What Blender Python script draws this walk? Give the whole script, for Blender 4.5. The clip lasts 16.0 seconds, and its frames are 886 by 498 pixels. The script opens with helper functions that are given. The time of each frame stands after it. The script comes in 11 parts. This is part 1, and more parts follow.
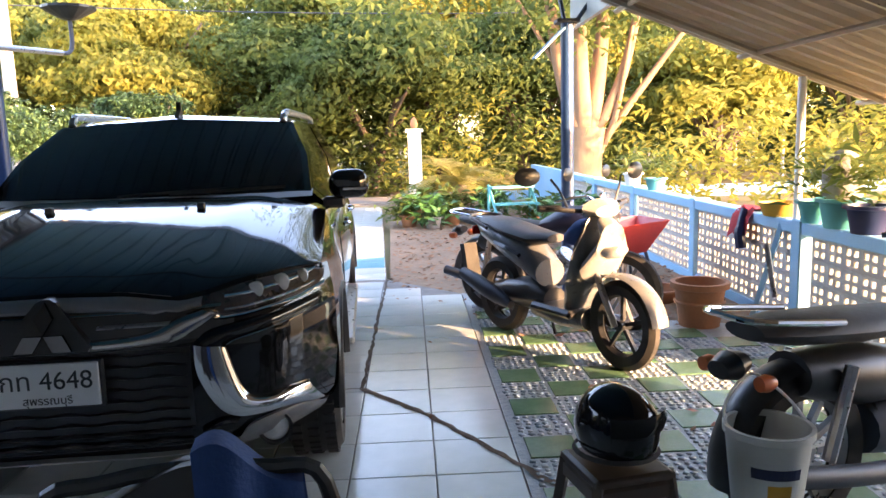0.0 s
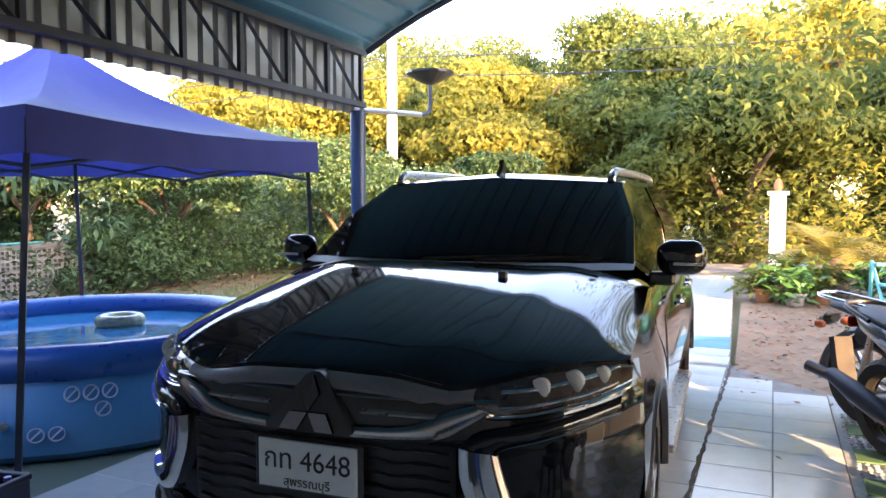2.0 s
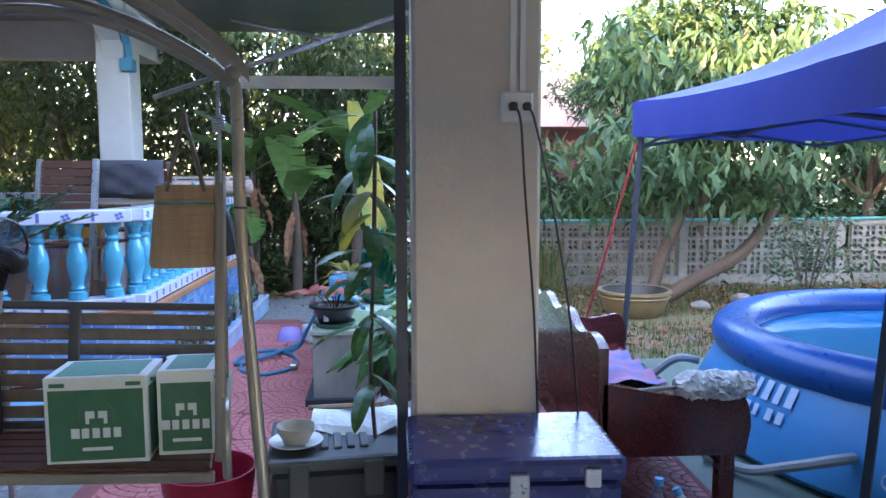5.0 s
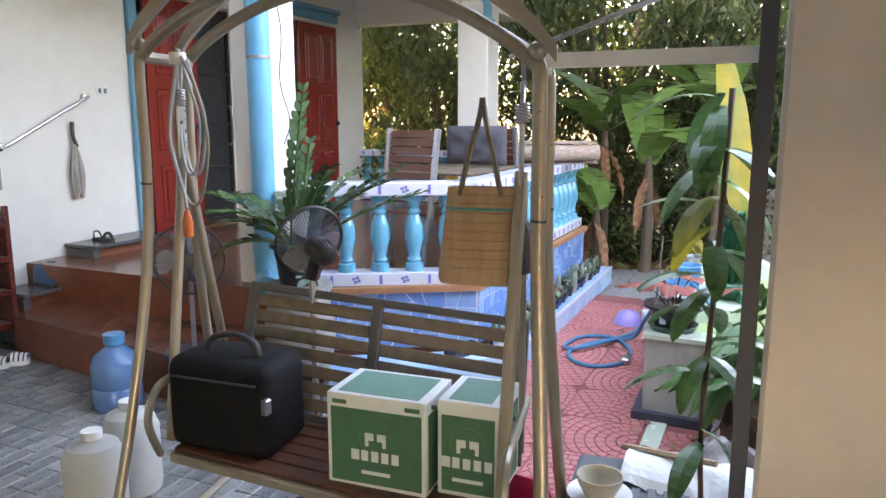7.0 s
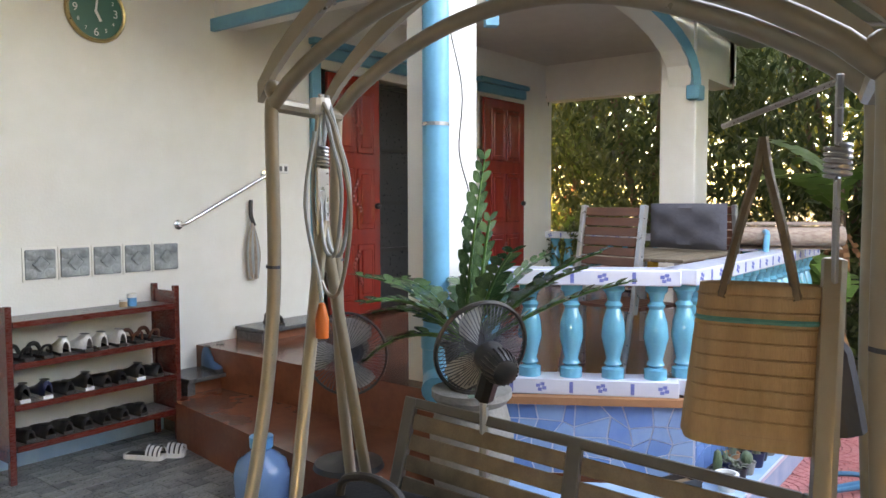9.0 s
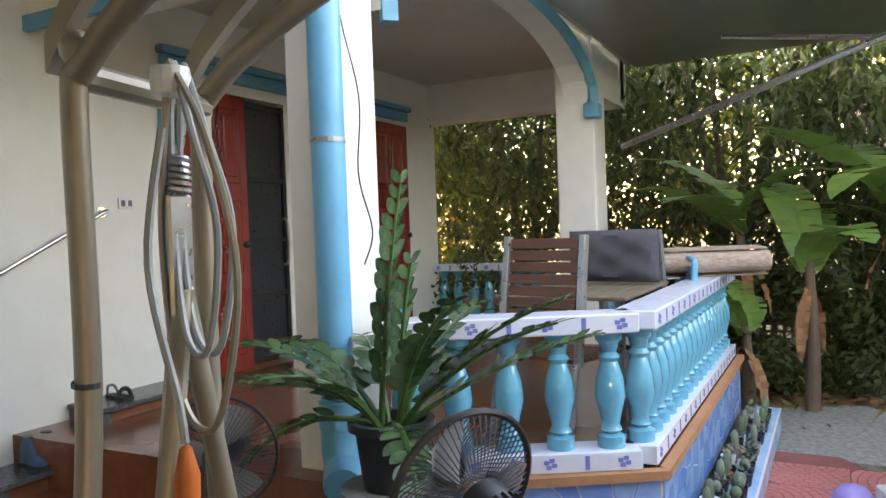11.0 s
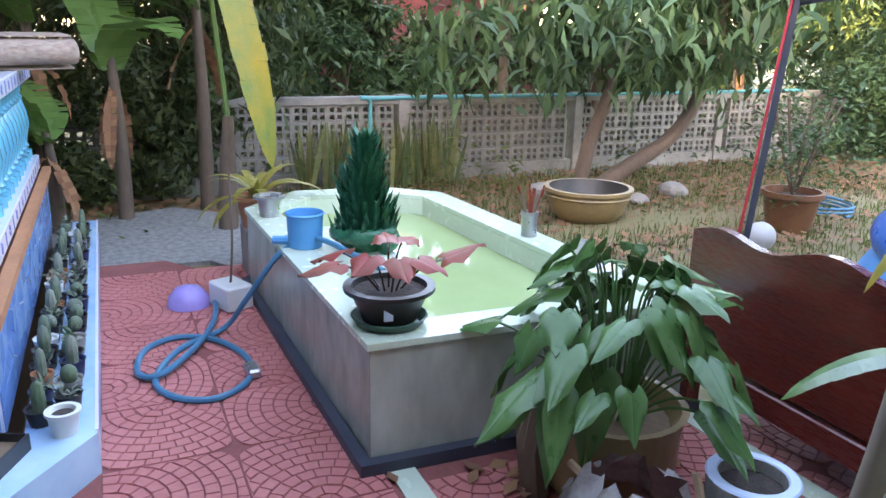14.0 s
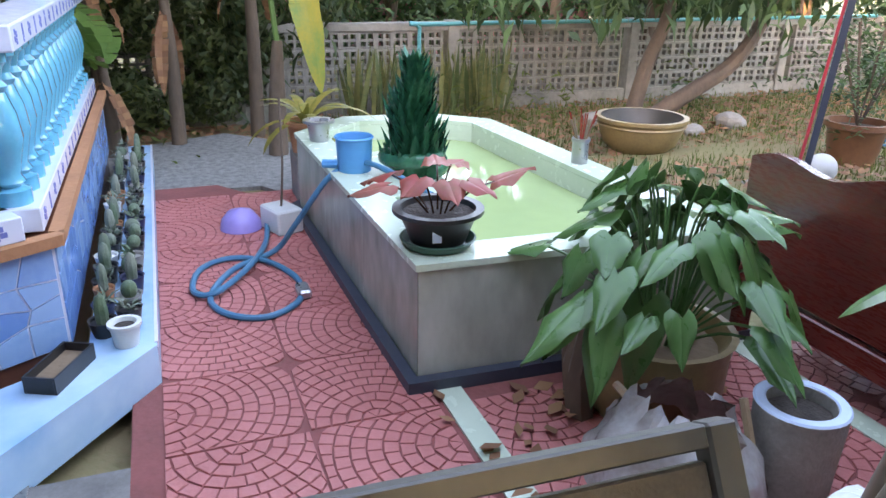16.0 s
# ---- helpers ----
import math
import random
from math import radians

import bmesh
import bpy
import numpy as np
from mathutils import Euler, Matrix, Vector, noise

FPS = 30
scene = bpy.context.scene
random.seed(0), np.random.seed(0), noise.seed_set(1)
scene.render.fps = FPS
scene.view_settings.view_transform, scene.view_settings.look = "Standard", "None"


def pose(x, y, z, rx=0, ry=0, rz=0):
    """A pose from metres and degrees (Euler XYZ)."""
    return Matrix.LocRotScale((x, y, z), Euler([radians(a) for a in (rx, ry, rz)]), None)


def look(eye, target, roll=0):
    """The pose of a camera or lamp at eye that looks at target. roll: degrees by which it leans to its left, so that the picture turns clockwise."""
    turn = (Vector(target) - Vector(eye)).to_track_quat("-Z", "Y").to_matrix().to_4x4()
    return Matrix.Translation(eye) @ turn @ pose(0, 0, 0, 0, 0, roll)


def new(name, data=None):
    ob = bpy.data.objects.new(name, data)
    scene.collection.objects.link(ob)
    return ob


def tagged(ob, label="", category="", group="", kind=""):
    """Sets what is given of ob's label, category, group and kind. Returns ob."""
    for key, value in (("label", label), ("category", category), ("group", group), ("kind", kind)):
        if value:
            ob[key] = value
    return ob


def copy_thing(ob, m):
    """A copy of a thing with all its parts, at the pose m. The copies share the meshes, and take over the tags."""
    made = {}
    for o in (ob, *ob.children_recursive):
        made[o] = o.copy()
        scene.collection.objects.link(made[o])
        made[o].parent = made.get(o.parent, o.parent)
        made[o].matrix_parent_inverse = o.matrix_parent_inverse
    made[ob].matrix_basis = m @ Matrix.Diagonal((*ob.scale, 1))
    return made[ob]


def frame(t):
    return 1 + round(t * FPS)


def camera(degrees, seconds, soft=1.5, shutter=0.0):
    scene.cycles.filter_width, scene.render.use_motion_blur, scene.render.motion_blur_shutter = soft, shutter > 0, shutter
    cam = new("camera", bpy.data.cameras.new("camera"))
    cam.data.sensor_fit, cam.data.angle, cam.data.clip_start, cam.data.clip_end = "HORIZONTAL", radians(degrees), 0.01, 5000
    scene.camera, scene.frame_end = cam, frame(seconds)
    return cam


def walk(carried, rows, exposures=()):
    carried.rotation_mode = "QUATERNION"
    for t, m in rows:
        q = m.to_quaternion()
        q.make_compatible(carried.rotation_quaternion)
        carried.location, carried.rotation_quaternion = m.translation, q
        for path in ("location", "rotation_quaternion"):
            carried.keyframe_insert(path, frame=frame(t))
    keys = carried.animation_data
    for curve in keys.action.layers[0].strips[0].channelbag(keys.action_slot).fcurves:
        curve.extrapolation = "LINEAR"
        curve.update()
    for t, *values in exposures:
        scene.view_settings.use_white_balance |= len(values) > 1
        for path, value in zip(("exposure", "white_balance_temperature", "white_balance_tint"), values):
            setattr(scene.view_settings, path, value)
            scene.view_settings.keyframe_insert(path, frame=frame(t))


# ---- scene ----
cam = camera(61.6, 16.0)
PATH = [
    (0, (0.088, 0.471, 1.473), (0.17, 2.448, 1.178), -1.7),
    (0.5, (0.043, 0.605, 1.464), (-0.083, 2.581, 1.189), -1.1),
    (1, (0.047, 0.773, 1.469), (-0.309, 2.726, 1.227), -0.8),
    (1.5, (0.129, 0.878, 1.487), (-0.444, 2.784, 1.291), -0.4),
    (2, (0.124, 1.064, 1.494), (-0.685, 2.889, 1.368), -0.1),
    (2.5, (0.067, 1.297, 1.454), (-1.018, 2.976, 1.389), 0.0),
    (3, (0.013, 1.382, 1.542), (-1.369, 2.825, 1.455), 0.8),
    (3.5, (-0.189, 1.548, 1.529), (-1.834, 2.682, 1.43), 0.3),
    (4, (-0.325, 1.677, 1.507), (-2.149, 2.485, 1.366), -0.3),
    (4.5, (-0.494, 1.757, 1.494), (-2.429, 2.233, 1.32), -0.4),
    (5, (-0.765, 1.821, 1.5), (-2.751, 1.947, 1.294), -0.1),
    (7.3, (-1.461, 1.872, 1.662), (-3.226, 0.98, 1.361), -0.1),
    (7.5, (-1.508, 1.83, 1.643), (-3.247, 0.878, 1.38), -0.1),
    (8, (-1.734, 1.728, 1.633), (-3.387, 0.624, 1.413), -0.2),
    (8.5, (-1.949, 1.642, 1.604), (-3.535, 0.431, 1.469), -0.2),
    (8.7, (-2.002, 1.567, 1.599), (-3.569, 0.331, 1.476), -0.1),
    (10.8, (-2.643, 0.832, 1.635), (-4.386, -0.148, 1.595), -2.0),
    (11, (-2.69, 0.786, 1.632), (-4.461, -0.142, 1.586), -2.1),
    (11.5, (-2.796, 0.619, 1.624), (-4.647, -0.131, 1.528), -2.0),
    (12, (-2.934, 0.507, 1.585), (-4.838, -0.083, 1.422), -1.8),
    (12.5, (-3.116, 0.418, 1.563), (-5.071, 0.068, 1.329), -0.9),
    (13, (-3.189, 0.44, 1.558), (-5.149, 0.594, 1.187), -0.7),
    (13.5, (-3.251, 0.518, 1.525), (-5.106, 1.086, 1.042), -0.4),
    (14, (-3.263, 0.533, 1.509), (-5.012, 1.326, 0.951), 1.3),
    (14.5, (-3.275, 0.527, 1.506), (-4.98, 1.375, 0.895), 2.7),
    (15, (-3.281, 0.51, 1.495), (-5.0, 1.293, 0.838), 2.2),
    (15.5, (-3.266, 0.514, 1.505), (-4.999, 1.231, 0.811), 1.6),
    (16, (-3.259, 0.523, 1.469), (-5.001, 1.182, 0.74), 1.0),
]
walk(cam, [(t, look(eye, target, roll)) for t, eye, target, roll in PATH], [(0, 4.0, 6800, 30), (2.0, 4.1, 6900, 30), (2.6, 4.1, 6700, 30), (3.5, 4.2, 6000, 26), (5.0, 4.5, 6100, 28), (7.3, 5.05, 8900, 32), (8.7, 4.83, 9600, 30), (11.0, 4.56, 9600, 26), (12.5, 4.66, 9200, 26), (14.0, 4.66, 7500, 30), (16.0, 4.72, 7900, 30)])

# ---- world, sun and exposure ----
SUN_EL, SUN_AZ = 11.0, 128.0   # the sun stands low, behind the walker and to his right
world = bpy.data.worlds.new("sky")
scene.world = world
world.use_nodes = True
wn = world.node_tree.nodes
sky = wn.new("ShaderNodeTexSky")
sky.sky_type, sky.sun_disc = "NISHITA", False
sky.sun_elevation, sky.sun_rotation = radians(SUN_EL), radians(SUN_AZ)
sky.air_density, sky.dust_density = 1.0, 1.0
world.node_tree.links.new(sky.outputs[0], wn["Background"].inputs[0])
wn["Background"].inputs[1].default_value = 0.15
sun = new("sun", bpy.data.lights.new("sun", "SUN"))
sun.data.energy, sun.data.angle, sun.data.color = 2.3, radians(0.6), (1.0, 0.66, 0.32)
sd = Vector((math.sin(radians(SUN_AZ)) * math.cos(radians(SUN_EL)), math.cos(radians(SUN_AZ)) * math.cos(radians(SUN_EL)), math.sin(radians(SUN_EL))))
sun.matrix_world = look(sd * 60, (0, 0, 0))

# ---- building helpers ----
RNG = np.random.default_rng(7)


def part(name, bm, material, parent=None, label="", smooth=False, kind=""):
    """Links a bmesh as one mesh object."""
    me = bpy.data.meshes.new(name)
    bmesh.ops.recalc_face_normals(bm, faces=bm.faces)
    bm.to_mesh(me)
    bm.free()
    for m in (material if isinstance(material, (list, tuple)) else [material]):
        me.materials.append(m)
    if smooth:
        me.polygons.foreach_set("use_smooth", [True] * len(me.polygons))
        try:
            me.set_sharp_from_angle(angle=radians(40))
        except Exception:
            pass
    ob = new(name, me)
    if parent is not None:
        ob.parent = parent
    return tagged(ob, label, kind=kind)


def thing(name, label, category, loc=(0, 0, 0), rz=0.0, group="", kind=""):
    ob = new(name)
    ob.empty_display_size = 0.1
    ob.matrix_basis = pose(*loc, 0, 0, rz)
    return tagged(ob, label, category, group, kind)


def solid(name, bm, material, label, category="", kind="", group="", smooth=False):
    return tagged(part(name, bm, material, None, "", smooth), label, category, group, kind)


def B():
    return bmesh.new()


def box(bm, x0, x1, y0, y1, z0, z1, m=None, bevel=0.0, seg=1):
    r = bmesh.ops.create_cube(bm, size=1.0)
    for v in r["verts"]:
        v.co = Vector(((x0 + x1) / 2 + v.co.x * (x1 - x0), (y0 + y1) / 2 + v.co.y * (y1 - y0), (z0 + z1) / 2 + v.co.z * (z1 - z0)))
    vs = r["verts"]
    if bevel:
        es = list({e for v in vs for e in v.link_edges})
        o = bmesh.ops.bevel(bm, geom=es, offset=bevel, segments=seg, affect="EDGES", profile=0.5)
        vs = list({v for f in o["faces"] for v in f.verts} | {v for v in vs if v.is_valid})
    if m is not None:
        bmesh.ops.transform(bm, matrix=m, verts=[v for v in vs if v.is_valid])
    return bm


def grid_faces(bm, rows, close_u=False, close_v=False, mat=0):
    """A skin over a list of rows of points."""
    vv = [[bm.verts.new(p) for p in row] for row in rows]
    n, k = len(vv), len(vv[0])
    for i in range(n if close_v else n - 1):
        for j in range(k if close_u else k - 1):
            a, b, c, d = vv[i][j], vv[i][(j + 1) % k], vv[(i + 1) % n][(j + 1) % k], vv[(i + 1) % n][j]
            try:
                f = bm.faces.new((a, b, c, d))
                f.material_index = mat
            except ValueError:
                pass
    return vv


def lathe(bm, prof, seg=20, m=None, mat=0, a0=0.0, a1=2 * math.pi):
    """Turns a profile of (radius, height) about z."""
    full = a1 - a0 > 6.28
    n = seg if full else seg + 1
    rows = []
    for r, z in prof:
        row = []
        for i in range(n):
            a = a0 + (a1 - a0) * i / seg
            p = Vector((max(r, 1e-4) * math.cos(a), max(r, 1e-4) * math.sin(a), z))
            row.append(m @ p if m else p)
        rows.append(row)
    grid_faces(bm, rows, close_u=full, mat=mat)
    return bm


def tube(bm, pts, r, seg=8, closed=False, cap=True, mat=0):
    """A round bar along points; r is one radius or one for each point."""
    pts = [Vector(p) for p in pts]
    n = len(pts)
    rs = r if isinstance(r, (list, tuple)) else [r] * n
    up = None
    rows = []
    for i, p in enumerate(pts):
        if closed:
            t = (pts[(i + 1) % n] - pts[i - 1]).normalized()
        else:
            t = (pts[min(i + 1, n - 1)] - pts[max(i - 1, 0)]).normalized()
        if up is None:
            up = Vector((0, 0, 1)) if abs(t.z) < 0.9 else Vector((1, 0, 0))
        s = t.cross(up).normalized()
        up = s.cross(t).normalized()
        rows.append([p + (s * math.cos(2 * math.pi * k / seg) + up * math.sin(2 * math.pi * k / seg)) * rs[i] for k in range(seg)])
    vv = grid_faces(bm, rows, close_u=True, close_v=closed, mat=mat)
    if cap and not closed:
        for row in (vv[0], vv[-1]):
            f = bm.faces.new(row)
            f.material_index = mat
    return bm


def smooth_path(pts, k=6):
    """Catmull-Rom through the points."""
    P = [Vector(p) for p in pts]
    out = []
    for i in range(len(P) - 1):
        a, b, c, d = P[max(i - 1, 0)], P[i], P[i + 1], P[min(i + 2, len(P) - 1)]
        for j in range(k):
            t = j / k
            out.append(0.5 * ((2 * b) + (c - a) * t + (2 * a - 5 * b + 4 * c - d) * t * t + (3 * b - a - 3 * c + d) * t ** 3))
    out.append(P[-1])
    return out


def prism(bm, poly, z0, z1, m=None, mat=0):
    """A polygon in x and y, raised from z0 to z1."""
    lo = [Vector((x, y, z0)) for x, y in poly]
    hi = [Vector((x, y, z1)) for x, y in poly]
    if m:
        lo, hi = [m @ p for p in lo], [m @ p for p in hi]
    a, b = [bm.verts.new(p) for p in lo], [bm.verts.new(p) for p in hi]
    n = len(poly)
    fs = [bm.faces.new(a[::-1]), bm.faces.new(b)] + [bm.faces.new((a[i], a[(i + 1) % n], b[(i + 1) % n], b[i])) for i in range(n)]
    for f in fs:
        f.material_index = mat
    return bm


def ball(bm, c, r, u=16, v=10, m=None):
    o = bmesh.ops.create_uvsphere(bm, u_segments=u, v_segments=v, radius=1.0)
    rr = r if isinstance(r, (tuple, list)) else (r, r, r)
    mm = Matrix.Translation(c) @ Matrix.Diagonal((*rr, 1))
    bmesh.ops.transform(bm, matrix=(m @ mm) if m else mm, verts=o["verts"])
    return bm


def arr_mesh(name, V, F, material, parent=None, label="", smooth=False, kind=""):
    """A mesh object from arrays of points and quads."""
    me = bpy.data.meshes.new(name)
    V, F = np.asarray(V, np.float32), np.asarray(F, np.int32)
    k = F.shape[1]
    me.vertices.add(len(V))
    me.vertices.foreach_set("co", V.ravel())
    me.loops.add(F.size)
    me.loops.foreach_set("vertex_index", F.ravel())
    me.polygons.add(len(F))
    me.polygons.foreach_set("loop_start", np.arange(0, F.size, k, dtype=np.int32))
    me.update(calc_edges=True)
    me.validate()
    me.materials.append(material)
    if smooth:
        me.polygons.foreach_set("use_smooth", [True] * len(me.polygons))
    ob = new(name, me)
    if parent is not None:
        ob.parent = parent
    return tagged(ob, label, kind=kind)


def leaves(centres, per, spread, length, width, droop=0.5, flat=0.35, fold=0.12):
    """Pointed leaves strewn round centres: arrays of points and quads."""
    C = np.asarray(centres, float)
    n = len(C) * per
    c = np.repeat(C, per, 0) + RNG.normal(0, 1, (n, 3)) * spread * np.array((1, 1, 0.75))
    az = RNG.uniform(0, 2 * np.pi, n)
    el = RNG.normal(-droop, flat, n)
    d = np.stack((np.cos(az) * np.cos(el), np.sin(az) * np.cos(el), np.sin(el)), 1)
    s = np.cross(d, np.array((0, 0, 1.0)) + RNG.normal(0, 0.5, (n, 3)))
    s /= np.linalg.norm(s, axis=1)[:, None] + 1e-6
    u = np.cross(s, d)
    L = (length * RNG.uniform(0.6, 1.3, n))[:, None]
    W = (width * RNG.uniform(0.7, 1.2, n))[:, None]
    p0 = c
    p1 = c + d * L * 0.45 + s * W * 0.5 + u * L * fold
    p2 = c + d * L - u * L * 0.06
    p3 = c + d * L * 0.45 - s * W * 0.5 + u * L * fold
    V = np.stack((p0, p1, p2, p3), 1).reshape(-1, 3)
    F = np.arange(n * 4).reshape(n, 4)
    return V, F


# ---- materials ----
def mat(name, c1, c2=None, scale=6.0, rough=0.5, metal=0.0, bump=0.0, bscale=40.0, fine=None, coat=0.0, trans=0.0, spec=0.5, rvar=0.1, per_object=0.0, island=0.0, backlit=0.0, detail=6.0, stretch=(1, 1, 1)):
    """A surface with two scales of variation in colour, gloss and relief."""
    m = bpy.data.materials.new(name)
    m.use_nodes = True
    nt = m.node_tree
    N, L = nt.nodes, nt.links
    p = N["Principled BSDF"]
    c2 = c2 or tuple(v * 0.8 for v in c1)
    tc = N.new("ShaderNodeTexCoord")
    mp = N.new("ShaderNodeMapping")
    mp.inputs["Scale"].default_value = stretch
    L.new(tc.outputs["Object"], mp.inputs[0])
    n1 = N.new("ShaderNodeTexNoise")
    n1.inputs["Scale"].default_value, n1.inputs["Detail"].default_value = scale, detail
    L.new(mp.outputs[0], n1.inputs["Vector"])
    n2 = N.new("ShaderNodeTexNoise")
    n2.inputs["Scale"].default_value, n2.inputs["Detail"].default_value = fine or scale * 9, 4.0
    L.new(mp.outputs[0], n2.inputs["Vector"])
    ad = N.new("ShaderNodeMath")
    ad.operation = "MULTIPLY_ADD"
    L.new(n2.outputs["Fac"], ad.inputs[0])
    ad.inputs[1].default_value = 0.4
    L.new(n1.outputs["Fac"], ad.inputs[2])
    fac = ad.outputs[0]
    if per_object or island:
        src = N.new("ShaderNodeObjectInfo").outputs["Random"] if per_object else N.new("ShaderNodeNewGeometry").outputs["Random Per Island"]
        a2 = N.new("ShaderNodeMath")
        a2.operation = "MULTIPLY_ADD"
        L.new(src, a2.inputs[0])
        a2.inputs[1].default_value = per_object or island
        L.new(fac, a2.inputs[2])
        a3 = N.new("ShaderNodeMath")
        a3.operation = "SUBTRACT"
        L.new(a2.outputs[0], a3.inputs[0])
        a3.inputs[1].default_value = (per_object or island) * 0.5
        fac = a3.outputs[0]
    rp = N.new("ShaderNodeValToRGB")
    rp.color_ramp.elements[0].position, rp.color_ramp.elements[1].position = 0.45, 0.95
    rp.color_ramp.elements[0].color, rp.color_ramp.elements[1].color = (*c1, 1), (*c2, 1)
    L.new(fac, rp.inputs[0])
    L.new(rp.outputs[0], p.inputs["Base Color"])
    mr = N.new("ShaderNodeMapRange")
    mr.inputs["To Min"].default_value, mr.inputs["To Max"].default_value = max(rough - rvar, 0.02), min(rough + rvar, 1)
    L.new(n2.outputs["Fac"], mr.inputs["Value"])
    L.new(mr.outputs[0], p.inputs["Roughness"])
    p.inputs["Metallic"].default_value = metal
    p.inputs["Coat Weight"].default_value = coat
    p.inputs["Coat Roughness"].default_value = 0.04
    p.inputs["Transmission Weight"].default_value = trans
    p.inputs["Specular IOR Level"].default_value = spec
    if bump:
        n3 = N.new("ShaderNodeTexNoise")
        n3.inputs["Scale"].default_value, n3.inputs["Detail"].default_value = bscale, 5.0
        L.new(mp.outputs[0], n3.inputs["Vector"])
        b = N.new("ShaderNodeBump")
        b.inputs["Strength"].default_value, b.inputs["Distance"].default_value = bump, 0.01
        L.new(n3.outputs["Fac"], b.inputs["Height"])
        L.new(b.outputs[0], p.inputs["Normal"])
    if backlit:
        t = N.new("ShaderNodeBsdfTranslucent")
        L.new(rp.outputs[0], t.inputs[0])
        mx = N.new("ShaderNodeMixShader")
        mx.inputs[0].default_value = backlit
        L.new(p.outputs[0], mx.inputs[1])
        L.new(t.outputs[0], mx.inputs[2])
        L.new(mx.outputs[0], N["Material Output"].inputs[0])
    return m


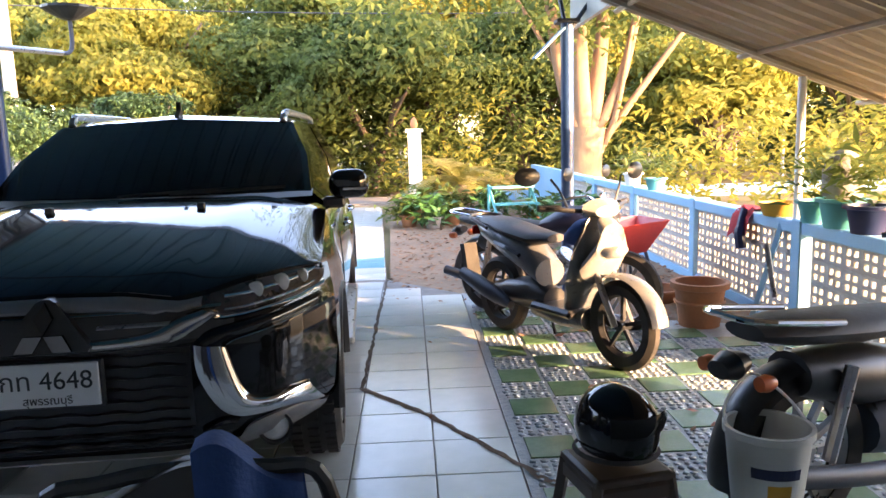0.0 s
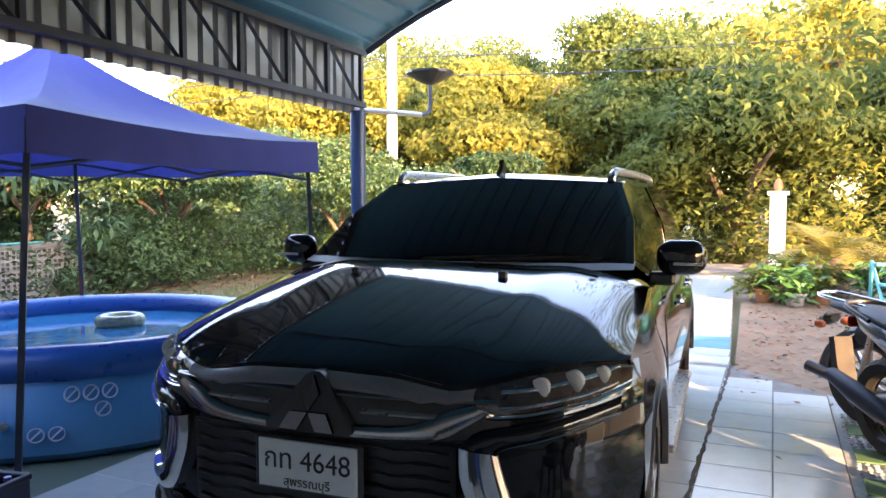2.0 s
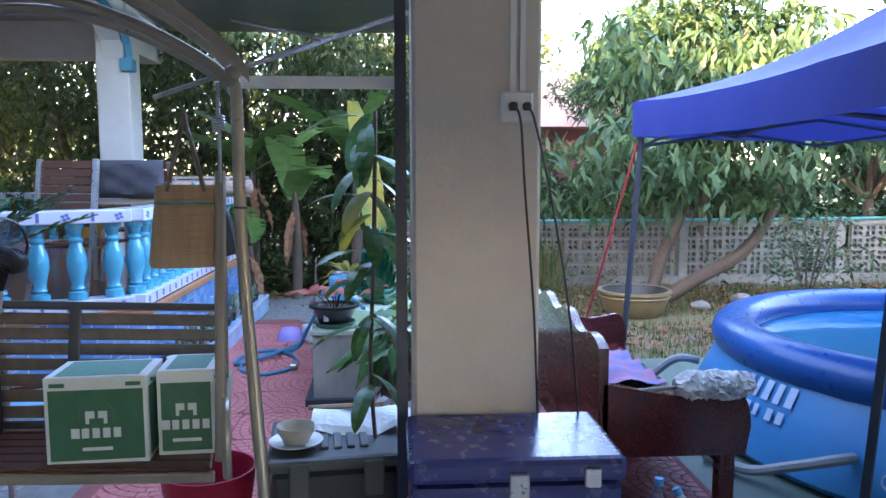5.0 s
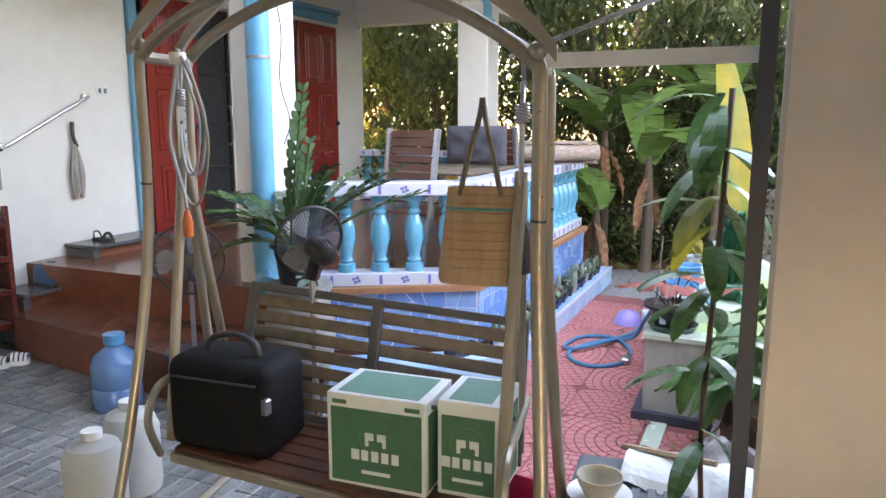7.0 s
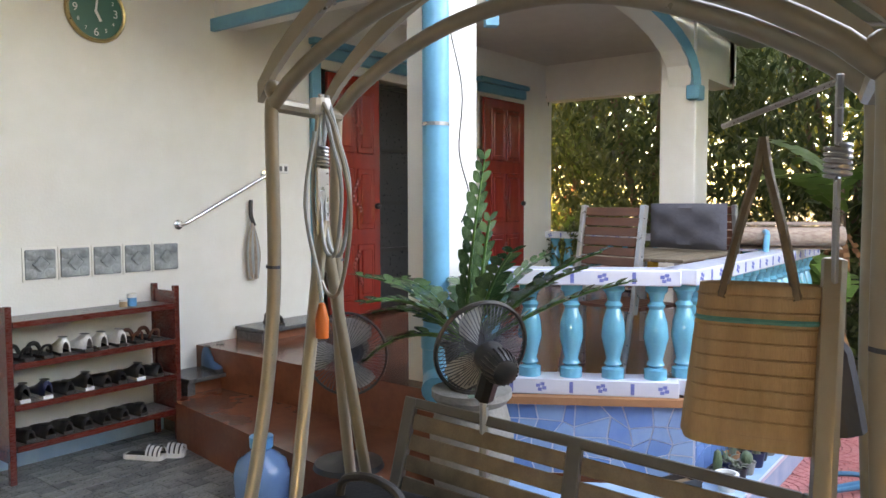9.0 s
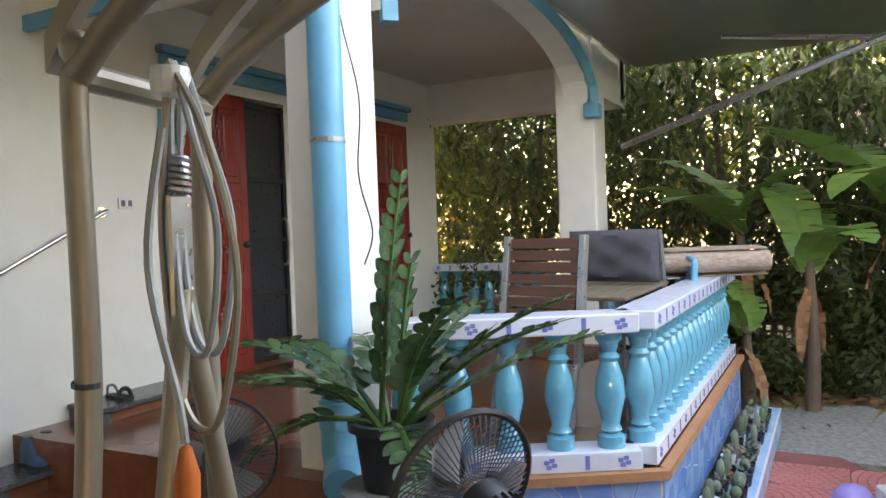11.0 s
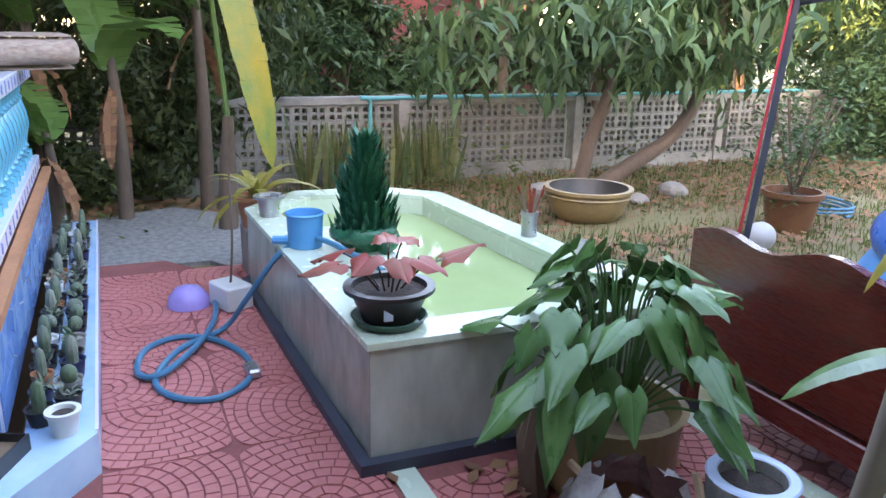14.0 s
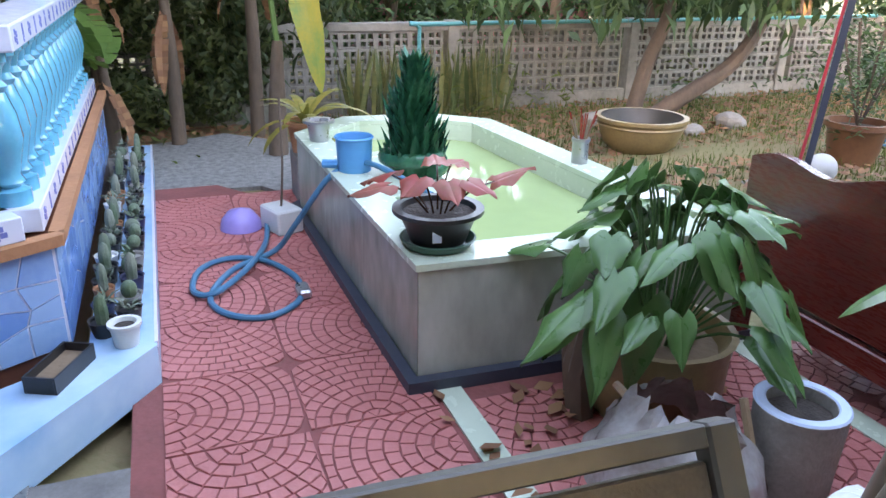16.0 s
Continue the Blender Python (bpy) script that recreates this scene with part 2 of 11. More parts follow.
M = dict(
    white_wall=mat("painted_plaster", (0.80, 0.78, 0.72), (0.70, 0.67, 0.60), 0.8, 0.6, bump=0.12, bscale=60),
    column=mat("column_plaster", (0.62, 0.56, 0.48), (0.52, 0.46, 0.39), 1.2, 0.65, bump=0.15, bscale=50),
    ceiling=mat("ceiling_board", (0.62, 0.58, 0.53), (0.52, 0.48, 0.44), 0.7, 0.7),
    blue_trim=mat("blue_trim_paint", (0.10, 0.36, 0.48), (0.08, 0.28, 0.40), 3, 0.45, bump=0.1),
    blue_pipe=mat("blue_pvc", (0.09, 0.42, 0.62), (0.07, 0.33, 0.50), 4, 0.35),
    post_blue=mat("dark_blue_steel", (0.018, 0.05, 0.13), (0.03, 0.07, 0.16), 5, 0.35, bump=0.05),
    fence_blue=mat("light_blue_paint", (0.20, 0.45, 0.66), (0.28, 0.50, 0.66), 2.5, 0.55, bump=0.15),
    fence_white=mat("whitewashed_block", (0.52, 0.52, 0.49), (0.38, 0.37, 0.35), 3, 0.8, bump=0.3),
    fence_grey=mat("weathered_concrete", (0.33, 0.31, 0.27), (0.16, 0.155, 0.135), 2.2, 0.9, bump=0.4),
    steel_dark=mat("dark_truss_steel", (0.03, 0.04, 0.06), (0.05, 0.06, 0.08), 4, 0.5, bump=0.08),
    sheet_blue=mat("blue_sheet_metal", (0.05, 0.20, 0.31), (0.07, 0.26, 0.38), 1.2, 0.35, metal=0.3),
    sheet_grey=mat("galvanised_sheet", (0.30, 0.32, 0.34), (0.38, 0.39, 0.40), 1.5, 0.4, metal=0.7),
    sheet_warm=mat("aged_sheet", (0.52, 0.43, 0.32), (0.40, 0.33, 0.25), 1.0, 0.5, metal=0.2),
    tile_white=mat("white_glazed_tile", (0.66, 0.70, 0.68), (0.52, 0.58, 0.56), 1.2, 0.14, rvar=0.05, per_object=0.12, bump=0.04, bscale=6),
    tile_aqua=mat("aqua_glazed_tile", (0.20, 0.46, 0.52), (0.16, 0.38, 0.45), 1.6, 0.16, rvar=0.05, per_object=0.2),
    grout=mat("dark_grout", (0.22, 0.21, 0.19), (0.13, 0.12, 0.11), 8, 0.9, bump=0.2),
    mosaic=mat("pebble_grout", (0.40, 0.44, 0.44), (0.20, 0.26, 0.28), 30, 0.3, fine=90, bump=0.3, bscale=50),
    tile_green=mat("green_glazed_tile", (0.07, 0.16, 0.08), (0.12, 0.22, 0.12), 7, 0.22, per_object=0.3, bump=0.1),
    soil=mat("dry_soil", (0.27, 0.18, 0.11), (0.16, 0.11, 0.07), 1.4, 0.95, bump=0.6, bscale=25),
    grass_soil=mat("grassy_soil", (0.16, 0.16, 0.06), (0.25, 0.17, 0.09), 1.1, 0.95, fine=30, bump=0.7, bscale=30),
    gravel=mat("gravel", (0.30, 0.29, 0.27), (0.14, 0.14, 0.13), 20, 0.9, fine=120, bump=0.8, bscale=70),
    paver=mat("red_stamped_paver", (0.56, 0.19, 0.17), (0.44, 0.135, 0.12), 2.0, 0.55, per_object=0.2, bump=0.25, bscale=60),
    marble=mat("grey_green_marble", (0.47, 0.48, 0.41), (0.19, 0.22, 0.17), 3.0, 0.22, fine=14, stretch=(1, 1, 0.45), per_object=0.25),
    pond_in=mat("pale_green_tile", (0.55, 0.64, 0.50), (0.46, 0.56, 0.42), 2, 0.25),
    step_blue=mat("blue_white_tile", (0.20, 0.42, 0.66), (0.42, 0.62, 0.76), 3.2, 0.2, fine=10, per_object=0.15),
    mosaic_blue=mat("crazed_blue_tile", (0.13, 0.29, 0.58), (0.20, 0.38, 0.64), 4, 0.2, island=0.5),
    tile_band=mat("white_band_tile", (0.68, 0.71, 0.78), (0.58, 0.63, 0.74), 3, 0.2),
    tile_motif=mat("blue_tile_motif", (0.12, 0.16, 0.45), (0.2, 0.25, 0.55), 9, 0.25),
    glaze=mat("turquoise_glaze", (0.06, 0.36, 0.50), (0.10, 0.46, 0.60), 6, 0.1, rvar=0.04, coat=0.6),
    terracotta_floor=mat("brown_floor_tile", (0.29, 0.105, 0.06), (0.17, 0.06, 0.035), 3, 0.2, per_object=0.3),
    slate=mat("slate_mosaic", (0.12, 0.13, 0.13), (0.28, 0.28, 0.265), 9, 0.3, per_object=0.5),
    red_door=mat("red_lacquered_wood", (0.30, 0.028, 0.018), (0.20, 0.016, 0.012), 3, 0.22, coat=0.4, stretch=(4, 4, 0.6)),
    red_wood=mat("dark_red_wood", (0.17, 0.026, 0.016), (0.07, 0.012, 0.010), 3, 0.28, coat=0.3, stretch=(0.7, 5, 5), bump=0.08),
    brown_wood=mat("brown_slat_wood", (0.15, 0.055, 0.03), (0.09, 0.03, 0.018), 4, 0.4, stretch=(1, 6, 6)),
    grey_wood=mat("weathered_slat_wood", (0.20, 0.15, 0.10), (0.12, 0.09, 0.06), 4, 0.55, stretch=(1, 5, 5), bump=0.15),
    rattan=mat("woven_straw", (0.46, 0.32, 0.19), (0.33, 0.22, 0.13), 5, 0.6, bump=0.3, stretch=(6, 6, 1)),
    swing=mat("champagne_tube_paint", (0.36, 0.31, 0.24), (0.30, 0.25, 0.19), 3, 0.32, metal=0.35),
    black=mat("black_plastic", (0.012, 0.012, 0.013), (0.03, 0.03, 0.03), 8, 0.35),
    rubber=mat("tyre_rubber", (0.018, 0.017, 0.016), (0.05, 0.045, 0.04), 9, 0.8, bump=0.2),
    chrome=mat("chrome", (0.75, 0.75, 0.76), (0.65, 0.65, 0.66), 4, 0.09, metal=1.0, rvar=0.04),
    satin=mat("satin_silver", (0.42, 0.42, 0.43), (0.36, 0.36, 0.37), 4, 0.3, metal=0.8),
    carpaint=mat("black_car_paint", (0.004, 0.005, 0.007), (0.006, 0.007, 0.010), 2, 0.08, spec=0.12, coat=0.6, rvar=0.03),
    carglass=mat("dark_tinted_glass", (0.006, 0.007, 0.008), (0.010, 0.011, 0.012), 2, 0.05, rvar=0.02, spec=0.13),
    lens=mat("clear_lens", (0.62, 0.63, 0.62), (0.40, 0.41, 0.40), 30, 0.1, metal=0.2, rvar=0.04),
    lamp_dark=mat("smoked_lens", (0.02, 0.02, 0.025), (0.04, 0.04, 0.045), 9, 0.06, coat=1.0, rvar=0.03),
    white_paint=mat("white_paint", (0.78, 0.78, 0.76), (0.68, 0.68, 0.66), 3, 0.35),
    grey_paint=mat("silver_grey_plastic", (0.15, 0.155, 0.16), (0.11, 0.115, 0.12), 4, 0.3, coat=0.3),
    seat=mat("black_vinyl", (0.018, 0.017, 0.018), (0.035, 0.033, 0.034), 6, 0.5, bump=0.1),
    tent=mat("blue_tent_fabric", (0.045, 0.06, 0.30), (0.06, 0.08, 0.35), 1.5, 0.6, backlit=0.35, bump=0.15, bscale=20),
    pool_dark=mat("dark_blue_vinyl", (0.012, 0.10, 0.36), (0.016, 0.13, 0.42), 2, 0.3),
    pool_light=mat("light_blue_vinyl", (0.05, 0.27, 0.58), (0.07, 0.32, 0.62), 1.5, 0.35, bump=0.05, bscale=6),
    pale_print=mat("pale_print", (0.55, 0.68, 0.82), (0.48, 0.62, 0.78), 5, 0.4),
    hose_white=mat("ribbed_hose", (0.36, 0.38, 0.37), (0.28, 0.30, 0.30), 6, 0.5),
    cooler=mat("navy_enamel", (0.022, 0.03, 0.13), (0.03, 0.04, 0.17), 2.5, 0.25, bump=0.04, bscale=12),
    navy=mat("navy_plastic", (0.01, 0.015, 0.05), (0.015, 0.02, 0.07), 5, 0.4),
    cap_blue=mat("blue_bottle_cap", (0.10, 0.14, 0.42), (0.16, 0.20, 0.50), 20, 0.3, metal=0.3),
    brown_glass=mat("brown_glass", (0.05, 0.02, 0.01), (0.03, 0.012, 0.006), 5, 0.06),
    terracotta=mat("terracotta", (0.46, 0.20, 0.09), (0.35, 0.15, 0.07), 5, 0.75, bump=0.2),
    bowl=mat("glazed_ochre_clay", (0.34, 0.24, 0.10), (0.22, 0.15, 0.07), 4, 0.4, bump=0.15, bscale=15),
    stone=mat("rough_cement", (0.33, 0.31, 0.28), (0.20, 0.19, 0.17), 6, 0.9, bump=0.5),
    bark=mat("tree_bark", (0.16, 0.11, 0.075), (0.08, 0.06, 0.045), 4, 0.9, bump=0.7, bscale=14, stretch=(1, 1, 0.35)),
    bark_pale=mat("pale_bark", (0.30, 0.18, 0.10), (0.18, 0.11, 0.065), 2.2, 0.85, bump=0.6, bscale=9, stretch=(1, 1, 0.4)),
    leaf_mango=mat("mango_leaf", (0.028, 0.066, 0.024), (0.085, 0.15, 0.055), 1.2, 0.5, island=0.8, backlit=0.25, spec=0.35),
    leaf_tree=mat("tree_leaf", (0.075, 0.115, 0.03), (0.15, 0.185, 0.045), 0.3, 0.6, island=0.35, backlit=0.5, spec=0.3),
    # sunlight put into the leaf colour: yellower and brighter than leaf_tree
    leaf_sun_yellow=mat("sun_toned_yellow_leaf", (0.17, 0.185, 0.028), (0.31, 0.28, 0.05), 0.3, 0.6, island=0.35, backlit=0.5, spec=0.3),
    leaf_dark=mat("dark_bamboo_leaf", (0.04, 0.075, 0.025), (0.11, 0.15, 0.05), 0.7, 0.5, island=0.7, backlit=0.4),
    leaf_banana=mat("banana_leaf", (0.10, 0.21, 0.05), (0.17, 0.30, 0.08), 2.0, 0.4, island=0.3, backlit=0.35),
    leaf_gold=mat("yellowing_banana_leaf", (0.17, 0.25, 0.05), (0.44, 0.31, 0.03), 5.0, 0.5, backlit=0.35),
    leaf_pot=mat("glossy_pot_plant_leaf", (0.038, 0.12, 0.03), (0.085, 0.20, 0.055), 3, 0.3, island=0.4, backlit=0.1),
    leaf_red=mat("pink_caladium_leaf", (0.44, 0.05, 0.06), (0.24, 0.09, 0.04), 4, 0.45, island=0.5, backlit=0.2),
    leaf_cycad=mat("cycad_frond", (0.17, 0.17, 0.03), (0.28, 0.22, 0.04), 1.5, 0.5, island=0.4, backlit=0.3),
    litter=mat("fallen_leaves", (0.30, 0.15, 0.07), (0.20, 0.09, 0.045), 3, 0.85, island=0.9),
    red_cloth=mat("red_cloth", (0.42, 0.02, 0.025), (0.30, 0.015, 0.02), 4, 0.8),
    yellow=mat("yellow_plastic", (0.60, 0.33, 0.03), (0.5, 0.27, 0.03), 4, 0.5),
    denim=mat("blue_denim", (0.018, 0.06, 0.20), (0.03, 0.08, 0.24), 12, 0.9, bump=0.3, bscale=80),
    grey_cloth=mat("grey_cushion_cloth", (0.06, 0.06, 0.075), (0.09, 0.09, 0.10), 8, 0.9, bump=0.3),
    teal=mat("teal_paint", (0.06, 0.30, 0.30), (0.08, 0.36, 0.36), 4, 0.5),
    green_print=mat("green_carton_print", (0.035, 0.12, 0.06), (0.05, 0.15, 0.08), 20, 0.45),
    carton=mat("white_carton", (0.66, 0.67, 0.64), (0.58, 0.60, 0.56), 5, 0.5),
    fluff=mat("white_microfibre", (0.84, 0.82, 0.78), (0.74, 0.72, 0.69), 20, 0.95, bump=0.8, bscale=60),
    hose_blue=mat("blue_garden_hose", (0.03, 0.16, 0.26), (0.04, 0.20, 0.32), 5, 0.35),
    bucket=mat("blue_bucket", (0.04, 0.28, 0.55), (0.05, 0.32, 0.6), 4, 0.35),
    naga=mat("green_scaled_glaze", (0.004, 0.09, 0.05), (0.02, 0.16, 0.08), 14, 0.2, fine=60, bump=0.8, bscale=45),
    clock_green=mat("clock_face", (0.03, 0.15, 0.11), (0.03, 0.13, 0.10), 3, 0.35),
    orange=mat("orange_plastic", (0.62, 0.13, 0.02), (0.52, 0.10, 0.02), 4, 0.4),
    jug=mat("blue_water_jug", (0.12, 0.28, 0.55), (0.16, 0.34, 0.6), 3, 0.12, trans=0.35),
    milk=mat("translucent_white_plastic", (0.66, 0.66, 0.62), (0.58, 0.58, 0.54), 3, 0.4, backlit=0.3),
    pink=mat("pink_painted_wall", (0.62, 0.22, 0.27), (0.52, 0.18, 0.23), 1, 0.7),
    screen=mat("dark_screen_door", (0.02, 0.022, 0.024), (0.035, 0.037, 0.04), 3, 0.3),
    dust=mat("pale_mat", (0.42, 0.34, 0.27), (0.22, 0.14, 0.11), 20, 0.9, bump=0.3, stretch=(8, 1, 1)),
)


def glassy(name, col, rough=0.05, alpha=0.35):
    m = bpy.data.materials.new(name)
    m.use_nodes = True
    p = m.node_tree.nodes["Principled BSDF"]
    p.inputs["Base Color"].default_value = (*col, 1)
    p.inputs["Roughness"].default_value = rough
    p.inputs["Transmission Weight"].default_value = 1.0
    p.inputs["IOR"].default_value = 1.33
    p.inputs["Alpha"].default_value = alpha
    return m


def water(name, col, rip=4.0, strength=0.1):
    m = mat(name, col, tuple(v * 0.85 for v in col), 0.8, 0.05, rvar=0.02, bump=strength, bscale=rip)
    return m


M["pool_water"] = water("pool_water", (0.03, 0.26, 0.48), 5, 0.25)
M["pond_water"] = water("green_pond_water", (0.34, 0.45, 0.20), 2.5, 0.10)
M["clear"] = glassy("clear_plastic", (0.9, 0.95, 0.97), 0.1, 0.4)


# ---- ground and floors ----
def ground_sheet():
    bm = B()
    xs = [-400, -120, -60, -30] + list(np.linspace(-20, 14, 69)) + [30, 60, 120, 400]
    ys = [-400, -120, -40, -20] + list(np.linspace(-12, 30, 85)) + [50, 90, 150, 400]

    def h(x, y):
        z = -0.06
        if x < -8.4:
            z -= min(0.10, (-8.4 - x) * 0.06)
        return z + 0.03 * noise.noise((x * 0.7, y * 0.7, 0)) - 0.02
    grid_faces(bm, [[(x, y, h(x, y)) for x in xs] for y in ys])
    return solid("ground", bm, M["grass_soil"], "dry garden soil with thin grass", "ground", "structure", smooth=True)


ground_sheet()


def slab(name, poly, z0, z1, material, label):
    return solid(name, prism(B(), poly, z0, z1), material, label, "floor", "structure")


floor_carport = slab("floor_carport", [(-3.27, 0.9), (0.54, 0.9), (0.54, 7.45), (-0.2, 8.3), (-3.27, 8.3)], -0.12, -0.006, M["grout"], "dark grout bed of the white carport tiles")
floor_mosaic = slab("floor_mosaic", [(0.545, 0.9), (3.0, 0.9), (3.0, 5.75), (2.0, 6.15), (0.545, 7.45)], -0.12, -0.002, M["mosaic"], "pebble-patterned floor with green inset tiles")
floor_drive = slab("driveway", [(-2.0, 8.3), (-0.2, 8.3), (-0.55, 17.0), (-2.9, 17.0)], -0.12, -0.01, M["grout"], "grout bed of the pale driveway tiles")
floor_slate = slab("floor_slate", [(-5.35, -3.4), (3.0, -3.4), (3.0, 0.895), (-3.27, 0.895), (-3.27, 0.3), (-5.35, 0.3)], -0.12, -0.006, M["grout"], "grey grout bed of the slate mosaic tiles")
floor_red = slab("floor_red", [(-8.4, 0.3), (-3.275, 0.3), (-3.275, 3.3), (-5.0, 3.3), (-5.45, 2.75), (-5.45, 1.35), (-7.6, 1.35), (-8.4, 0.8)], -0.12, -0.008, mat("dusty_red_joint", (0.30, 0.085, 0.075), (0.20, 0.065, 0.055), 5, 0.9, bump=0.3), "dark joints of the red stamped paving")
leaf_ground = slab("soil_yard", [(-0.16, 8.32), (0.55, 7.47), (2.0, 6.2), (3.0, 5.8), (3.0, 22), (-0.5, 22)], -0.12, -0.02, M["soil"], "dusty brown soil of the yard under fallen leaves")
gravel_path = slab("gravel_path", [(-8.42, 0.0), (-8.42, 1.1), (-7.7, 1.5), (-9.3, 1.9), (-10.2, 1.0), (-9.6, -0.3)], -0.16, -0.045, M["gravel"], "grey gravel path between paving and shrubs")
wet_strip = slab("floor_green", [(-3.28, 3.31), (-3.28, 8.3), (-6.6, 8.3), (-6.6, 3.31)], -0.14, -0.02, mat("algae_concrete", (0.10, 0.16, 0.12), (0.16, 0.2, 0.15), 2, 0.5), "greenish damp concrete under the pool")


# ---- house walls ----
def wall(name, poly, z0, z1, material, label):
    return solid(name, prism(B(), poly, z0, z1), material, label, "wall", "structure")


YW = -3.4
wall("wall_house", [(-6.55, YW), (4.2, YW), (4.2, YW - 0.2), (-6.55, YW - 0.2)], -0.1, 3.6, M["white_wall"], "cream plastered house wall")
wall("wall_between_doors", [(-8.95, YW), (-7.8, YW), (-7.8, YW - 0.2), (-8.95, YW - 0.2)], 0.5, 3.6, M["white_wall"], "white plastered wall between two doors")
wall("wall_porch_end", [(-10.55, YW), (-9.8, YW), (-9.8, YW - 0.2), (-10.55, YW - 0.2)], 0.5, 3.6, M["white_wall"], "white plastered wall at the porch end")
wall("wall_over_door", [(-7.8, YW), (-6.55, YW), (-6.55, YW - 0.2), (-7.8, YW - 0.2)], 2.78, 3.6, M["white_wall"], "plaster above the main door")
wall("wall_over_door_far", [(-9.8, YW), (-8.95, YW), (-8.95, YW - 0.2), (-9.8, YW - 0.2)], 2.82, 3.6, M["white_wall"], "plaster above the far door")
wall("wall_inside", [(-10.5, -6.0), (-5.4, -6.0), (-5.4, -6.2), (-10.5, -6.2)], 0.5, 3.6, M["white_wall"], "inner wall of the dark room")
# unseen wall, added so the low sun does not reach the car front
wall("wall_east", [(4.2, YW - 0.2), (4.4, YW - 0.2), (4.4, 2.4), (4.2, 2.4)], -0.1, 3.6, M["white_wall"], "unseen side wall added to close the yard and block low sun")
solid("baseboard", box(B(), -5.36, 4.2, YW, YW + 0.03, 0.0, 0.14), M["step_blue"], "pale blue tile skirting along the wall", "skirting", "structure")

# porch floor, raised
PORCH = [(-5.28, -1.0), (-5.95, 0.1), (-8.95, 0.1), (-9.6, -1.0), (-10.6, -1.0), (-10.6, YW), (-5.28, YW)]
solid("porch_floor", prism(B(), PORCH, -0.1, 0.56), M["terracotta_floor"], "raised porch with brown glazed floor tiles", "porch", "structure")
solid("porch_ceiling", prism(B(), [(-5.3, -0.95), (-10.7, -0.95), (-10.7, YW), (-5.3, YW)], 3.35, 3.45), M["ceiling"], "plain grey porch ceiling", "ceiling", "structure")
solid("house_roof", prism(B(), [(-11.2, -0.4), (4.6, -0.4), (4.6, -8.5), (-11.2, -8.5)], 3.62, 3.8), M["sheet_grey"], "house roof over the porch", "roof", "structure")
solid("ceiling_entry", prism(B(), [(-5.28, -0.9), (4.2, -0.9), (4.2, YW), (-5.28, YW)], 3.52, 3.58), M["ceiling"], "pale ceiling over the entry", "ceiling", "structure")


def porch_column(x, y, w=0.30):
    c = thing("porch_column", "white plastered porch column", "column", (x, y, 0.0))
    part("shaft", box(B(), -w / 2, w / 2, -w / 2, w / 2, 0.0, 3.35, bevel=0.012), M["white_wall"], c)
    part("plinth", box(B(), -w / 2 - 0.02, w / 2 + 0.02, -w / 2 - 0.02, w / 2 + 0.02, 0.0, 0.2, bevel=0.01), M["terracotta_floor"], c)


porch_column(-5.56, -1.28)
porch_column(-9.47, -1.27, 0.36)


def beam_arch():
    """The porch beam with its arched underside and blue moulding."""
    bm = B()
    pts = [(-5.78, 3.38), (-9.6, 3.38), (-9.6, 2.72), (-9.3, 2.72)]
    for i in range(13):
        a = math.pi * i / 12
        pts.append((-7.55 - 1.72 * math.cos(a), 2.80 + 0.50 * math.sin(a)))
    pts += [(-5.78, 2.72)]
    rows = [[(x, -1.12, z) for x, z in pts], [(x, -1.36, z) for x, z in pts]]
    a = [bm.verts.new(p) for p in rows[0]]
    b = [bm.verts.new(p) for p in rows[1]]
    n = len(pts)
    bm.faces.new(a)
    bm.faces.new(b[::-1])
    for i in range(n):
        bm.faces.new((a[i], a[(i + 1) % n], b[(i + 1) % n], b[i]))
    arch = solid("porch_beam", bm, M["white_wall"], "white arched beam over the porch", "beam", "structure")
    t = [(-7.55 - 1.74 * math.cos(math.pi * i / 16), -1.10, 2.80 + 0.52 * math.sin(math.pi * i / 16)) for i in range(17)]
    bm = B()
    tube(bm, [(t[0][0], t[0][1], 2.66)] + t + [(t[-1][0], t[-1][1], 2.66)], 0.055, 4)
    box(bm, -9.36, -9.2, -1.16, -1.03, 2.60, 2.74, bevel=0.01)
    solid("arch_moulding", bm, M["blue_trim"], "blue moulding along the porch arch", "trim", "structure")
    solid("beam_end", box(B(), -10.55, -9.66, -1.36, -1.12, 2.86, 3.35), M["white_wall"], "short white beam at the porch end", "beam", "structure")
    solid("beam_far", box(B(), -10.62, -10.4, YW, -1.12, 2.9, 3.35), M["white_wall"], "white beam over the far porch opening", "beam", "structure")
    solid("beam_near", box(B(), -5.75, -5.5, YW, -1.36, 2.95, 3.5), M["white_wall"], "cream beam with blue lower edge", "beam", "structure")
    solid("beam_edge", box(B(), -5.5, -5.46, YW, -1.36, 2.9, 2.99), M["blue_trim"], "blue edge strip under the beam", "trim", "structure")


beam_arch()


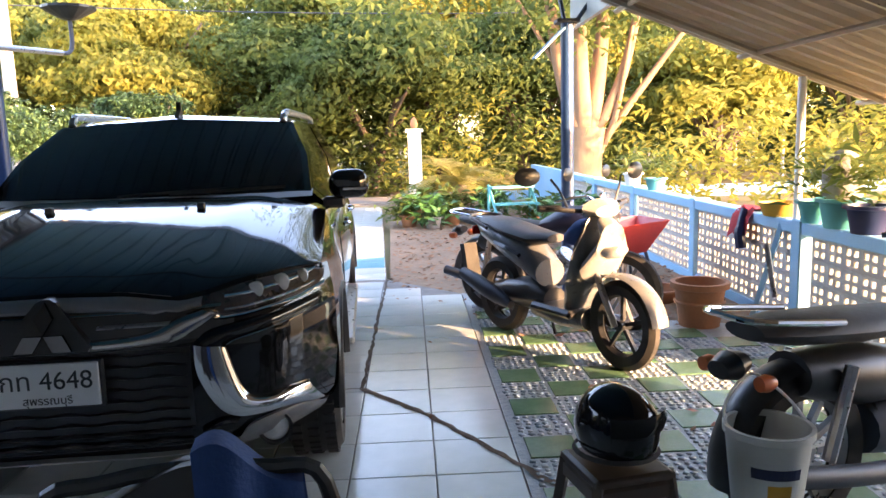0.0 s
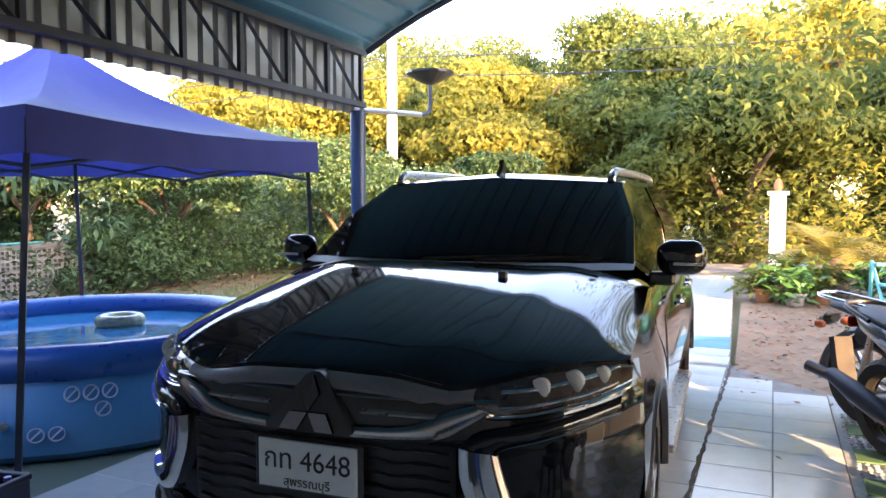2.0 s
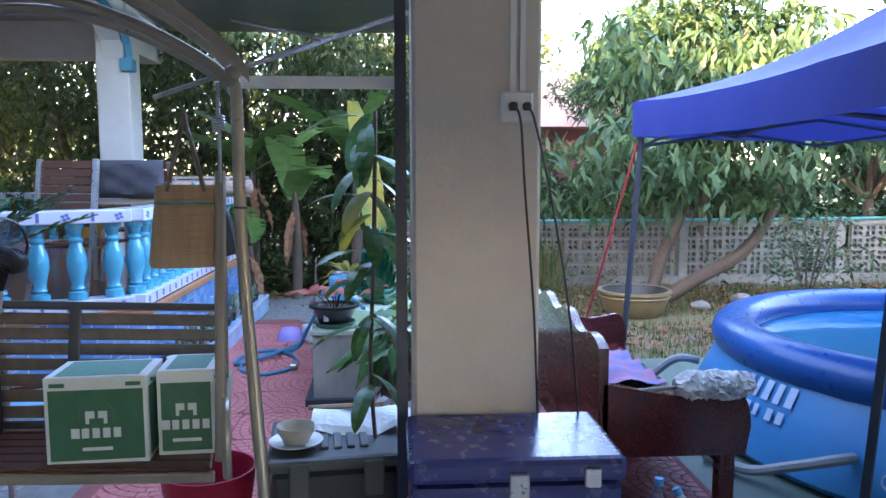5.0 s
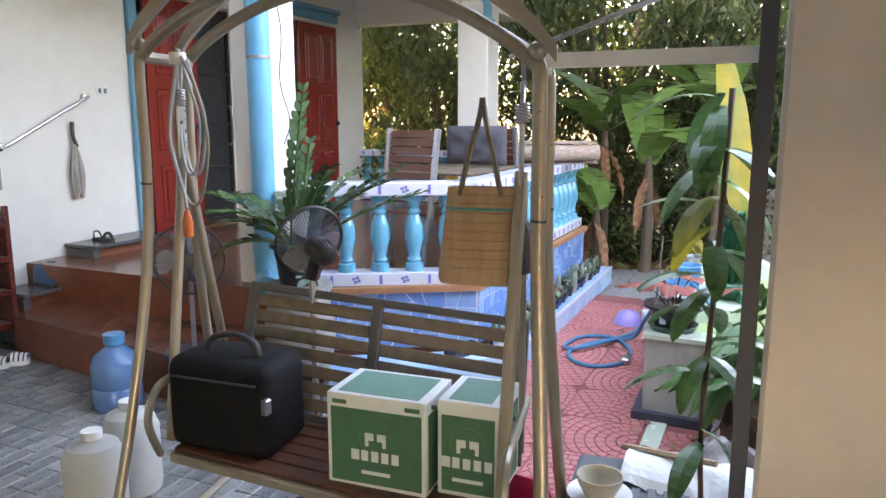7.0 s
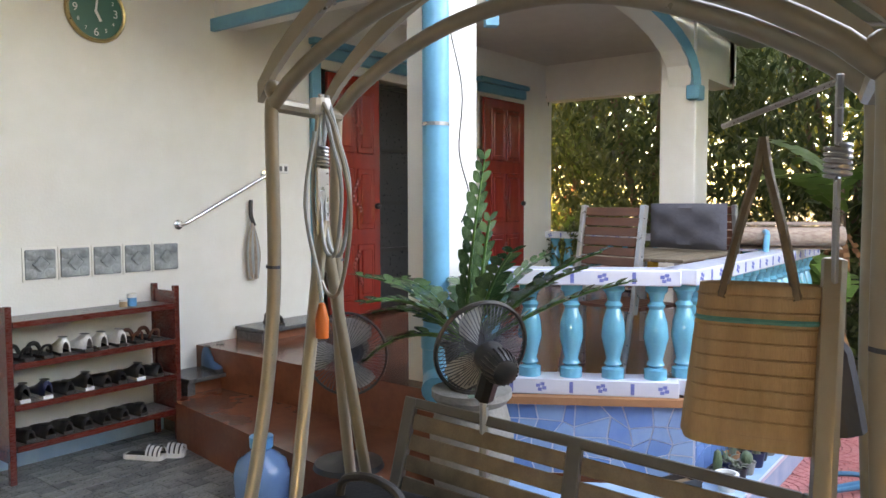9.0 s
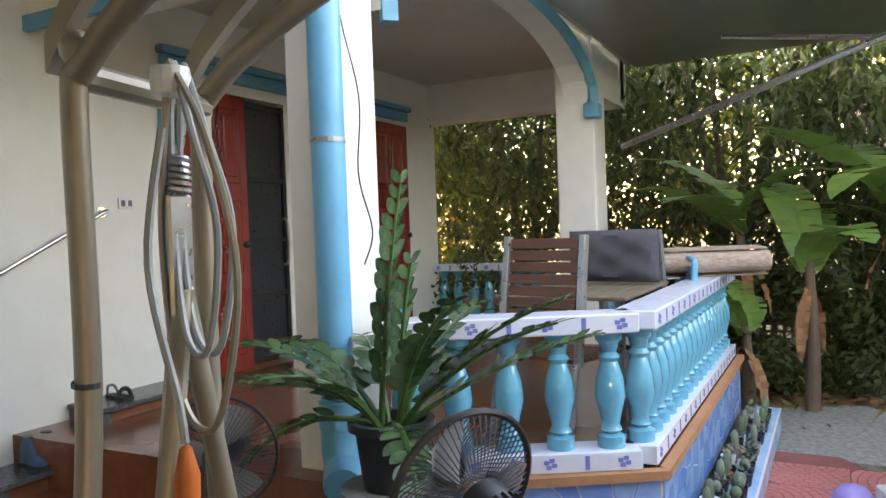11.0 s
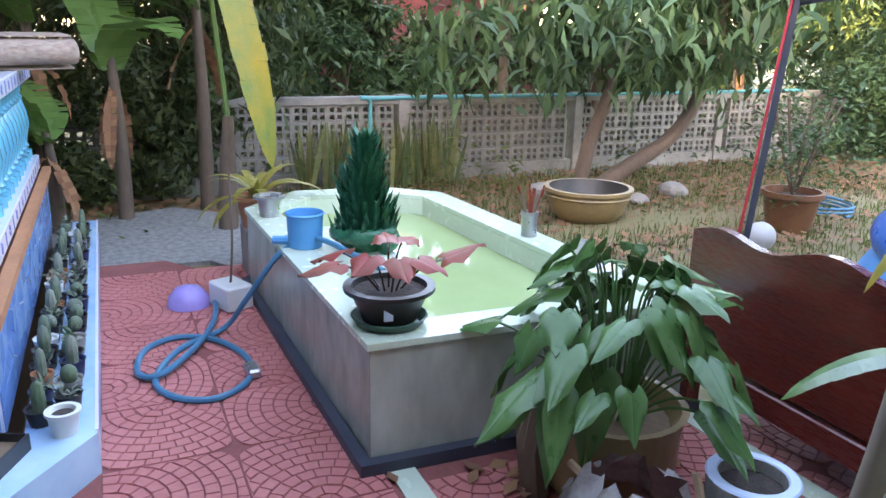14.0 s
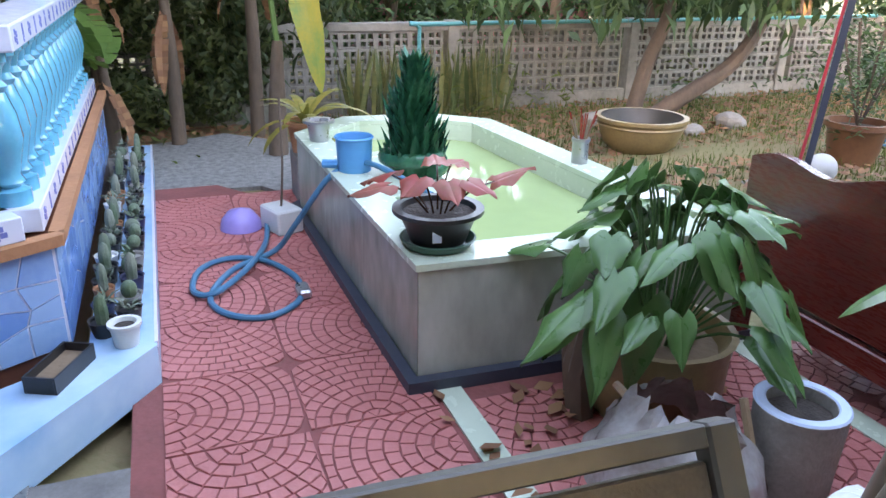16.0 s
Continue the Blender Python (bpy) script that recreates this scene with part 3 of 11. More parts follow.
def carved_door(name, x0, x1, z0, z1, y, label, turn=0.0):
    d = thing(name, label, "door", (x0, y, z0), turn, kind="structure")
    w, h = x1 - x0, z1 - z0
    sgn = 1 if w > 0 else -1
    w = abs(w)
    part("leaf", box(B(), *sorted((0, sgn * w)), -0.02, 0.02, 0, h, bevel=0.004), M["red_door"], d)
    for a, b in ((0.06, 0.30), (0.36, 0.62), (0.68, 0.95)):
        bm = B()
        m = 0.14 * w
        for u0, u1 in ((m, w / 2 - 0.02), (w / 2 + 0.02, w - m)):
            box(bm, *sorted((sgn * u0, sgn * u1)), 0.02, 0.034, a * h, b * h, bevel=0.012)
            box(bm, *sorted((sgn * (u0 + 0.04), sgn * (u1 - 0.04))), 0.03, 0.045, a * h + 0.05, b * h - 0.05, bevel=0.012)
        part("raised_panel", bm, M["red_door"], d)
    bm = B()
    for k, zc in enumerate((0.2, 0.5, 0.83)):
        for i in range(9):
            a = i * 0.7
            ball(bm, (sgn * (w / 2 + 0.05 * math.cos(a) * (1 - i * 0.05)), 0.042, zc * h + (i - 4) * 0.035), (0.022, 0.012, 0.026), 8, 6)
    part("carving", bm, M["red_door"], d, "carved floral relief", smooth=True)
    bm = B()
    ball(bm, (sgn * (w - 0.06), 0.05, 0.46 * h), 0.03, 10, 8)
    lathe(bm, [(0.012, 0), (0.012, 0.05)], 8, pose(sgn * (w - 0.06), 0.0, 0.46 * h, -90))
    part("door_knob", bm, M["black"], d, "dark round knob", smooth=True)
    return d


carved_door("door_1", -6.57, -7.22, 0.6, 2.75, YW + 0.06, "open red lacquered door with carved panels")
carved_door("door_2", -8.95, -9.78, 0.6, 2.8, YW + 0.05, "red lacquered door with carved panels, ajar")


def screen_door():
    d = thing("screen_door", "dark mesh screen door in a metal frame", "door", (-7.23, YW - 0.03, 0.6), kind="structure")
    part("mesh_panel", box(B(), -0.56, 0, -0.01, 0.0, 0, 2.15), M["screen"], d)
    for z in (0.02, 0.55, 1.0, 1.5, 2.1):
        part("rail", box(B(), -0.56, 0, 0.0, 0.025, z, z + 0.035), M["black"], d)
    for x in (-0.56, -0.035):
        part("stile", box(B(), x, x + 0.035, 0.0, 0.028, 0, 2.15), M["black"], d)
    part("pull_handle", tube(B(), smooth_path([(-0.5, 0.03, 0.8), (-0.5, 0.08, 0.85), (-0.5, 0.08, 1.15), (-0.5, 0.03, 1.2)]), 0.012), M["satin"], d, "long curved metal handle")


screen_door()
for nm, x0, x1, z in (("door_header_near", -7.85, -6.45, 2.86), ("door_header_far", -9.85, -8.9, 2.86)):
    bm = B()
    box(bm, x0, x1, YW, YW + 0.06, z, z + 0.10, bevel=0.01)
    box(bm, x0 - 0.03, x1 + 0.03, YW, YW + 0.09, z + 0.105, z + 0.16, bevel=0.01)
    solid(nm, bm, M["blue_trim"], "blue stepped moulding over a door", "trim", "structure")
solid("door_jamb", box(B(), -6.53, -6.42, YW, YW + 0.05, 0.5, 2.86, bevel=0.008), M["blue_trim"], "blue painted door jamb", "trim", "structure")


# pitched roof added out of view; its long shadow shades the west garden
solid("house_gable", (lambda bm: (prism(bm, [(-1.2, 3.81), (-11.2, 3.81), (-6.4, 6.5)], -11.2, 5.5, Matrix(((0, 0, 1, 0), (1, 0, 0, 0), (0, 1, 0, 0), (0, 0, 0, 1)))), bm)[1])(B()), M["sheet_warm"], "unseen pitched roof added to shade the west garden", "roof", "structure")


# ---- carport roofs, posts and truss ----
def corrugated(name, p00, p10, p01, n, depth, material, label):
    """A ribbed sheet over a parallelogram: p00 + u (p10 - p00) + v (p01 - p00); ribs run along v."""
    bm = B()
    a, u, v = Vector(p00), Vector(p10) - Vector(p00), Vector(p01) - Vector(p00)
    nn = u.cross(v).normalized()
    rows = []
    prof = [0, 0, 1, 1]
    us = []
    for i in range(n):
        us += [(i + 0.0) / n, (i + 0.62) / n, (i + 0.72) / n, (i + 0.90) / n]
    rows = [[a + u * t + nn * depth * prof[k % 4] + v * s for k, t in enumerate(us)] for s in (0, 0.5, 1)]
    grid_faces(bm, rows)
    ob = solid(name, bm, material, label, "roof", "structure")
    md = ob.modifiers.new("thick", "SOLIDIFY")
    md.thickness = 0.003
    return ob


def roof_height(x):
    """The carport roof is a shallow vault from eave to eave."""
    u = (x + 0.98) / 2.70
    return 2.98 + 0.78 * (1 - u * u)


def vaulted_roof():
    bm = B()
    xs, up = [], []
    x = -3.68
    while x < 1.72:
        xs += [x, x + 0.15, x + 0.165, x + 0.205]
        up += [0, 0, 0.022, 0.022]
        x += 0.22
    grid_faces(bm, [[(x, y, roof_height(x) + o) for x, o in zip(xs, up)] for y in (7.75, 5.0, 2.2, -0.45)])
    ob = solid("carport_roof", bm, M["sheet_blue"], "blue ribbed sheet roof of the carport, gently vaulted", "roof", "structure")
    md = ob.modifiers.new("thick", "SOLIDIFY")
    md.thickness = 0.003
    for y in (7.6, 5.2, 2.8, 0.4):
        part("rafter", tube(B(), [(x, y, roof_height(x) - 0.045) for x in np.linspace(-3.6, 1.66, 17)], 0.03, 4), M["steel_dark"], ob, "curved steel rafter")


vaulted_roof()
corrugated("lean_to_roof", (1.5, -0.6, 2.44), (1.5, 5.95, 2.44), (3.5, -0.6, 1.68), 36, 0.03, M["sheet_warm"], "aged corrugated lean-to roof")
corrugated("carport_fascia", (-3.66, 7.55, 2.36), (-3.66, 0.4, 2.36), (-3.66, 7.55, 2.97), 44, 0.035, M["sheet_grey"], "vertical corrugated sheet behind the truss")


# sheet added out of view to stop sun rays passing under the carport roof
solid("roof_gap_fascia", box(B(), 1.66, 1.70, -0.6, 7.7, 2.45, 3.02), M["sheet_grey"], "grey sheet added in the step between the roofs to stop low sun", "fascia", "structure")


def truss():
    t = thing("roof_truss", "dark steel roof truss along the carport edge", "truss", (-3.58, 0, 0))
    part("top_chord", box(B(), -0.03, 0.03, 0.4, 7.5, 2.92, 2.97), M["steel_dark"], t)
    part("bottom_chord", box(B(), -0.03, 0.03, 0.4, 7.5, 2.42, 2.47), M["steel_dark"], t)
    y, k = 7.45, 0
    while y > 0.6:
        bm = box(B(), -0.018, 0.018, y - 0.02, y + 0.02, 2.47, 2.92)
        part("upright", bm, M["steel_dark"], t)
        bm = tube(B(), [(0, y - 0.04, 2.47), (0, y - 0.56, 2.92)], 0.02, 4)
        part("diagonal", bm, M["steel_dark"], t)
        y -= 0.6


truss()


def steel_post(x, y, h, r, label, plate=True):
    p = thing("steel_post", label, "post", (x, y, -0.02))
    part("pole", lathe(B(), [(r, 0), (r, h)], 18), M["post_blue"], p, smooth=True)
    if plate:
        part("cap_plate", box(B(), -0.1, 0.1, -0.08, 0.08, h, h + 0.03), M["steel_dark"], p)
        part("brace", tube(B(), [(0, 0, h - 0.1), (0.32, -0.1, h + 0.36)], 0.02, 6), M["steel_dark"], p)
        part("brace", tube(B(), [(0, 0, h - 0.1), (-0.02, 0.3, h + 0.36)], 0.02, 6), M["steel_dark"], p)
        part("base_plate", box(B(), -0.13, 0.13, -0.13, 0.13, 0, 0.025), M["steel_dark"], p)
    return p


pr = steel_post(1.5, 7.1, 2.45, 0.057, "dark blue round steel post of the carport")
part("hanging_bar", box(B(), -0.02, 0.02, -0.55, 0.0, -0.006, 0.006, pose(-0.02, -0.02, 2.42, -8, 0, 0) @ pose(0, 0, 0, 0, 0, -50) @ pose(0, 0, 0, 38, 0, 0)), M["fence_blue"], pr, "loose light blue flat bar")
steel_post(-3.6, 7.42, 2.4, 0.075, "thick dark blue steel post under the truss", False)
bm = B()
for yy in (0.8, 2.4, 4.0, 5.6):
    tube(bm, [(1.45, yy, 2.38), (3.45, yy, 1.62)], 0.025, 6)
for xx, zz in ((1.6, 2.33), (2.5, 1.99), (3.4, 1.64)):
    tube(bm, [(xx, -0.5, zz), (xx, 5.9, zz)], 0.02, 6)
solid("lean_to_frame", bm, M["swing"], "thin steel frame under the lean-to roof", "roof frame", "structure")
bm = lathe(B(), [(0.03, 0.0), (0.03, 1.08)], 12)
lp = thing("lean_to_post", "slim white pipe post standing on the fence", "post", (2.97, 5.88, 0.76))
part("pipe", bm, M["white_paint"], lp, smooth=True)


def floodlight():
    f = thing("floodlight", "black floodlight on a pipe arm", "lamp", (-3.6, 7.5, 2.34))
    part("arm", tube(B(), [(0, 0, 0.06), (0.10, 0.55, 0.09), (0.17, 0.98, 0.11)], 0.028, 8), M["satin"], f, "silver square arm")
    part("neck", tube(B(), smooth_path([(0.17, 0.98, 0.11), (0.20, 1.08, 0.13), (0.22, 1.12, 0.22), (0.22, 1.12, 0.46)]), 0.022, 8), M["steel_dark"], f)
    part("lamp_head", lathe(B(), [(0.03, 0.0), (0.09, 0.02), (0.24, 0.10), (0.265, 0.115), (0.265, 0.14), (0.0, 0.145)], 16, pose(0.22, 1.12, 0.45)), M["black"], f, "black dished lamp head")


floodlight()


# ---- near column with its socket ----
def near_column():
    c = thing("carport_column", "broad beige plastered column", "column", (-3.58, 2.1, -0.05))
    part("shaft", box(B(), -0.22, 0.22, -0.22, 0.23, 0, 3.1, bevel=0.012), M["column"], c)
    s = thing("wall_socket", "white socket box with two black plugs", "socket", (-3.36, 2.24, 1.72))
    part("box", box(B(), 0, 0.035, -0.055, 0.055, -0.05, 0.055, bevel=0.006), M["white_paint"], s)
    for y in (-0.018, 0.03):
        part("plug", box(B(), 0.035, 0.07, y - 0.014, y + 0.014, -0.012, 0.016, bevel=0.006), M["black"], s, "black plug")
    part("conduit", box(B(), 0.0, 0.012, -0.022, -0.002, 0.055, 1.3), M["white_paint"], s, "white cable trunking")
    part("conduit", box(B(), 0.0, 0.012, 0.012, 0.030, 0.055, 1.3), M["white_paint"], s)
    for y0, dx, zz in ((-0.018, 0.05, -0.75), (0.03, 0.10, -1.15)):
        p = smooth_path([(0.06, y0, 0), (0.09, y0 + 0.02, -0.05), (0.08, y0 + dx * 0.8, -0.3), (0.06, y0 + dx * 1.6, -0.75), (0.02, y0 + dx * 2.2, -1.3)])
        part("cord", tube(B(), p, 0.0045, 6), M["black"], s, "black power cord")
    f = thing("trellis_post", "grey steel tube frame beside the column", "post", (-3.42, 1.84, 0))
    part("upright", box(B(), -0.025, 0.025, -0.02, 0.02, 0, 3.0), M["steel_dark"], f)
    part("cross_tube", box(B(), -0.10, -0.06, -0.58, -0.02, 1.80, 1.84), M["white_paint"], f, "pale horizontal tube")


near_column()

# ---- box added behind the open doors to stop sun leaking in ----
wall("wall_room_back", [(-9.8, YW - 2.2), (-6.2, YW - 2.2), (-6.2, YW - 2.35), (-9.8, YW - 2.35)], -0.1, 3.0, M["white_wall"], "plain rear wall of the box added against sun leaks")
wall("wall_room_east", [(-6.35, YW - 0.2), (-6.2, YW - 0.2), (-6.2, YW - 2.2), (-6.35, YW - 2.2)], -0.1, 3.0, M["white_wall"], "plain end wall of the box added against sun leaks")
wall("wall_room_west", [(-9.95, YW - 0.2), (-9.8, YW - 0.2), (-9.8, YW - 2.35), (-9.95, YW - 2.35)], -0.1, 3.0, M["white_wall"], "plain end wall of the box added against sun leaks")
solid("ceiling_room", prism(B(), [(-9.95, YW - 0.2), (-6.2, YW - 0.2), (-6.2, YW - 2.35), (-9.95, YW - 2.35)], 3.0, 3.1), M["white_wall"], "plain ceiling of the box added against sun leaks", "ceiling", "structure")


# ---- the black car ----
M["satin_light"] = mat("satin_silver_paint", (0.42, 0.42, 0.41), (0.36, 0.36, 0.35), 4, 0.35, metal=0.3)


def car():
    c = thing("suv_car", "black polished suv parked nose-in with tinted glass", "car", (-1.144, 2.99, 0.0), 3.1)
    P, G = M["carpaint"], M["carglass"]
    G_METAL = mat("gunmetal_trim", (0.17, 0.17, 0.175), (0.13, 0.13, 0.135), 5, 0.35, metal=0.2, coat=0.3)
    DARK_CHROME = mat("dark_chrome", (0.42, 0.40, 0.385), (0.34, 0.33, 0.32), 5, 0.2, metal=1.0, rvar=0.04)
    # nose: (height, set back at the centre, half width)
    nose = [(0.34, 0.14, 0.84), (0.40, 0.0, 0.89), (0.47, -0.035, 0.925), (0.62, -0.045, 0.935), (0.80, -0.045, 0.935), (0.90, -0.02, 0.925), (0.96, 0.005, 0.91), (1.06, 0.06, 0.89)]

    def front(x, z):
        """The nose surface at a place across and up."""
        zs = [q[0] for q in nose]
        y, w = np.interp(z, zs, [q[1] for q in nose]), np.interp(z, zs, [q[2] for q in nose])
        return float(y + 0.47 * min(abs(x) / w, 1.0) ** 4.6)

    def lip(x):
        """Height of the bonnet's leading edge across the nose."""
        return float(np.interp(abs(x), [0, 0.25, 0.42, 0.52, 0.64, 0.78, 0.90], [0.988, 0.982, 0.957, 0.972, 1.0, 1.006, 0.985]))

    xs = [math.copysign(abs(u) ** 0.8, u) for u in np.linspace(-1, 1, 41)]
    rows = []
    for k in range(15):
        row = []
        for u in xs:
            t = k / 14
            x = u * 0.93
            z = 0.34 + (lip(x) - 0.34) * t
            x = u * float(np.interp(z, [q[0] for q in nose], [q[2] for q in nose]))
            row.append((x, front(x, z), z))
        rows.append(row)
    bm = B()
    grid_faces(bm, rows)
    part("bumper", bm, P, c, "black front bumper", True)

    # bonnet with a raised middle between two creases that spread rearwards
    rows = []
    for k in range(25):
        v = (k / 24) ** 1.5
        h = 0.10 * (1 - (1 - v) ** 9) + 0.90 * (1 - (1 - v) ** 1.34)
        row = []
        for i in range(49):
            u = -1 + i / 24
            au = abs(u)
            x0 = u * 0.885
            x = u * (0.885 - 0.02 * v)
            z0, y0 = lip(x0), front(x0, lip(x0))
            y1 = 1.10 + 0.20 * au ** 2.2
            z1 = 1.228 - 0.035 * au ** 2 - 0.055 * au ** 9
            cr = 0.40 + 0.22 * v
            ridge = 0.006 * math.exp(-((au - cr) / 0.13) ** 2) * min(1, v * 6)
            row.append((x, y0 + (y1 - y0) * v, z0 + (z1 - z0) * h + ridge - 0.03 * au ** 10 * math.sin(math.pi * min(1, v * 1.2))))
        rows.append(row)
    bonnet_edge = [r[-1] for r in rows]
    bm = B()
    grid_faces(bm, rows)
    part("bonnet", bm, P, c, "glossy black bonnet", True)

    def panel(name, poly, material, out=0.02, label="", smooth=False):
        """A plate that follows the nose, from a polygon in x and z; out is how proud it stands."""
        b = B()
        fr = [b.verts.new((x, front(x, z) - out, z)) for x, z in poly]
        bk = [b.verts.new((x, front(x, z) + 0.02, z)) for x, z in poly]
        n = len(poly)
        b.faces.new(fr)
        for i in range(n):
            b.faces.new((fr[i], fr[(i + 1) % n], bk[(i + 1) % n], bk[i]))
        bmesh.ops.triangulate(b, faces=[f for f in b.faces if len(f.verts) > 4])
        return part(name, b, material, c, label, smooth)

    def band(name, pts, material, out=0.02, label="", round_=0.004, steps=4, parent=None):
        """A strip over the nose between a lower and an upper line of (x, z_low, z_high)."""
        b = B()
        rws = [[(x, front(x, za) + 0.012, za) for x, za, zb in pts]]
        for k in range(steps + 1):
            t = k / steps
            o = out * (1 - 0.35 * abs(2 * t - 1) ** 3)
            rws.append([(x, front(x, za + (zb - za) * t) - o, za + round_ + (zb - za - 2 * round_) * t) for x, za, zb in pts])
        rws.append([(x, front(x, zb) + 0.012, zb) for x, za, zb in pts])
        grid_faces(b, rws)
        return part(name, b, material, parent or c, label, True)

    def ribbon(name, outer, inner, material, out, label="", side=1):
        """A moulded strip over the nose between two lines of (x, z)."""
        b = B()
        po, pi = [(q.x, q.y) for q in smooth_path([(x, z, 0) for x, z in outer], 4)], [(q.x, q.y) for q in smooth_path([(x, z, 0) for x, z in inner], 4)]
        rws = []
        for (xo, zo), (xi, zi) in zip(po, pi):
            row = []
            for t, o in ((-0.04, -0.015), (0.0, out * 0.75), (0.12, out), (0.5, out * 1.15), (0.88, out), (1.0, out * 0.75), (1.04, -0.015)):
                x, z = xo + (xi - xo) * t, zo + (zi - zo) * t
                row.append((side * x, front(x, z) - o, z))
            rws.append(row)
        grid_faces(b, rws)
        return part(name, b, material, c, label, True)

    gx = np.linspace(-0.60, 0.60, 25)
    band("grille", [(x, 0.805 + 0.02 * abs(x), min(0.962, lip(x) - 0.012)) for x in gx], M["black"], 0.008, "black front grille")
    band("grille_top_bar", [(x, lip(x) - (0.062 if abs(x) < 0.36 else 0.05), lip(x) - 0.012) for x in np.linspace(-0.50, 0.50, 27)], G_METAL, 0.03, "gunmetal upper grille bar")
    band("grille_middle_bar", [(x, 0.905 + 0.012 * abs(x), 0.925 + 0.015 * abs(x)) for x in np.linspace(-0.56, 0.56, 25)], DARK_CHROME, 0.024, "dark chrome grille bar")
    for s in (-1, 1):
        band("grille_bar", [(s * x, 0.862 + 0.01 * x, 0.880 + 0.012 * x) for x in np.linspace(0.16, 0.50, 9)], M["satin"], 0.026, "silver-edged lower grille bar")
        ribbon("grille_chin", [(0.0, 0.800), (0.16, 0.800), (0.30, 0.806), (0.40, 0.815), (0.47, 0.845), (0.555, 0.895)], [(0.0, 0.832), (0.16, 0.834), (0.30, 0.845), (0.37, 0.865), (0.42, 0.893), (0.50, 0.915)], DARK_CHROME, 0.03, "brushed dark chrome lower grille edge", s)
        lx = np.linspace(0.44, 0.895, 15)
        low = np.interp(lx, [0.44, 0.55, 0.64, 0.80, 0.90], [0.915, 0.885, 0.888, 0.905, 0.925])
        hgh = [lip(x) - 0.010 for x in lx]
        head = band("headlight", [(s * x, a_, b_) for x, a_, b_ in zip(lx, low, hgh)], M["lamp_dark"], 0.012, "smoked headlamp")
        for xx, zz, rr in ((0.665, 0.950, 0.030), (0.745, 0.957, 0.034), (0.815, 0.962, 0.026)):
            bm = B()
            lathe(bm, [(0.0, 0.006), (rr * 0.7, 0.008), (rr, 0.014), (rr, 0.05)], 18, pose(s * xx, front(xx, zz) - 0.022, zz, -90))
            part("lamp_projector", bm, M["lens"], head, "clear lamp lens", True)
        for zo in (0.012, 0.055):
            band("lamp_reflector", [(s * x, a_ + zo, a_ + zo + 0.012) for x, a_ in zip(lx[4:-1], low[4:-1])], M["chrome"], 0.017, "bright strip in the headlamp", 0.001, 2, head)
        band("drl_strip", [(s * x, a_ - 0.016, a_ + 0.002) for x, a_ in zip(lx[3:], low[3:])], M["chrome"], 0.022, "bright strip under the headlamp", 0.002, 2)
        ribbon("bumper_blade", [(0.875, 0.892), (0.70, 0.866), (0.53, 0.845), (0.472, 0.803)], [(0.875, 0.852), (0.70, 0.822), (0.60, 0.806), (0.566, 0.786)], P, 0.032, "gloss black upper blade", s)
        ribbon("blade_edge", [(0.875, 0.853), (0.70, 0.823), (0.60, 0.807), (0.567, 0.787)], [(0.875, 0.846), (0.70, 0.815), (0.606, 0.799), (0.574, 0.780)], M["chrome"], 0.036, "thin chrome edge", s)
        ribbon("chrome_shield", [(0.471, 0.801), (0.479, 0.69), (0.542, 0.56), (0.61, 0.517), (0.70, 0.507), (0.80, 0.497), (0.888, 0.455)], [(0.566, 0.785), (0.585, 0.70), (0.614, 0.613), (0.645, 0.578), (0.71, 0.562), (0.775, 0.566), (0.832, 0.561)], M["chrome"], 0.036, "polished chrome bumper blade", s)
        ribbon("fog_surround", [(0.555, 0.40), (0.60, 0.365), (0.72, 0.355), (0.84, 0.37), (0.888, 0.44)], [(0.60, 0.44), (0.635, 0.475), (0.72, 0.492), (0.80, 0.487), (0.86, 0.46)], G_METAL, 0.024, "gunmetal fog lamp surround", s)
        bm = B()
        lathe(bm, [(0.066, 0.02), (0.064, 0.0), (0.054, 0.004), (0.05, 0.018)], 24, pose(s * 0.708, front(0.708, 0.424) - 0.038, 0.424, -90, 0, s * 14))
        part("fog_bezel", bm, M["black"], c, "black fog lamp ring", True)
        bm = B()
        lathe(bm, [(0.0, 0.0), (0.035, 0.004), (0.05, 0.014), (0.055, 0.05)], 24, pose(s * 0.708, front(0.708, 0.424) - 0.036, 0.424, -90, 0, s * 14))
        part("fog_lamp", bm, M["lens"], c, "round clear fog lamp", True)
        ribbon("corner_vane", [(0.475, 0.475), (0.515, 0.455), (0.575, 0.468)], [(0.488, 0.492), (0.54, 0.515), (0.60, 0.510)], P, 0.02, "gloss black corner vane", s)
    band("skid_blade", [(x, 0.345, 0.405 - 0.02 * abs(x)) for x in np.linspace(-0.60, 0.60, 19)], M["satin_light"], 0.03, "satin silver lower bumper blade")
    band("lower_intake", [(x, 0.425, 0.795) for x in np.linspace(-0.455, 0.455, 19)], M["black"], 0.004, "dark mesh intake behind the plate")
    for z in np.linspace(0.45, 0.77, 9):
        band("intake_slat", [(x, z, z + 0.012 + 0.006 * math.sin(x * 40)) for x in np.linspace(-0.44, 0.44, 33)], M["black"], 0.016, "", 0.002, 2)
    # emblem: a dark plate with three rhombi
    panel("emblem_plate", [(-0.140, 0.806), (-0.148, 0.822), (-0.032, 0.968), (-0.012, 0.978), (0.012, 0.978), (0.032, 0.968), (0.148, 0.822), (0.140, 0.806)], M["black"], 0.045, "dark emblem plate")
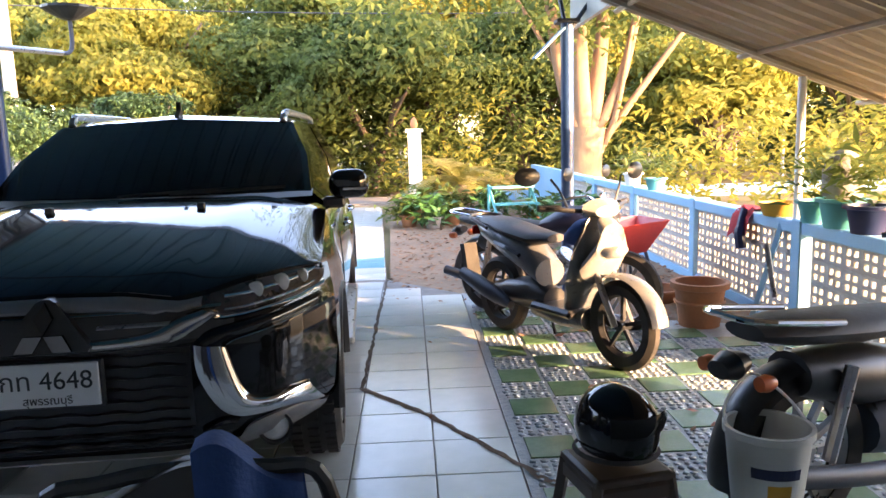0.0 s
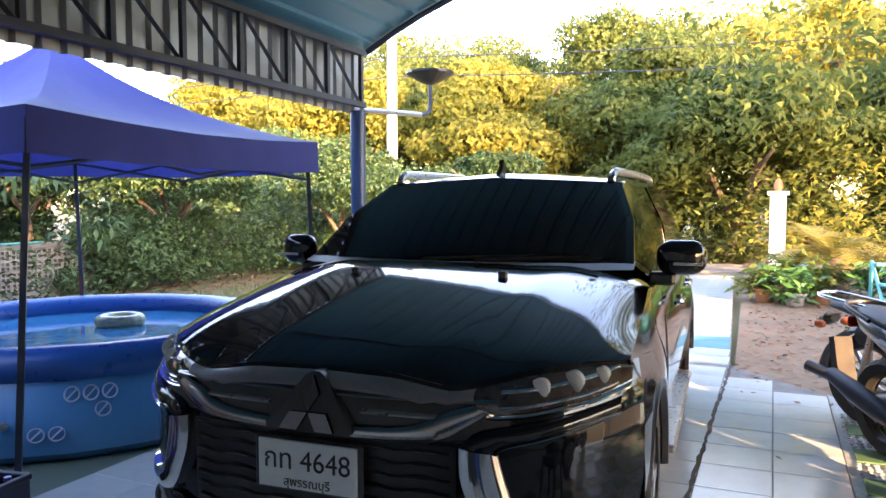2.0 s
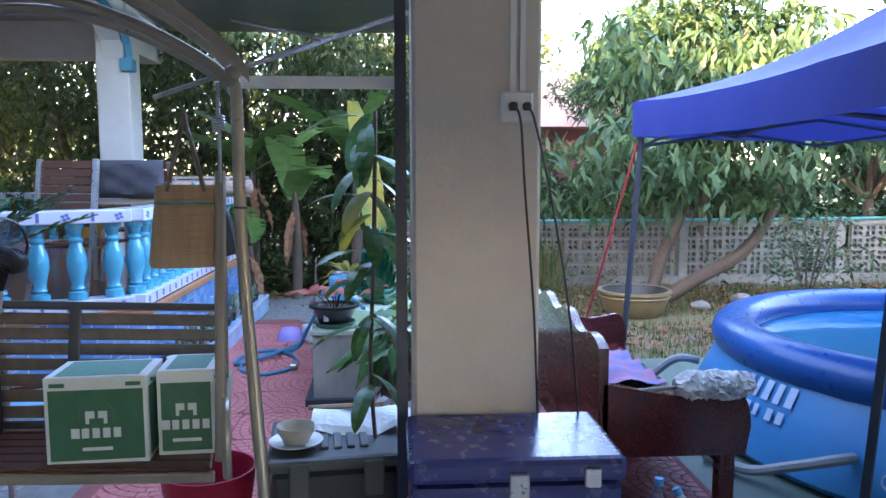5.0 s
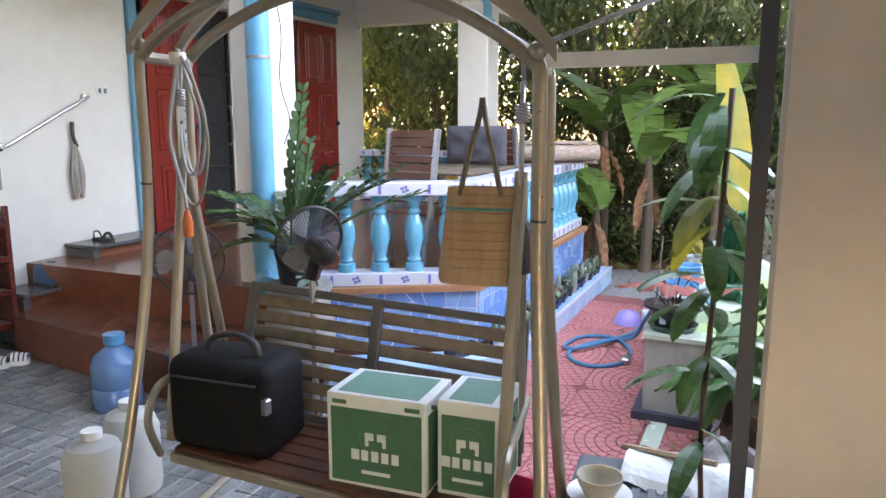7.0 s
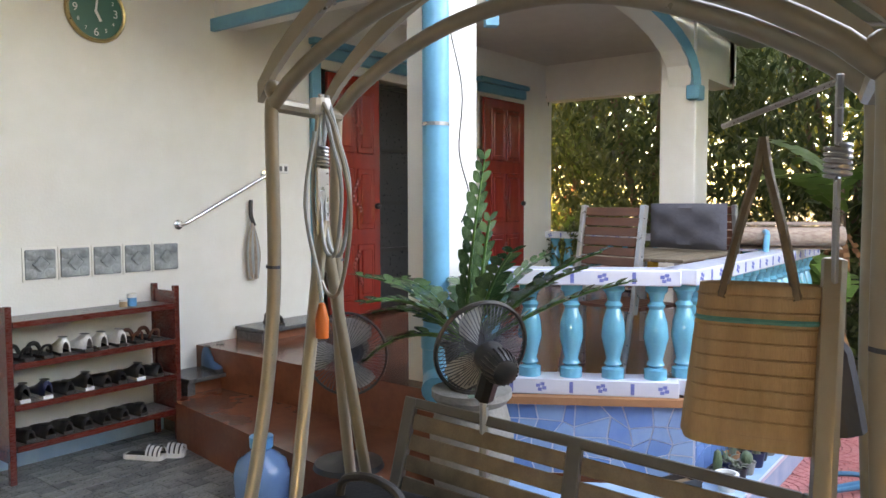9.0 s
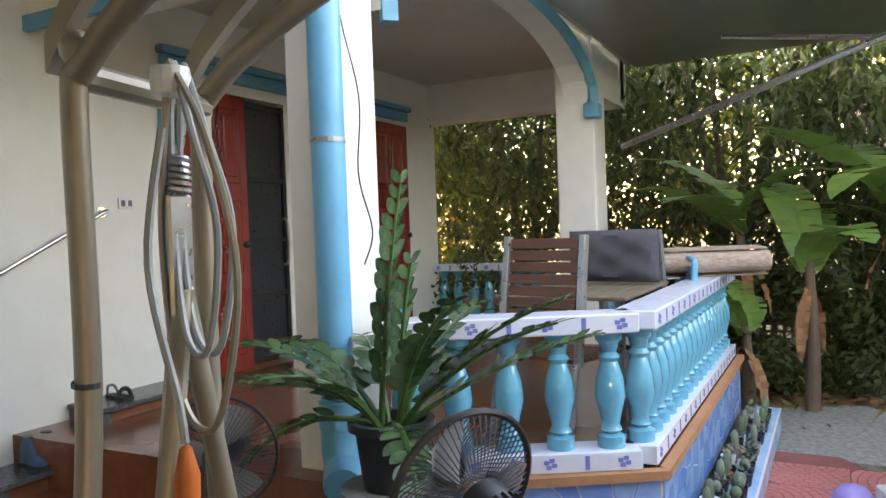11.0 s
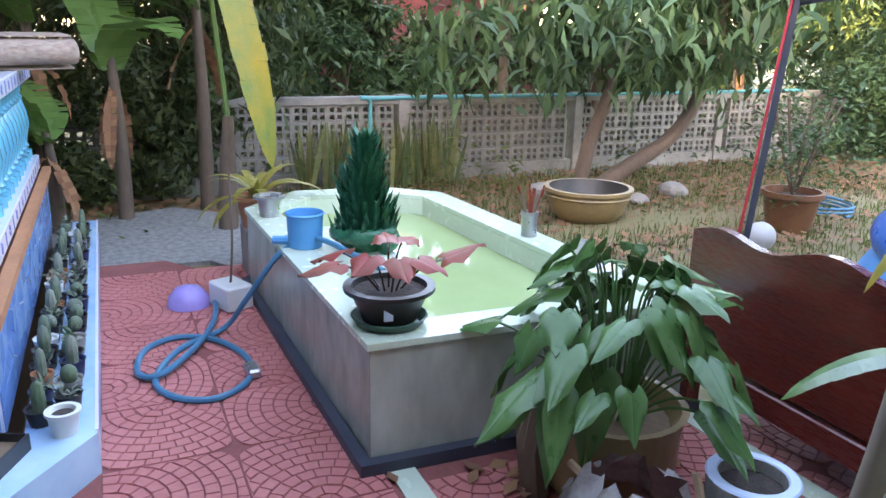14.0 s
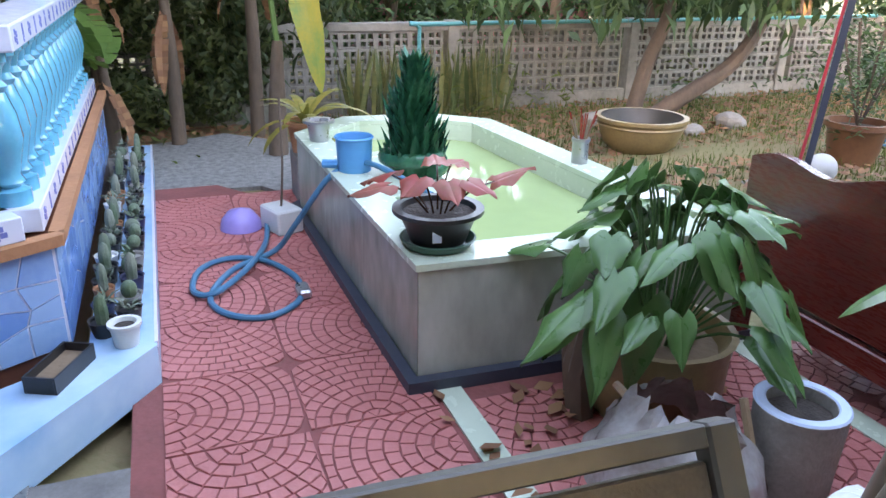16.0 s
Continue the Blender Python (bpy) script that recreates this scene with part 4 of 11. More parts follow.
    for (ax, az, ang) in ((0.0, 0.918, 90), (-0.047, 0.838, 210), (0.047, 0.838, 330)):
        a = radians(ang)
        pl = [(ax + math.cos(a + q) * r, az + math.sin(a + q) * r) for q, r in ((0, 0.052), (math.pi / 2, 0.030), (math.pi, 0.052), (-math.pi / 2, 0.030))]
        panel("emblem_rhombus", pl, mat("smoked_chrome", (0.12, 0.12, 0.125), None, 5, 0.15, metal=1.0), 0.056, "dark chrome rhombus")
    # number plate
    yp = front(0, 0.70) - 0.04
    part("plate_frame", box(B(), -0.185, 0.185, yp - 0.004, yp + 0.012, 0.617, 0.782, bevel=0.006), M["black"], c, "black plate frame")
    plate = part("number_plate", box(B(), -0.17, 0.17, yp - 0.009, yp, 0.625, 0.774, bevel=0.003), M["white_paint"], c, "white number plate with black characters")

    def text(body, x, z, size, y, parent, material, rot=0.0, sx=1.0):
        cu = bpy.data.curves.new("characters", "FONT")
        cu.body, cu.size, cu.align_x, cu.extrude = body, size, "CENTER", 0.001
        tmp = bpy.data.objects.new("characters_tmp", cu)
        scene.collection.objects.link(tmp)
        me = bpy.data.meshes.new_from_object(tmp.evaluated_get(bpy.context.evaluated_depsgraph_get()))
        bpy.data.objects.remove(tmp)
        me.materials.append(material)
        ob = new("characters", me)
        ob.parent = parent
        ob.matrix_basis = pose(x, y, z, 90, 0, rot) @ Matrix.Diagonal((sx, 1, 1, 1))
        return ob
    text("กท 4648", 0.0, 0.687, 0.088, yp - 0.0098, plate, M["black"], 0, 0.98)
    text("สุพรรณบุรี", 0.0, 0.636, 0.038, yp - 0.0098, plate, M["black"])

    # flanks with wheel arches cut out
    WY = (0.93, 3.68)
    for s in (-1, 1):
        b = B()
        ys = np.arange(0.425, 4.55, 0.045)
        ts = np.linspace(0, 1, 21)
        ez = [(q[1], q[2], q[0]) for q in bonnet_edge]

        def side(y, t):
            top = float(np.interp(y, [q[0] for q in ez] + [1.6, 4.6], [q[1] for q in ez] + [1.135, 1.135]))
            xt = float(np.interp(y, [q[0] for q in ez] + [1.6, 4.6], [q[2] for q in ez] + [0.875, 0.875]))
            z = 0.35 + (top - 0.35) * t
            k = max(0.0, (t - 0.62) / 0.38)
            x = 0.905 + 0.03 * math.sin(math.pi * min(1, t * 1.3)) * (1 - k)
            x = x + (xt - x) * k ** 2.2
            x += 0.022 * math.exp(-min(abs(y - WY[0]), abs(y - WY[1])) ** 2 / 0.16) * (1 - k) * (1 if t > 0.1 else 0.6)
            x -= 0.014 * math.exp(-((z - 0.98) / 0.028) ** 2) * min(1, max(0, y - 1.2))
            x -= 0.12 * max(0, (y - 4.15) / 0.4) ** 2
            return (s * x, y, z)
        grid_faces(b, [[side(y, t) for t in ts] for y in ys])
        bmesh.ops.delete(b, geom=[f for f in b.faces if any(math.hypot(f.calc_center_median().y - wy, f.calc_center_median().z - 0.37) < 0.41 for wy in WY)], context="FACES")
        part("flank", b, P, c, "glossy black body side", True)
        for wy in WY:
            a = [(s * 0.925, wy + 0.425 * math.cos(q), 0.37 + 0.425 * math.sin(q)) for q in np.linspace(-0.05, math.pi + 0.05, 20)]
            part("wheel_arch", tube(B(), a, 0.028, 6), M["black"], c, "black wheel arch lip", True)
        part("side_step", box(B(), *sorted((s * 0.80, s * 0.97)), 1.5, 3.15, 0.34, 0.38, bevel=0.012), M["satin"], c, "grey running board")
        part("sill", box(B(), *sorted((s * 0.70, s * 0.89)), 1.36, 3.25, 0.30, 0.44, bevel=0.02), P, c)
        part("belt_trim", box(B(), *sorted((s * 0.872, s * 0.889)), 1.55, 4.2, 1.130, 1.150), M["chrome"], c, "chrome belt line strip")
        for yy in (2.05, 3.0):
            part("door_handle", tube(B(), smooth_path([(s * 0.925, yy, 0.965), (s * 0.955, yy + 0.03, 0.97), (s * 0.955, yy + 0.17, 0.975), (s * 0.925, yy + 0.2, 0.975)]), 0.013, 8), M["chrome"], c, "chrome door handle")
        # door gap
        part("door_seam", tube(B(), [(s * 0.936, 1.42, 0.46), (s * 0.936, 1.40, 0.8), (s * 0.925, 1.38, 1.0)], 0.004, 4), M["black"], c)
        # mirror: a blunt housing, deeper at the outer end
        b = box(B(), *sorted((s * 0.875, s * 1.09)), 1.40, 1.53, 1.165, 1.325, bevel=0.062, seg=5)
        for v in b.verts:
            k = (abs(v.co.x) - 0.875) / 0.215
            v.co.z = 1.245 + (v.co.z - 1.245) * (0.82 + 0.18 * math.sin(math.pi * (0.15 + 0.7 * k)))
            v.co.y += 0.05 * k * k
        mir = part("wing_mirror", b, P, c, "gloss black wing mirror", True)
        part("mirror_indicator", box(B(), *sorted((s * 0.95, s * 1.075)), 1.405, 1.42, 1.215, 1.228, bevel=0.004), M["lens"], mir, "clear indicator strip")
        part("mirror_arm", box(B(), *sorted((s * 0.84, s * 0.96)), 1.44, 1.51, 1.12, 1.18, bevel=0.015), M["black"], mir)
    # cabin: lower ring at the belt, upper ring at the roof
    belt = [(0.795, 1.30), (0.86, 1.52), (0.873, 2.3), (0.873, 3.3), (0.85, 4.05), (0.76, 4.42)]
    roof = [(0.655, 1.96), (0.675, 2.10), (0.685, 2.7), (0.685, 3.4), (0.665, 4.0), (0.58, 4.22)]

    def ring(pl, z, front_bow, rear_bow, n=9):
        out = []
        for i in range(n):
            u = -1 + 2 * i / (n - 1)
            out.append((u * pl[0][0], pl[0][1] - front_bow * (1 - u * u), z[0]))
        for i, (x, y) in enumerate(pl[1:-1]):
            out.append((x, y, z[1]))
        for i in range(n):
            u = 1 - 2 * i / (n - 1)
            out.append((u * pl[-1][0], pl[-1][1] + rear_bow * (1 - u * u), z[1]))
        for x, y in pl[1:-1][::-1]:
            out.append((-x, y, z[1]))
        return [Vector(p) for p in out]
    low = ring(belt, (1.222, 1.135), 0.20, 0.06)
    hi = ring(roof, (1.595, 1.605), 0.11, 0.05)
    for i, p in enumerate(hi):
        p.z += 0.03 * (1 - abs(p.x) / 0.66) * (1 if i < 9 else 0.7)
    mid = []
    for a, q in zip(low, hi):
        m_ = (a + q) / 2
        m_.x *= 1.045
        m_.y -= 0.03 if a.y < 1.4 else -0.02
        mid.append(m_)
    b = B()
    grid_faces(b, [low, mid, hi], close_u=True)
    part("cabin_shell", b, P, c, "black cabin pillars", True)
    b = B()
    top = [Vector((p.x * 0.55, p.y * 0.5 + 3.1 * 0.5, 1.665)) for p in hi]
    cen = [Vector((p.x * 0.9, p.y + (3.1 - p.y) * 0.08, p.z + 0.025)) for p in hi]
    vv = grid_faces(b, [hi, cen, top], close_u=True)
    b.faces.new(vv[-1])
    part("roof_panel", b, P, c, "glossy black roof", True)

    def glass(name, ids, shrink, label):
        b = B()
        g = [[low[i] for i in ids], [mid[i] for i in ids], [hi[i] for i in ids]]
        ctr = sum((p for r in g for p in r), Vector()) / (3 * len(ids))
        nrm = (g[0][-1] - g[0][0]).cross(g[2][0] - g[0][0]).normalized()
        if nrm.dot(ctr - Vector((0, 2.9, 1.2))) < 0:
            nrm = -nrm
        grid_faces(b, [[ctr + (p - ctr) * shrink + nrm * 0.006 for p in r] for r in g])
        return part(name, b, G, c, label, True)
    glass("windscreen", list(range(9)), 0.955, "dark tinted windscreen")
    n = len(low)
    glass("side_window", [8, 9, 10], 0.9, "dark tinted front side window")
    glass("side_window", [10, 11], 0.92, "dark tinted rear side window")
    glass("side_window", [11, 12], 0.9, "dark tinted quarter window")
    glass("side_window", [0, n - 1, n - 2], 0.9, "dark tinted front side window")
    glass("side_window", [n - 2, n - 3], 0.92, "dark tinted rear side window")
    glass("rear_window", list(range(13, 22)), 0.93, "dark tinted rear window")
    for s in (-1, 1):
        part("roof_rail", tube(B(), smooth_path([(s * 0.60, 1.96, 1.600), (s * 0.605, 2.01, 1.640), (s * 0.615, 2.25, 1.660), (s * 0.625, 3.7, 1.660), (s * 0.60, 4.0, 1.60)]), 0.022, 8), M["satin"], c, "silver roof rail", True)
        part("wiper", tube(B(), smooth_path([(s * 0.12 + 0.02, 1.075, 1.242), (s * 0.12 + 0.28, 1.14, 1.252), (s * 0.12 + 0.55, 1.23, 1.256)]), 0.008, 5), M["black"], c, "black windscreen wiper")
        part("wash_nozzle", box(B(), s * 0.33 - 0.018, s * 0.33 + 0.018, 0.86, 0.89, 1.180, 1.216, bevel=0.005), M["black"], c)
    b = B()
    prism(b, [(-0.09, 0), (0.06, 0), (0.035, 0.055), (0.0, 0.10), (-0.01, 0.05)], -0.012, 0.012, pose(0.0, 1.98, 1.628, 90, 0, 90))
    part("shark_fin", b, M["black"], c, "black fin aerial")
    bm = B()
    grid_faces(bm, [[(x * 0.80, 1.02 + 0.22 * x * x, 1.205), (x * 0.80, 1.13 + 0.21 * x * x, 1.235)] for x in np.linspace(-1, 1, 17)])
    part("cowl", bm, M["black"], c, "black plastic cowl")
    part("tailgate", box(B(), -0.78, 0.78, 4.40, 4.55, 0.40, 1.15, bevel=0.05, seg=2), P, c)
    part("underbody", box(B(), -0.72, 0.72, 0.45, 4.45, 0.28, 0.5), M["black"], c)
    for s in (-1, 1):
        for wy in WY:
            w = part("wheel", lathe(B(), [(0.10, -0.11), (0.25, -0.115), (0.255, -0.12), (0.34, -0.12), (0.372, -0.09), (0.378, 0), (0.372, 0.09), (0.34, 0.12), (0.255, 0.12)], 36, pose(s * 0.80, wy, 0.378, 0, 90)), M["rubber"], c, "black tyre on alloy wheel", True)
            b = B()
            for k in range(6):
                box(b, -0.028, 0.028, 0.03, 0.25, -0.012, 0.012, pose(s * 0.905, wy, 0.378, 0, 90) @ pose(0, 0, 0, 0, 0, 60 * k), bevel=0.006)
            lathe(b, [(0.0, 0.02), (0.05, 0.02), (0.055, -0.02)], 18, pose(s * 0.905, wy, 0.378, 0, 90))
            lathe(b, [(0.235, 0.03), (0.258, 0.02), (0.25, -0.08)], 36, pose(s * 0.89, wy, 0.378, 0, 90))
            part("rim", b, M["satin"], w, "silver alloy rim", True)
            b = B()
            for k in range(48):
                a = k * math.pi / 24
                for o, sh in ((-0.075, 0.0), (0.0, 0.06), (0.075, 0.0)):
                    box(b, -0.024, 0.024, -0.016, 0.016, 0.372, 0.384, pose(s * 0.80, wy, 0.378) @ pose(o, 0, 0, math.degrees(a + sh)))
            part("tread", b, M["rubber"], w, "blocky tyre tread")
    return c


car()


# ---- blue tent ----
def tent():
    t = thing("canopy_tent", "blue folding canopy tent on dark legs", "tent")
    c = {"F": (-3.31, 3.65), "R": (-3.33, 6.30), "K": (-5.93, 6.13), "L": (-6.0, 3.50)}
    order = ["F", "R", "K", "L"]
    cx, cy = sum(c[k][0] for k in order) / 4, sum(c[k][1] for k in order) / 4
    zc, zp = 1.99, 2.67
    bm = B()
    n = 10
    rings = []
    for j in range(11):
        s = j / 10
        z = zc + (zp - zc) * (0.40 * s + 0.60 * s ** 2.8)
        row = []
        for k in range(4):
            a, b = c[order[k]], c[order[(k + 1) % 4]]
            for i in range(n):
                u = i / n
                x, y = a[0] + (b[0] - a[0]) * u, a[1] + (b[1] - a[1]) * u
                sag = -0.05 * math.sin(math.pi * u) * (1 - s) + (-0.03 * math.sin(math.pi * u) * s * (1 - s) * 4)
                row.append((x + (cx - x) * s * 0.985, y + (cy - y) * s * 0.985, z + sag + 0.008 * noise.noise((x * 3, y * 3, s * 4))))
        rings.append(row)
    vv = grid_faces(bm, rings, close_u=True)
    bm.faces.new(vv[-1])
    part("canopy", bm, M["tent"], t, "blue fabric canopy", True)
    for k in range(4):
        a, b = Vector((*c[order[k]], 0)), Vector((*c[order[(k + 1) % 4]], 0))
        bm = B()
        rows = []
        for z in (1.99, 1.87, 1.745):
            row = []
            for i in range(25):
                u = i / 24
                p = a.lerp(b, u)
                sag = -0.05 * math.sin(math.pi * u) if z > 1.95 else -0.03 * math.sin(math.pi * u)
                o = 0.014 * math.sin(u * 40 + k * 2) * (1.99 - z) / 0.25 + 0.01 * noise.noise((u * 9, z * 4, k))
                nrm = (b - a).normalized().cross(Vector((0, 0, 1)))
                row.append(p + nrm * o + Vector((0, 0, z + sag)))
            rows.append(row)
        grid_faces(bm, rows)
        part("valance", bm, M["tent"], t, "hanging blue fabric edge", True)
    legs = {"F": ((-3.37, 3.71), (-3.30, 3.52)), "R": ((-3.39, 6.23), (-3.36, 6.3)), "K": ((-5.87, 6.07), (-5.9, 6.15)), "L": ((-5.94, 3.56), (-6.02, 3.46))}
    for k, (a, b) in legs.items():
        bm = tube(B(), [(*b, -0.04), (*a, 1.93)], 0.022, 4)
        g = part("leg", bm, M["steel_dark"], t, "dark square leg")
        part("foot_plate", box(B(), b[0] - 0.05, b[0] + 0.05, b[1] - 0.05, b[1] + 0.05, -0.045, -0.03), M["steel_dark"], g)
    for k in range(4):
        a, b = legs[order[k]][0], legs[order[(k + 1) % 4]][0]
        for i in range(2):
            p0 = Vector((*a, 0)).lerp(Vector((*b, 0)), i / 2)
            p1 = Vector((*a, 0)).lerp(Vector((*b, 0)), (i + 1) / 2)
            for z0, z1 in ((1.86, 1.68), (1.68, 1.86)):
                part("scissor_bar", tube(B(), [p0 + Vector((0, 0, z0)), p1 + Vector((0, 0, z1))], 0.011, 4), M["steel_dark"], t)
    for k in order:
        part("roof_bar", tube(B(), [(*legs[k][0], 1.90), (cx + (legs[k][0][0] - cx) * 0.5, cy + (legs[k][0][1] - cy) * 0.5, 2.05), (cx, cy, 2.6)], 0.011, 4), M["steel_dark"], t)
    for a, b in (((-5.95, 3.52, 1.70), (-5.62, 2.95, 0.02)), ((-5.9, 6.1, 1.7), (-5.88, 6.1, 0.1))):
        r = thing("guy_rope", "red guy rope tied to a tent leg", "rope")
        part("rope", tube(B(), smooth_path([a, tuple((p + q) / 2 - (0.03 if i == 2 else 0) for i, (p, q) in enumerate(zip(a, b))), b]), 0.008, 5), M["red_cloth"], r)


tent()


# ---- inflatable pool ----
def pool():
    p = thing("inflatable_pool", "blue inflatable ring pool filled with water", "pool", (-4.72, 5.16, -0.02))
    p.scale = (1, 1, 0.93)
    R = 1.52
    prof = [(R * 0.99, 0.0), (R + 0.05, 0.06), (R + 0.03, 0.22), (R - 0.03, 0.36), (R - 0.10, 0.49)]
    seg = 72
    bm = B()
    rows = []
    for r, z in prof:
        rows.append([((r + 0.012 * noise.noise((math.cos(a) * 4, math.sin(a) * 4, z * 5))) * math.cos(a), (r + 0.012 * noise.noise((math.cos(a) * 4, math.sin(a) * 4, z * 5))) * math.sin(a), z) for a in np.linspace(0, 2 * math.pi, seg, endpoint=False)])
    grid_faces(bm, rows, close_u=True)
    part("side_wall", bm, M["pool_light"], p, "light blue vinyl wall", True)
    bm = B()
    rr = R - 0.19
    rows = []
    for i in range(seg):
        a = 2 * math.pi * i / seg
        k = 1 - 0.05 * abs(math.sin(a * 12)) ** 8
        rows.append([((rr + 0.135 * k * math.cos(q)) * math.cos(a), (rr + 0.135 * k * math.cos(q)) * math.sin(a), 0.575 + 0.125 * k * math.sin(q)) for q in np.linspace(0, 2 * math.pi, 14, endpoint=False)])
    grid_faces(bm, rows, close_u=True, close_v=True)
    part("air_ring", bm, M["pool_dark"], p, "dark blue inflated top ring", True)
    part("liner", lathe(B(), [(R - 0.24, 0.62), (R - 0.12, 0.5), (R - 0.08, 0.2), (R - 0.1, 0.03), (0.0, 0.02)], seg), M["pool_light"], p, "blue inner liner", True)
    part("water", lathe(B(), [(0.0, 0.545), (R - 0.2, 0.545)], seg), M["pool_water"], p, "clear blue water", True)

    def print_bar(a0, z0, w, h):
        bm = B()
        rows = []
        for z in (z0, z0 + h):
            r = np.interp(z, [q[1] for q in prof], [q[0] for q in prof]) + 0.016
            rows.append([(r * math.cos(a), r * math.sin(a), z) for a in np.linspace(a0, a0 + w / R, 5)])
        grid_faces(bm, rows)
        part("print", bm, M["pale_print"], p, "pale printed mark")
    base = -1.46
    for i, (da, z, w, h) in enumerate(((0.0, 0.38, 0.055, 0.10), (0.055, 0.38, 0.04, 0.10), (0.10, 0.38, 0.06, 0.10), (0.155, 0.38, 0.05, 0.10), (0.205, 0.38, 0.06, 0.10), (0.0, 0.29, 0.05, 0.06), (0.045, 0.29, 0.05, 0.06), (0.09, 0.29, 0.04, 0.06), (0.15, 0.29, 0.05, 0.06), (0.195, 0.29, 0.05, 0.06))):
        print_bar(base + da, z, w * 0.8, h)

    def ring_mark(a, z, rad):
        bm = B()
        pts = []
        for q in np.linspace(0, 2 * math.pi, 16, endpoint=False):
            zz = z + rad * math.sin(q)
            r = np.interp(zz, [v[1] for v in prof], [v[0] for v in prof]) + 0.014
            aa = a + rad * math.cos(q) / R
            pts.append((r * math.cos(aa), r * math.sin(aa), zz))
        tube(bm, pts, 0.006, 4, closed=True)
        tube(bm, [pts[2], pts[10]], 0.006, 4)
        part("print", bm, M["pale_print"], p, "pale printed round mark")
    for a, z in ((-0.76, 0.41), (-0.69, 0.41), (-0.62, 0.41), (-0.65, 0.31), (-0.88, 0.19), (-0.81, 0.19)):
        ring_mark(a, z, 0.042)
    part("hose", tube(B(), smooth_path([(-0.53, -1.44, 0.36), (-0.55, -1.58, 0.37), (-0.62, -1.72, 0.22), (-0.60, -1.85, 0.05)]), 0.028, 8), M["hose_white"], p, "pale ribbed pump hose", True)
    part("hose", tube(B(), smooth_path([(0.84, -1.29, 0.25), (0.88, -1.38, 0.26), (0.72, -1.52, 0.16), (0.52, -1.62, 0.06), (0.25, -1.72, 0.04)]), 0.028, 8), M["hose_white"], p, "pale ribbed pump hose", True)
    f = thing("swim_ring", "yellow patterned swim ring floating in the pool", "swim ring", (-4.78, 5.55, 0.485))
    f.scale = (0.72, 0.72, 0.85)
    bm = B()
    rows = [[((0.20 + 0.075 * math.cos(q)) * math.cos(a), (0.20 + 0.075 * math.cos(q)) * math.sin(a), 0.05 + 0.06 * math.sin(q)) for q in np.linspace(0, 2 * math.pi, 12, endpoint=False)] for a in np.linspace(0, 2 * math.pi, 32, endpoint=False)]
    grid_faces(bm, rows, True, True)
    part("ring", bm, mat("swim_ring_vinyl", (0.72, 0.70, 0.30), (0.16, 0.24, 0.22), 9, 0.3, detail=1), f, smooth=True)


pool()


# ---- pond ----
def pond():
    p = thing("fish_pond", "raised pond clad in grey-green marble", "pond")
    out = [(-5.5, 1.28), (-7.66, 1.24), (-8.05, 1.62), (-8.0, 2.2), (-7.72, 2.52), (-5.45, 2.66)]
    z = 0.46
    t = 0.16

    def inset(pl, d):
        n = len(pl)
        cx, cy = sum(a for a, _ in pl) / n, sum(b for _, b in pl) / n
        res = []
        for i in range(n):
            p0, p1, p2 = Vector(pl[i - 1]), Vector(pl[i]), Vector(pl[(i + 1) % n])
            d1, d2 = (p1 - p0).normalized(), (p2 - p1).normalized()
            n1, n2 = Vector((-d1.y, d1.x)), Vector((-d2.y, d2.x))
            cc = Vector((cx, cy))
            if n1.dot(cc - p1) < 0:
                n1 = -n1
            if n2.dot(cc - p1) < 0:
                n2 = -n2
            b = (n1 + n2).normalized()
            res.append(tuple(p1 + b * d / max(b.dot(n1), 0.4)))
        return res
    inn = inset(out, t)
    n = len(out)
    for i in range(n):
        a, b = Vector(out[i]), Vector(out[(i + 1) % n])
        k = max(1, round((b - a).length / 0.62))
        ia, ib = Vector(inset(out, 0.05)[i]), Vector(inset(out, 0.05)[(i + 1) % n])
        for j in range(k):
            q0, q1 = a.lerp(b, j / k), a.lerp(b, (j + 1) / k)
            r0, r1 = ia.lerp(ib, j / k), ia.lerp(ib, (j + 1) / k)
            e = (q1 - q0).normalized() * 0.0015
            part("wall_slab", prism(B(), [tuple(q0 + e), tuple(q1 - e), tuple(r1 - e), tuple(r0 + e)], -0.02, z), M["marble"], p)
        w0, w1 = Vector(inset(out, -0.012)[i]), Vector(inset(out, -0.012)[(i + 1) % n])
        v0, v1 = Vector(inn[i]), Vector(inn[(i + 1) % n])
        part("coping", prism(B(), [tuple(w0), tuple(w1), tuple(v1), tuple(v0)], z + 0.001, z + 0.026), M["pond_in"], p, "pale green coping slab")
        part("inner_wall", prism(B(), [tuple(Vector(inset(out, 0.06)[i])), tuple(Vector(inset(out, 0.06)[(i + 1) % n])), tuple(v1), tuple(v0)], 0.0, z - 0.001), M["pond_in"], p)
    part("bottom", prism(B(), inn, 0.0, 0.03), M["pond_in"], p)
    part("water", prism(B(), inset(out, t + 0.002), 0.25, 0.36), M["pond_water"], p, "still green pond water")
    bm = B()
    o2, o3 = inset(out, -0.05), inset(out, -0.005)
    for i in range(n):
        prism(bm, [o2[i], o2[(i + 1) % n], o3[(i + 1) % n], o3[i]], -0.04, 0.045)
    part("foot_kerb", bm, M["steel_dark"], p, "dark cement kerb at the foot")
    # shelf for the serpent and the bucket
    part("ledge", prism(B(), [(-6.35, 1.40), (-7.2, 1.38), (-7.2, 1.78), (-6.35, 1.78)], 0.1, 0.455), M["pond_in"], p, "pale tiled ledge in the pond")


pond()


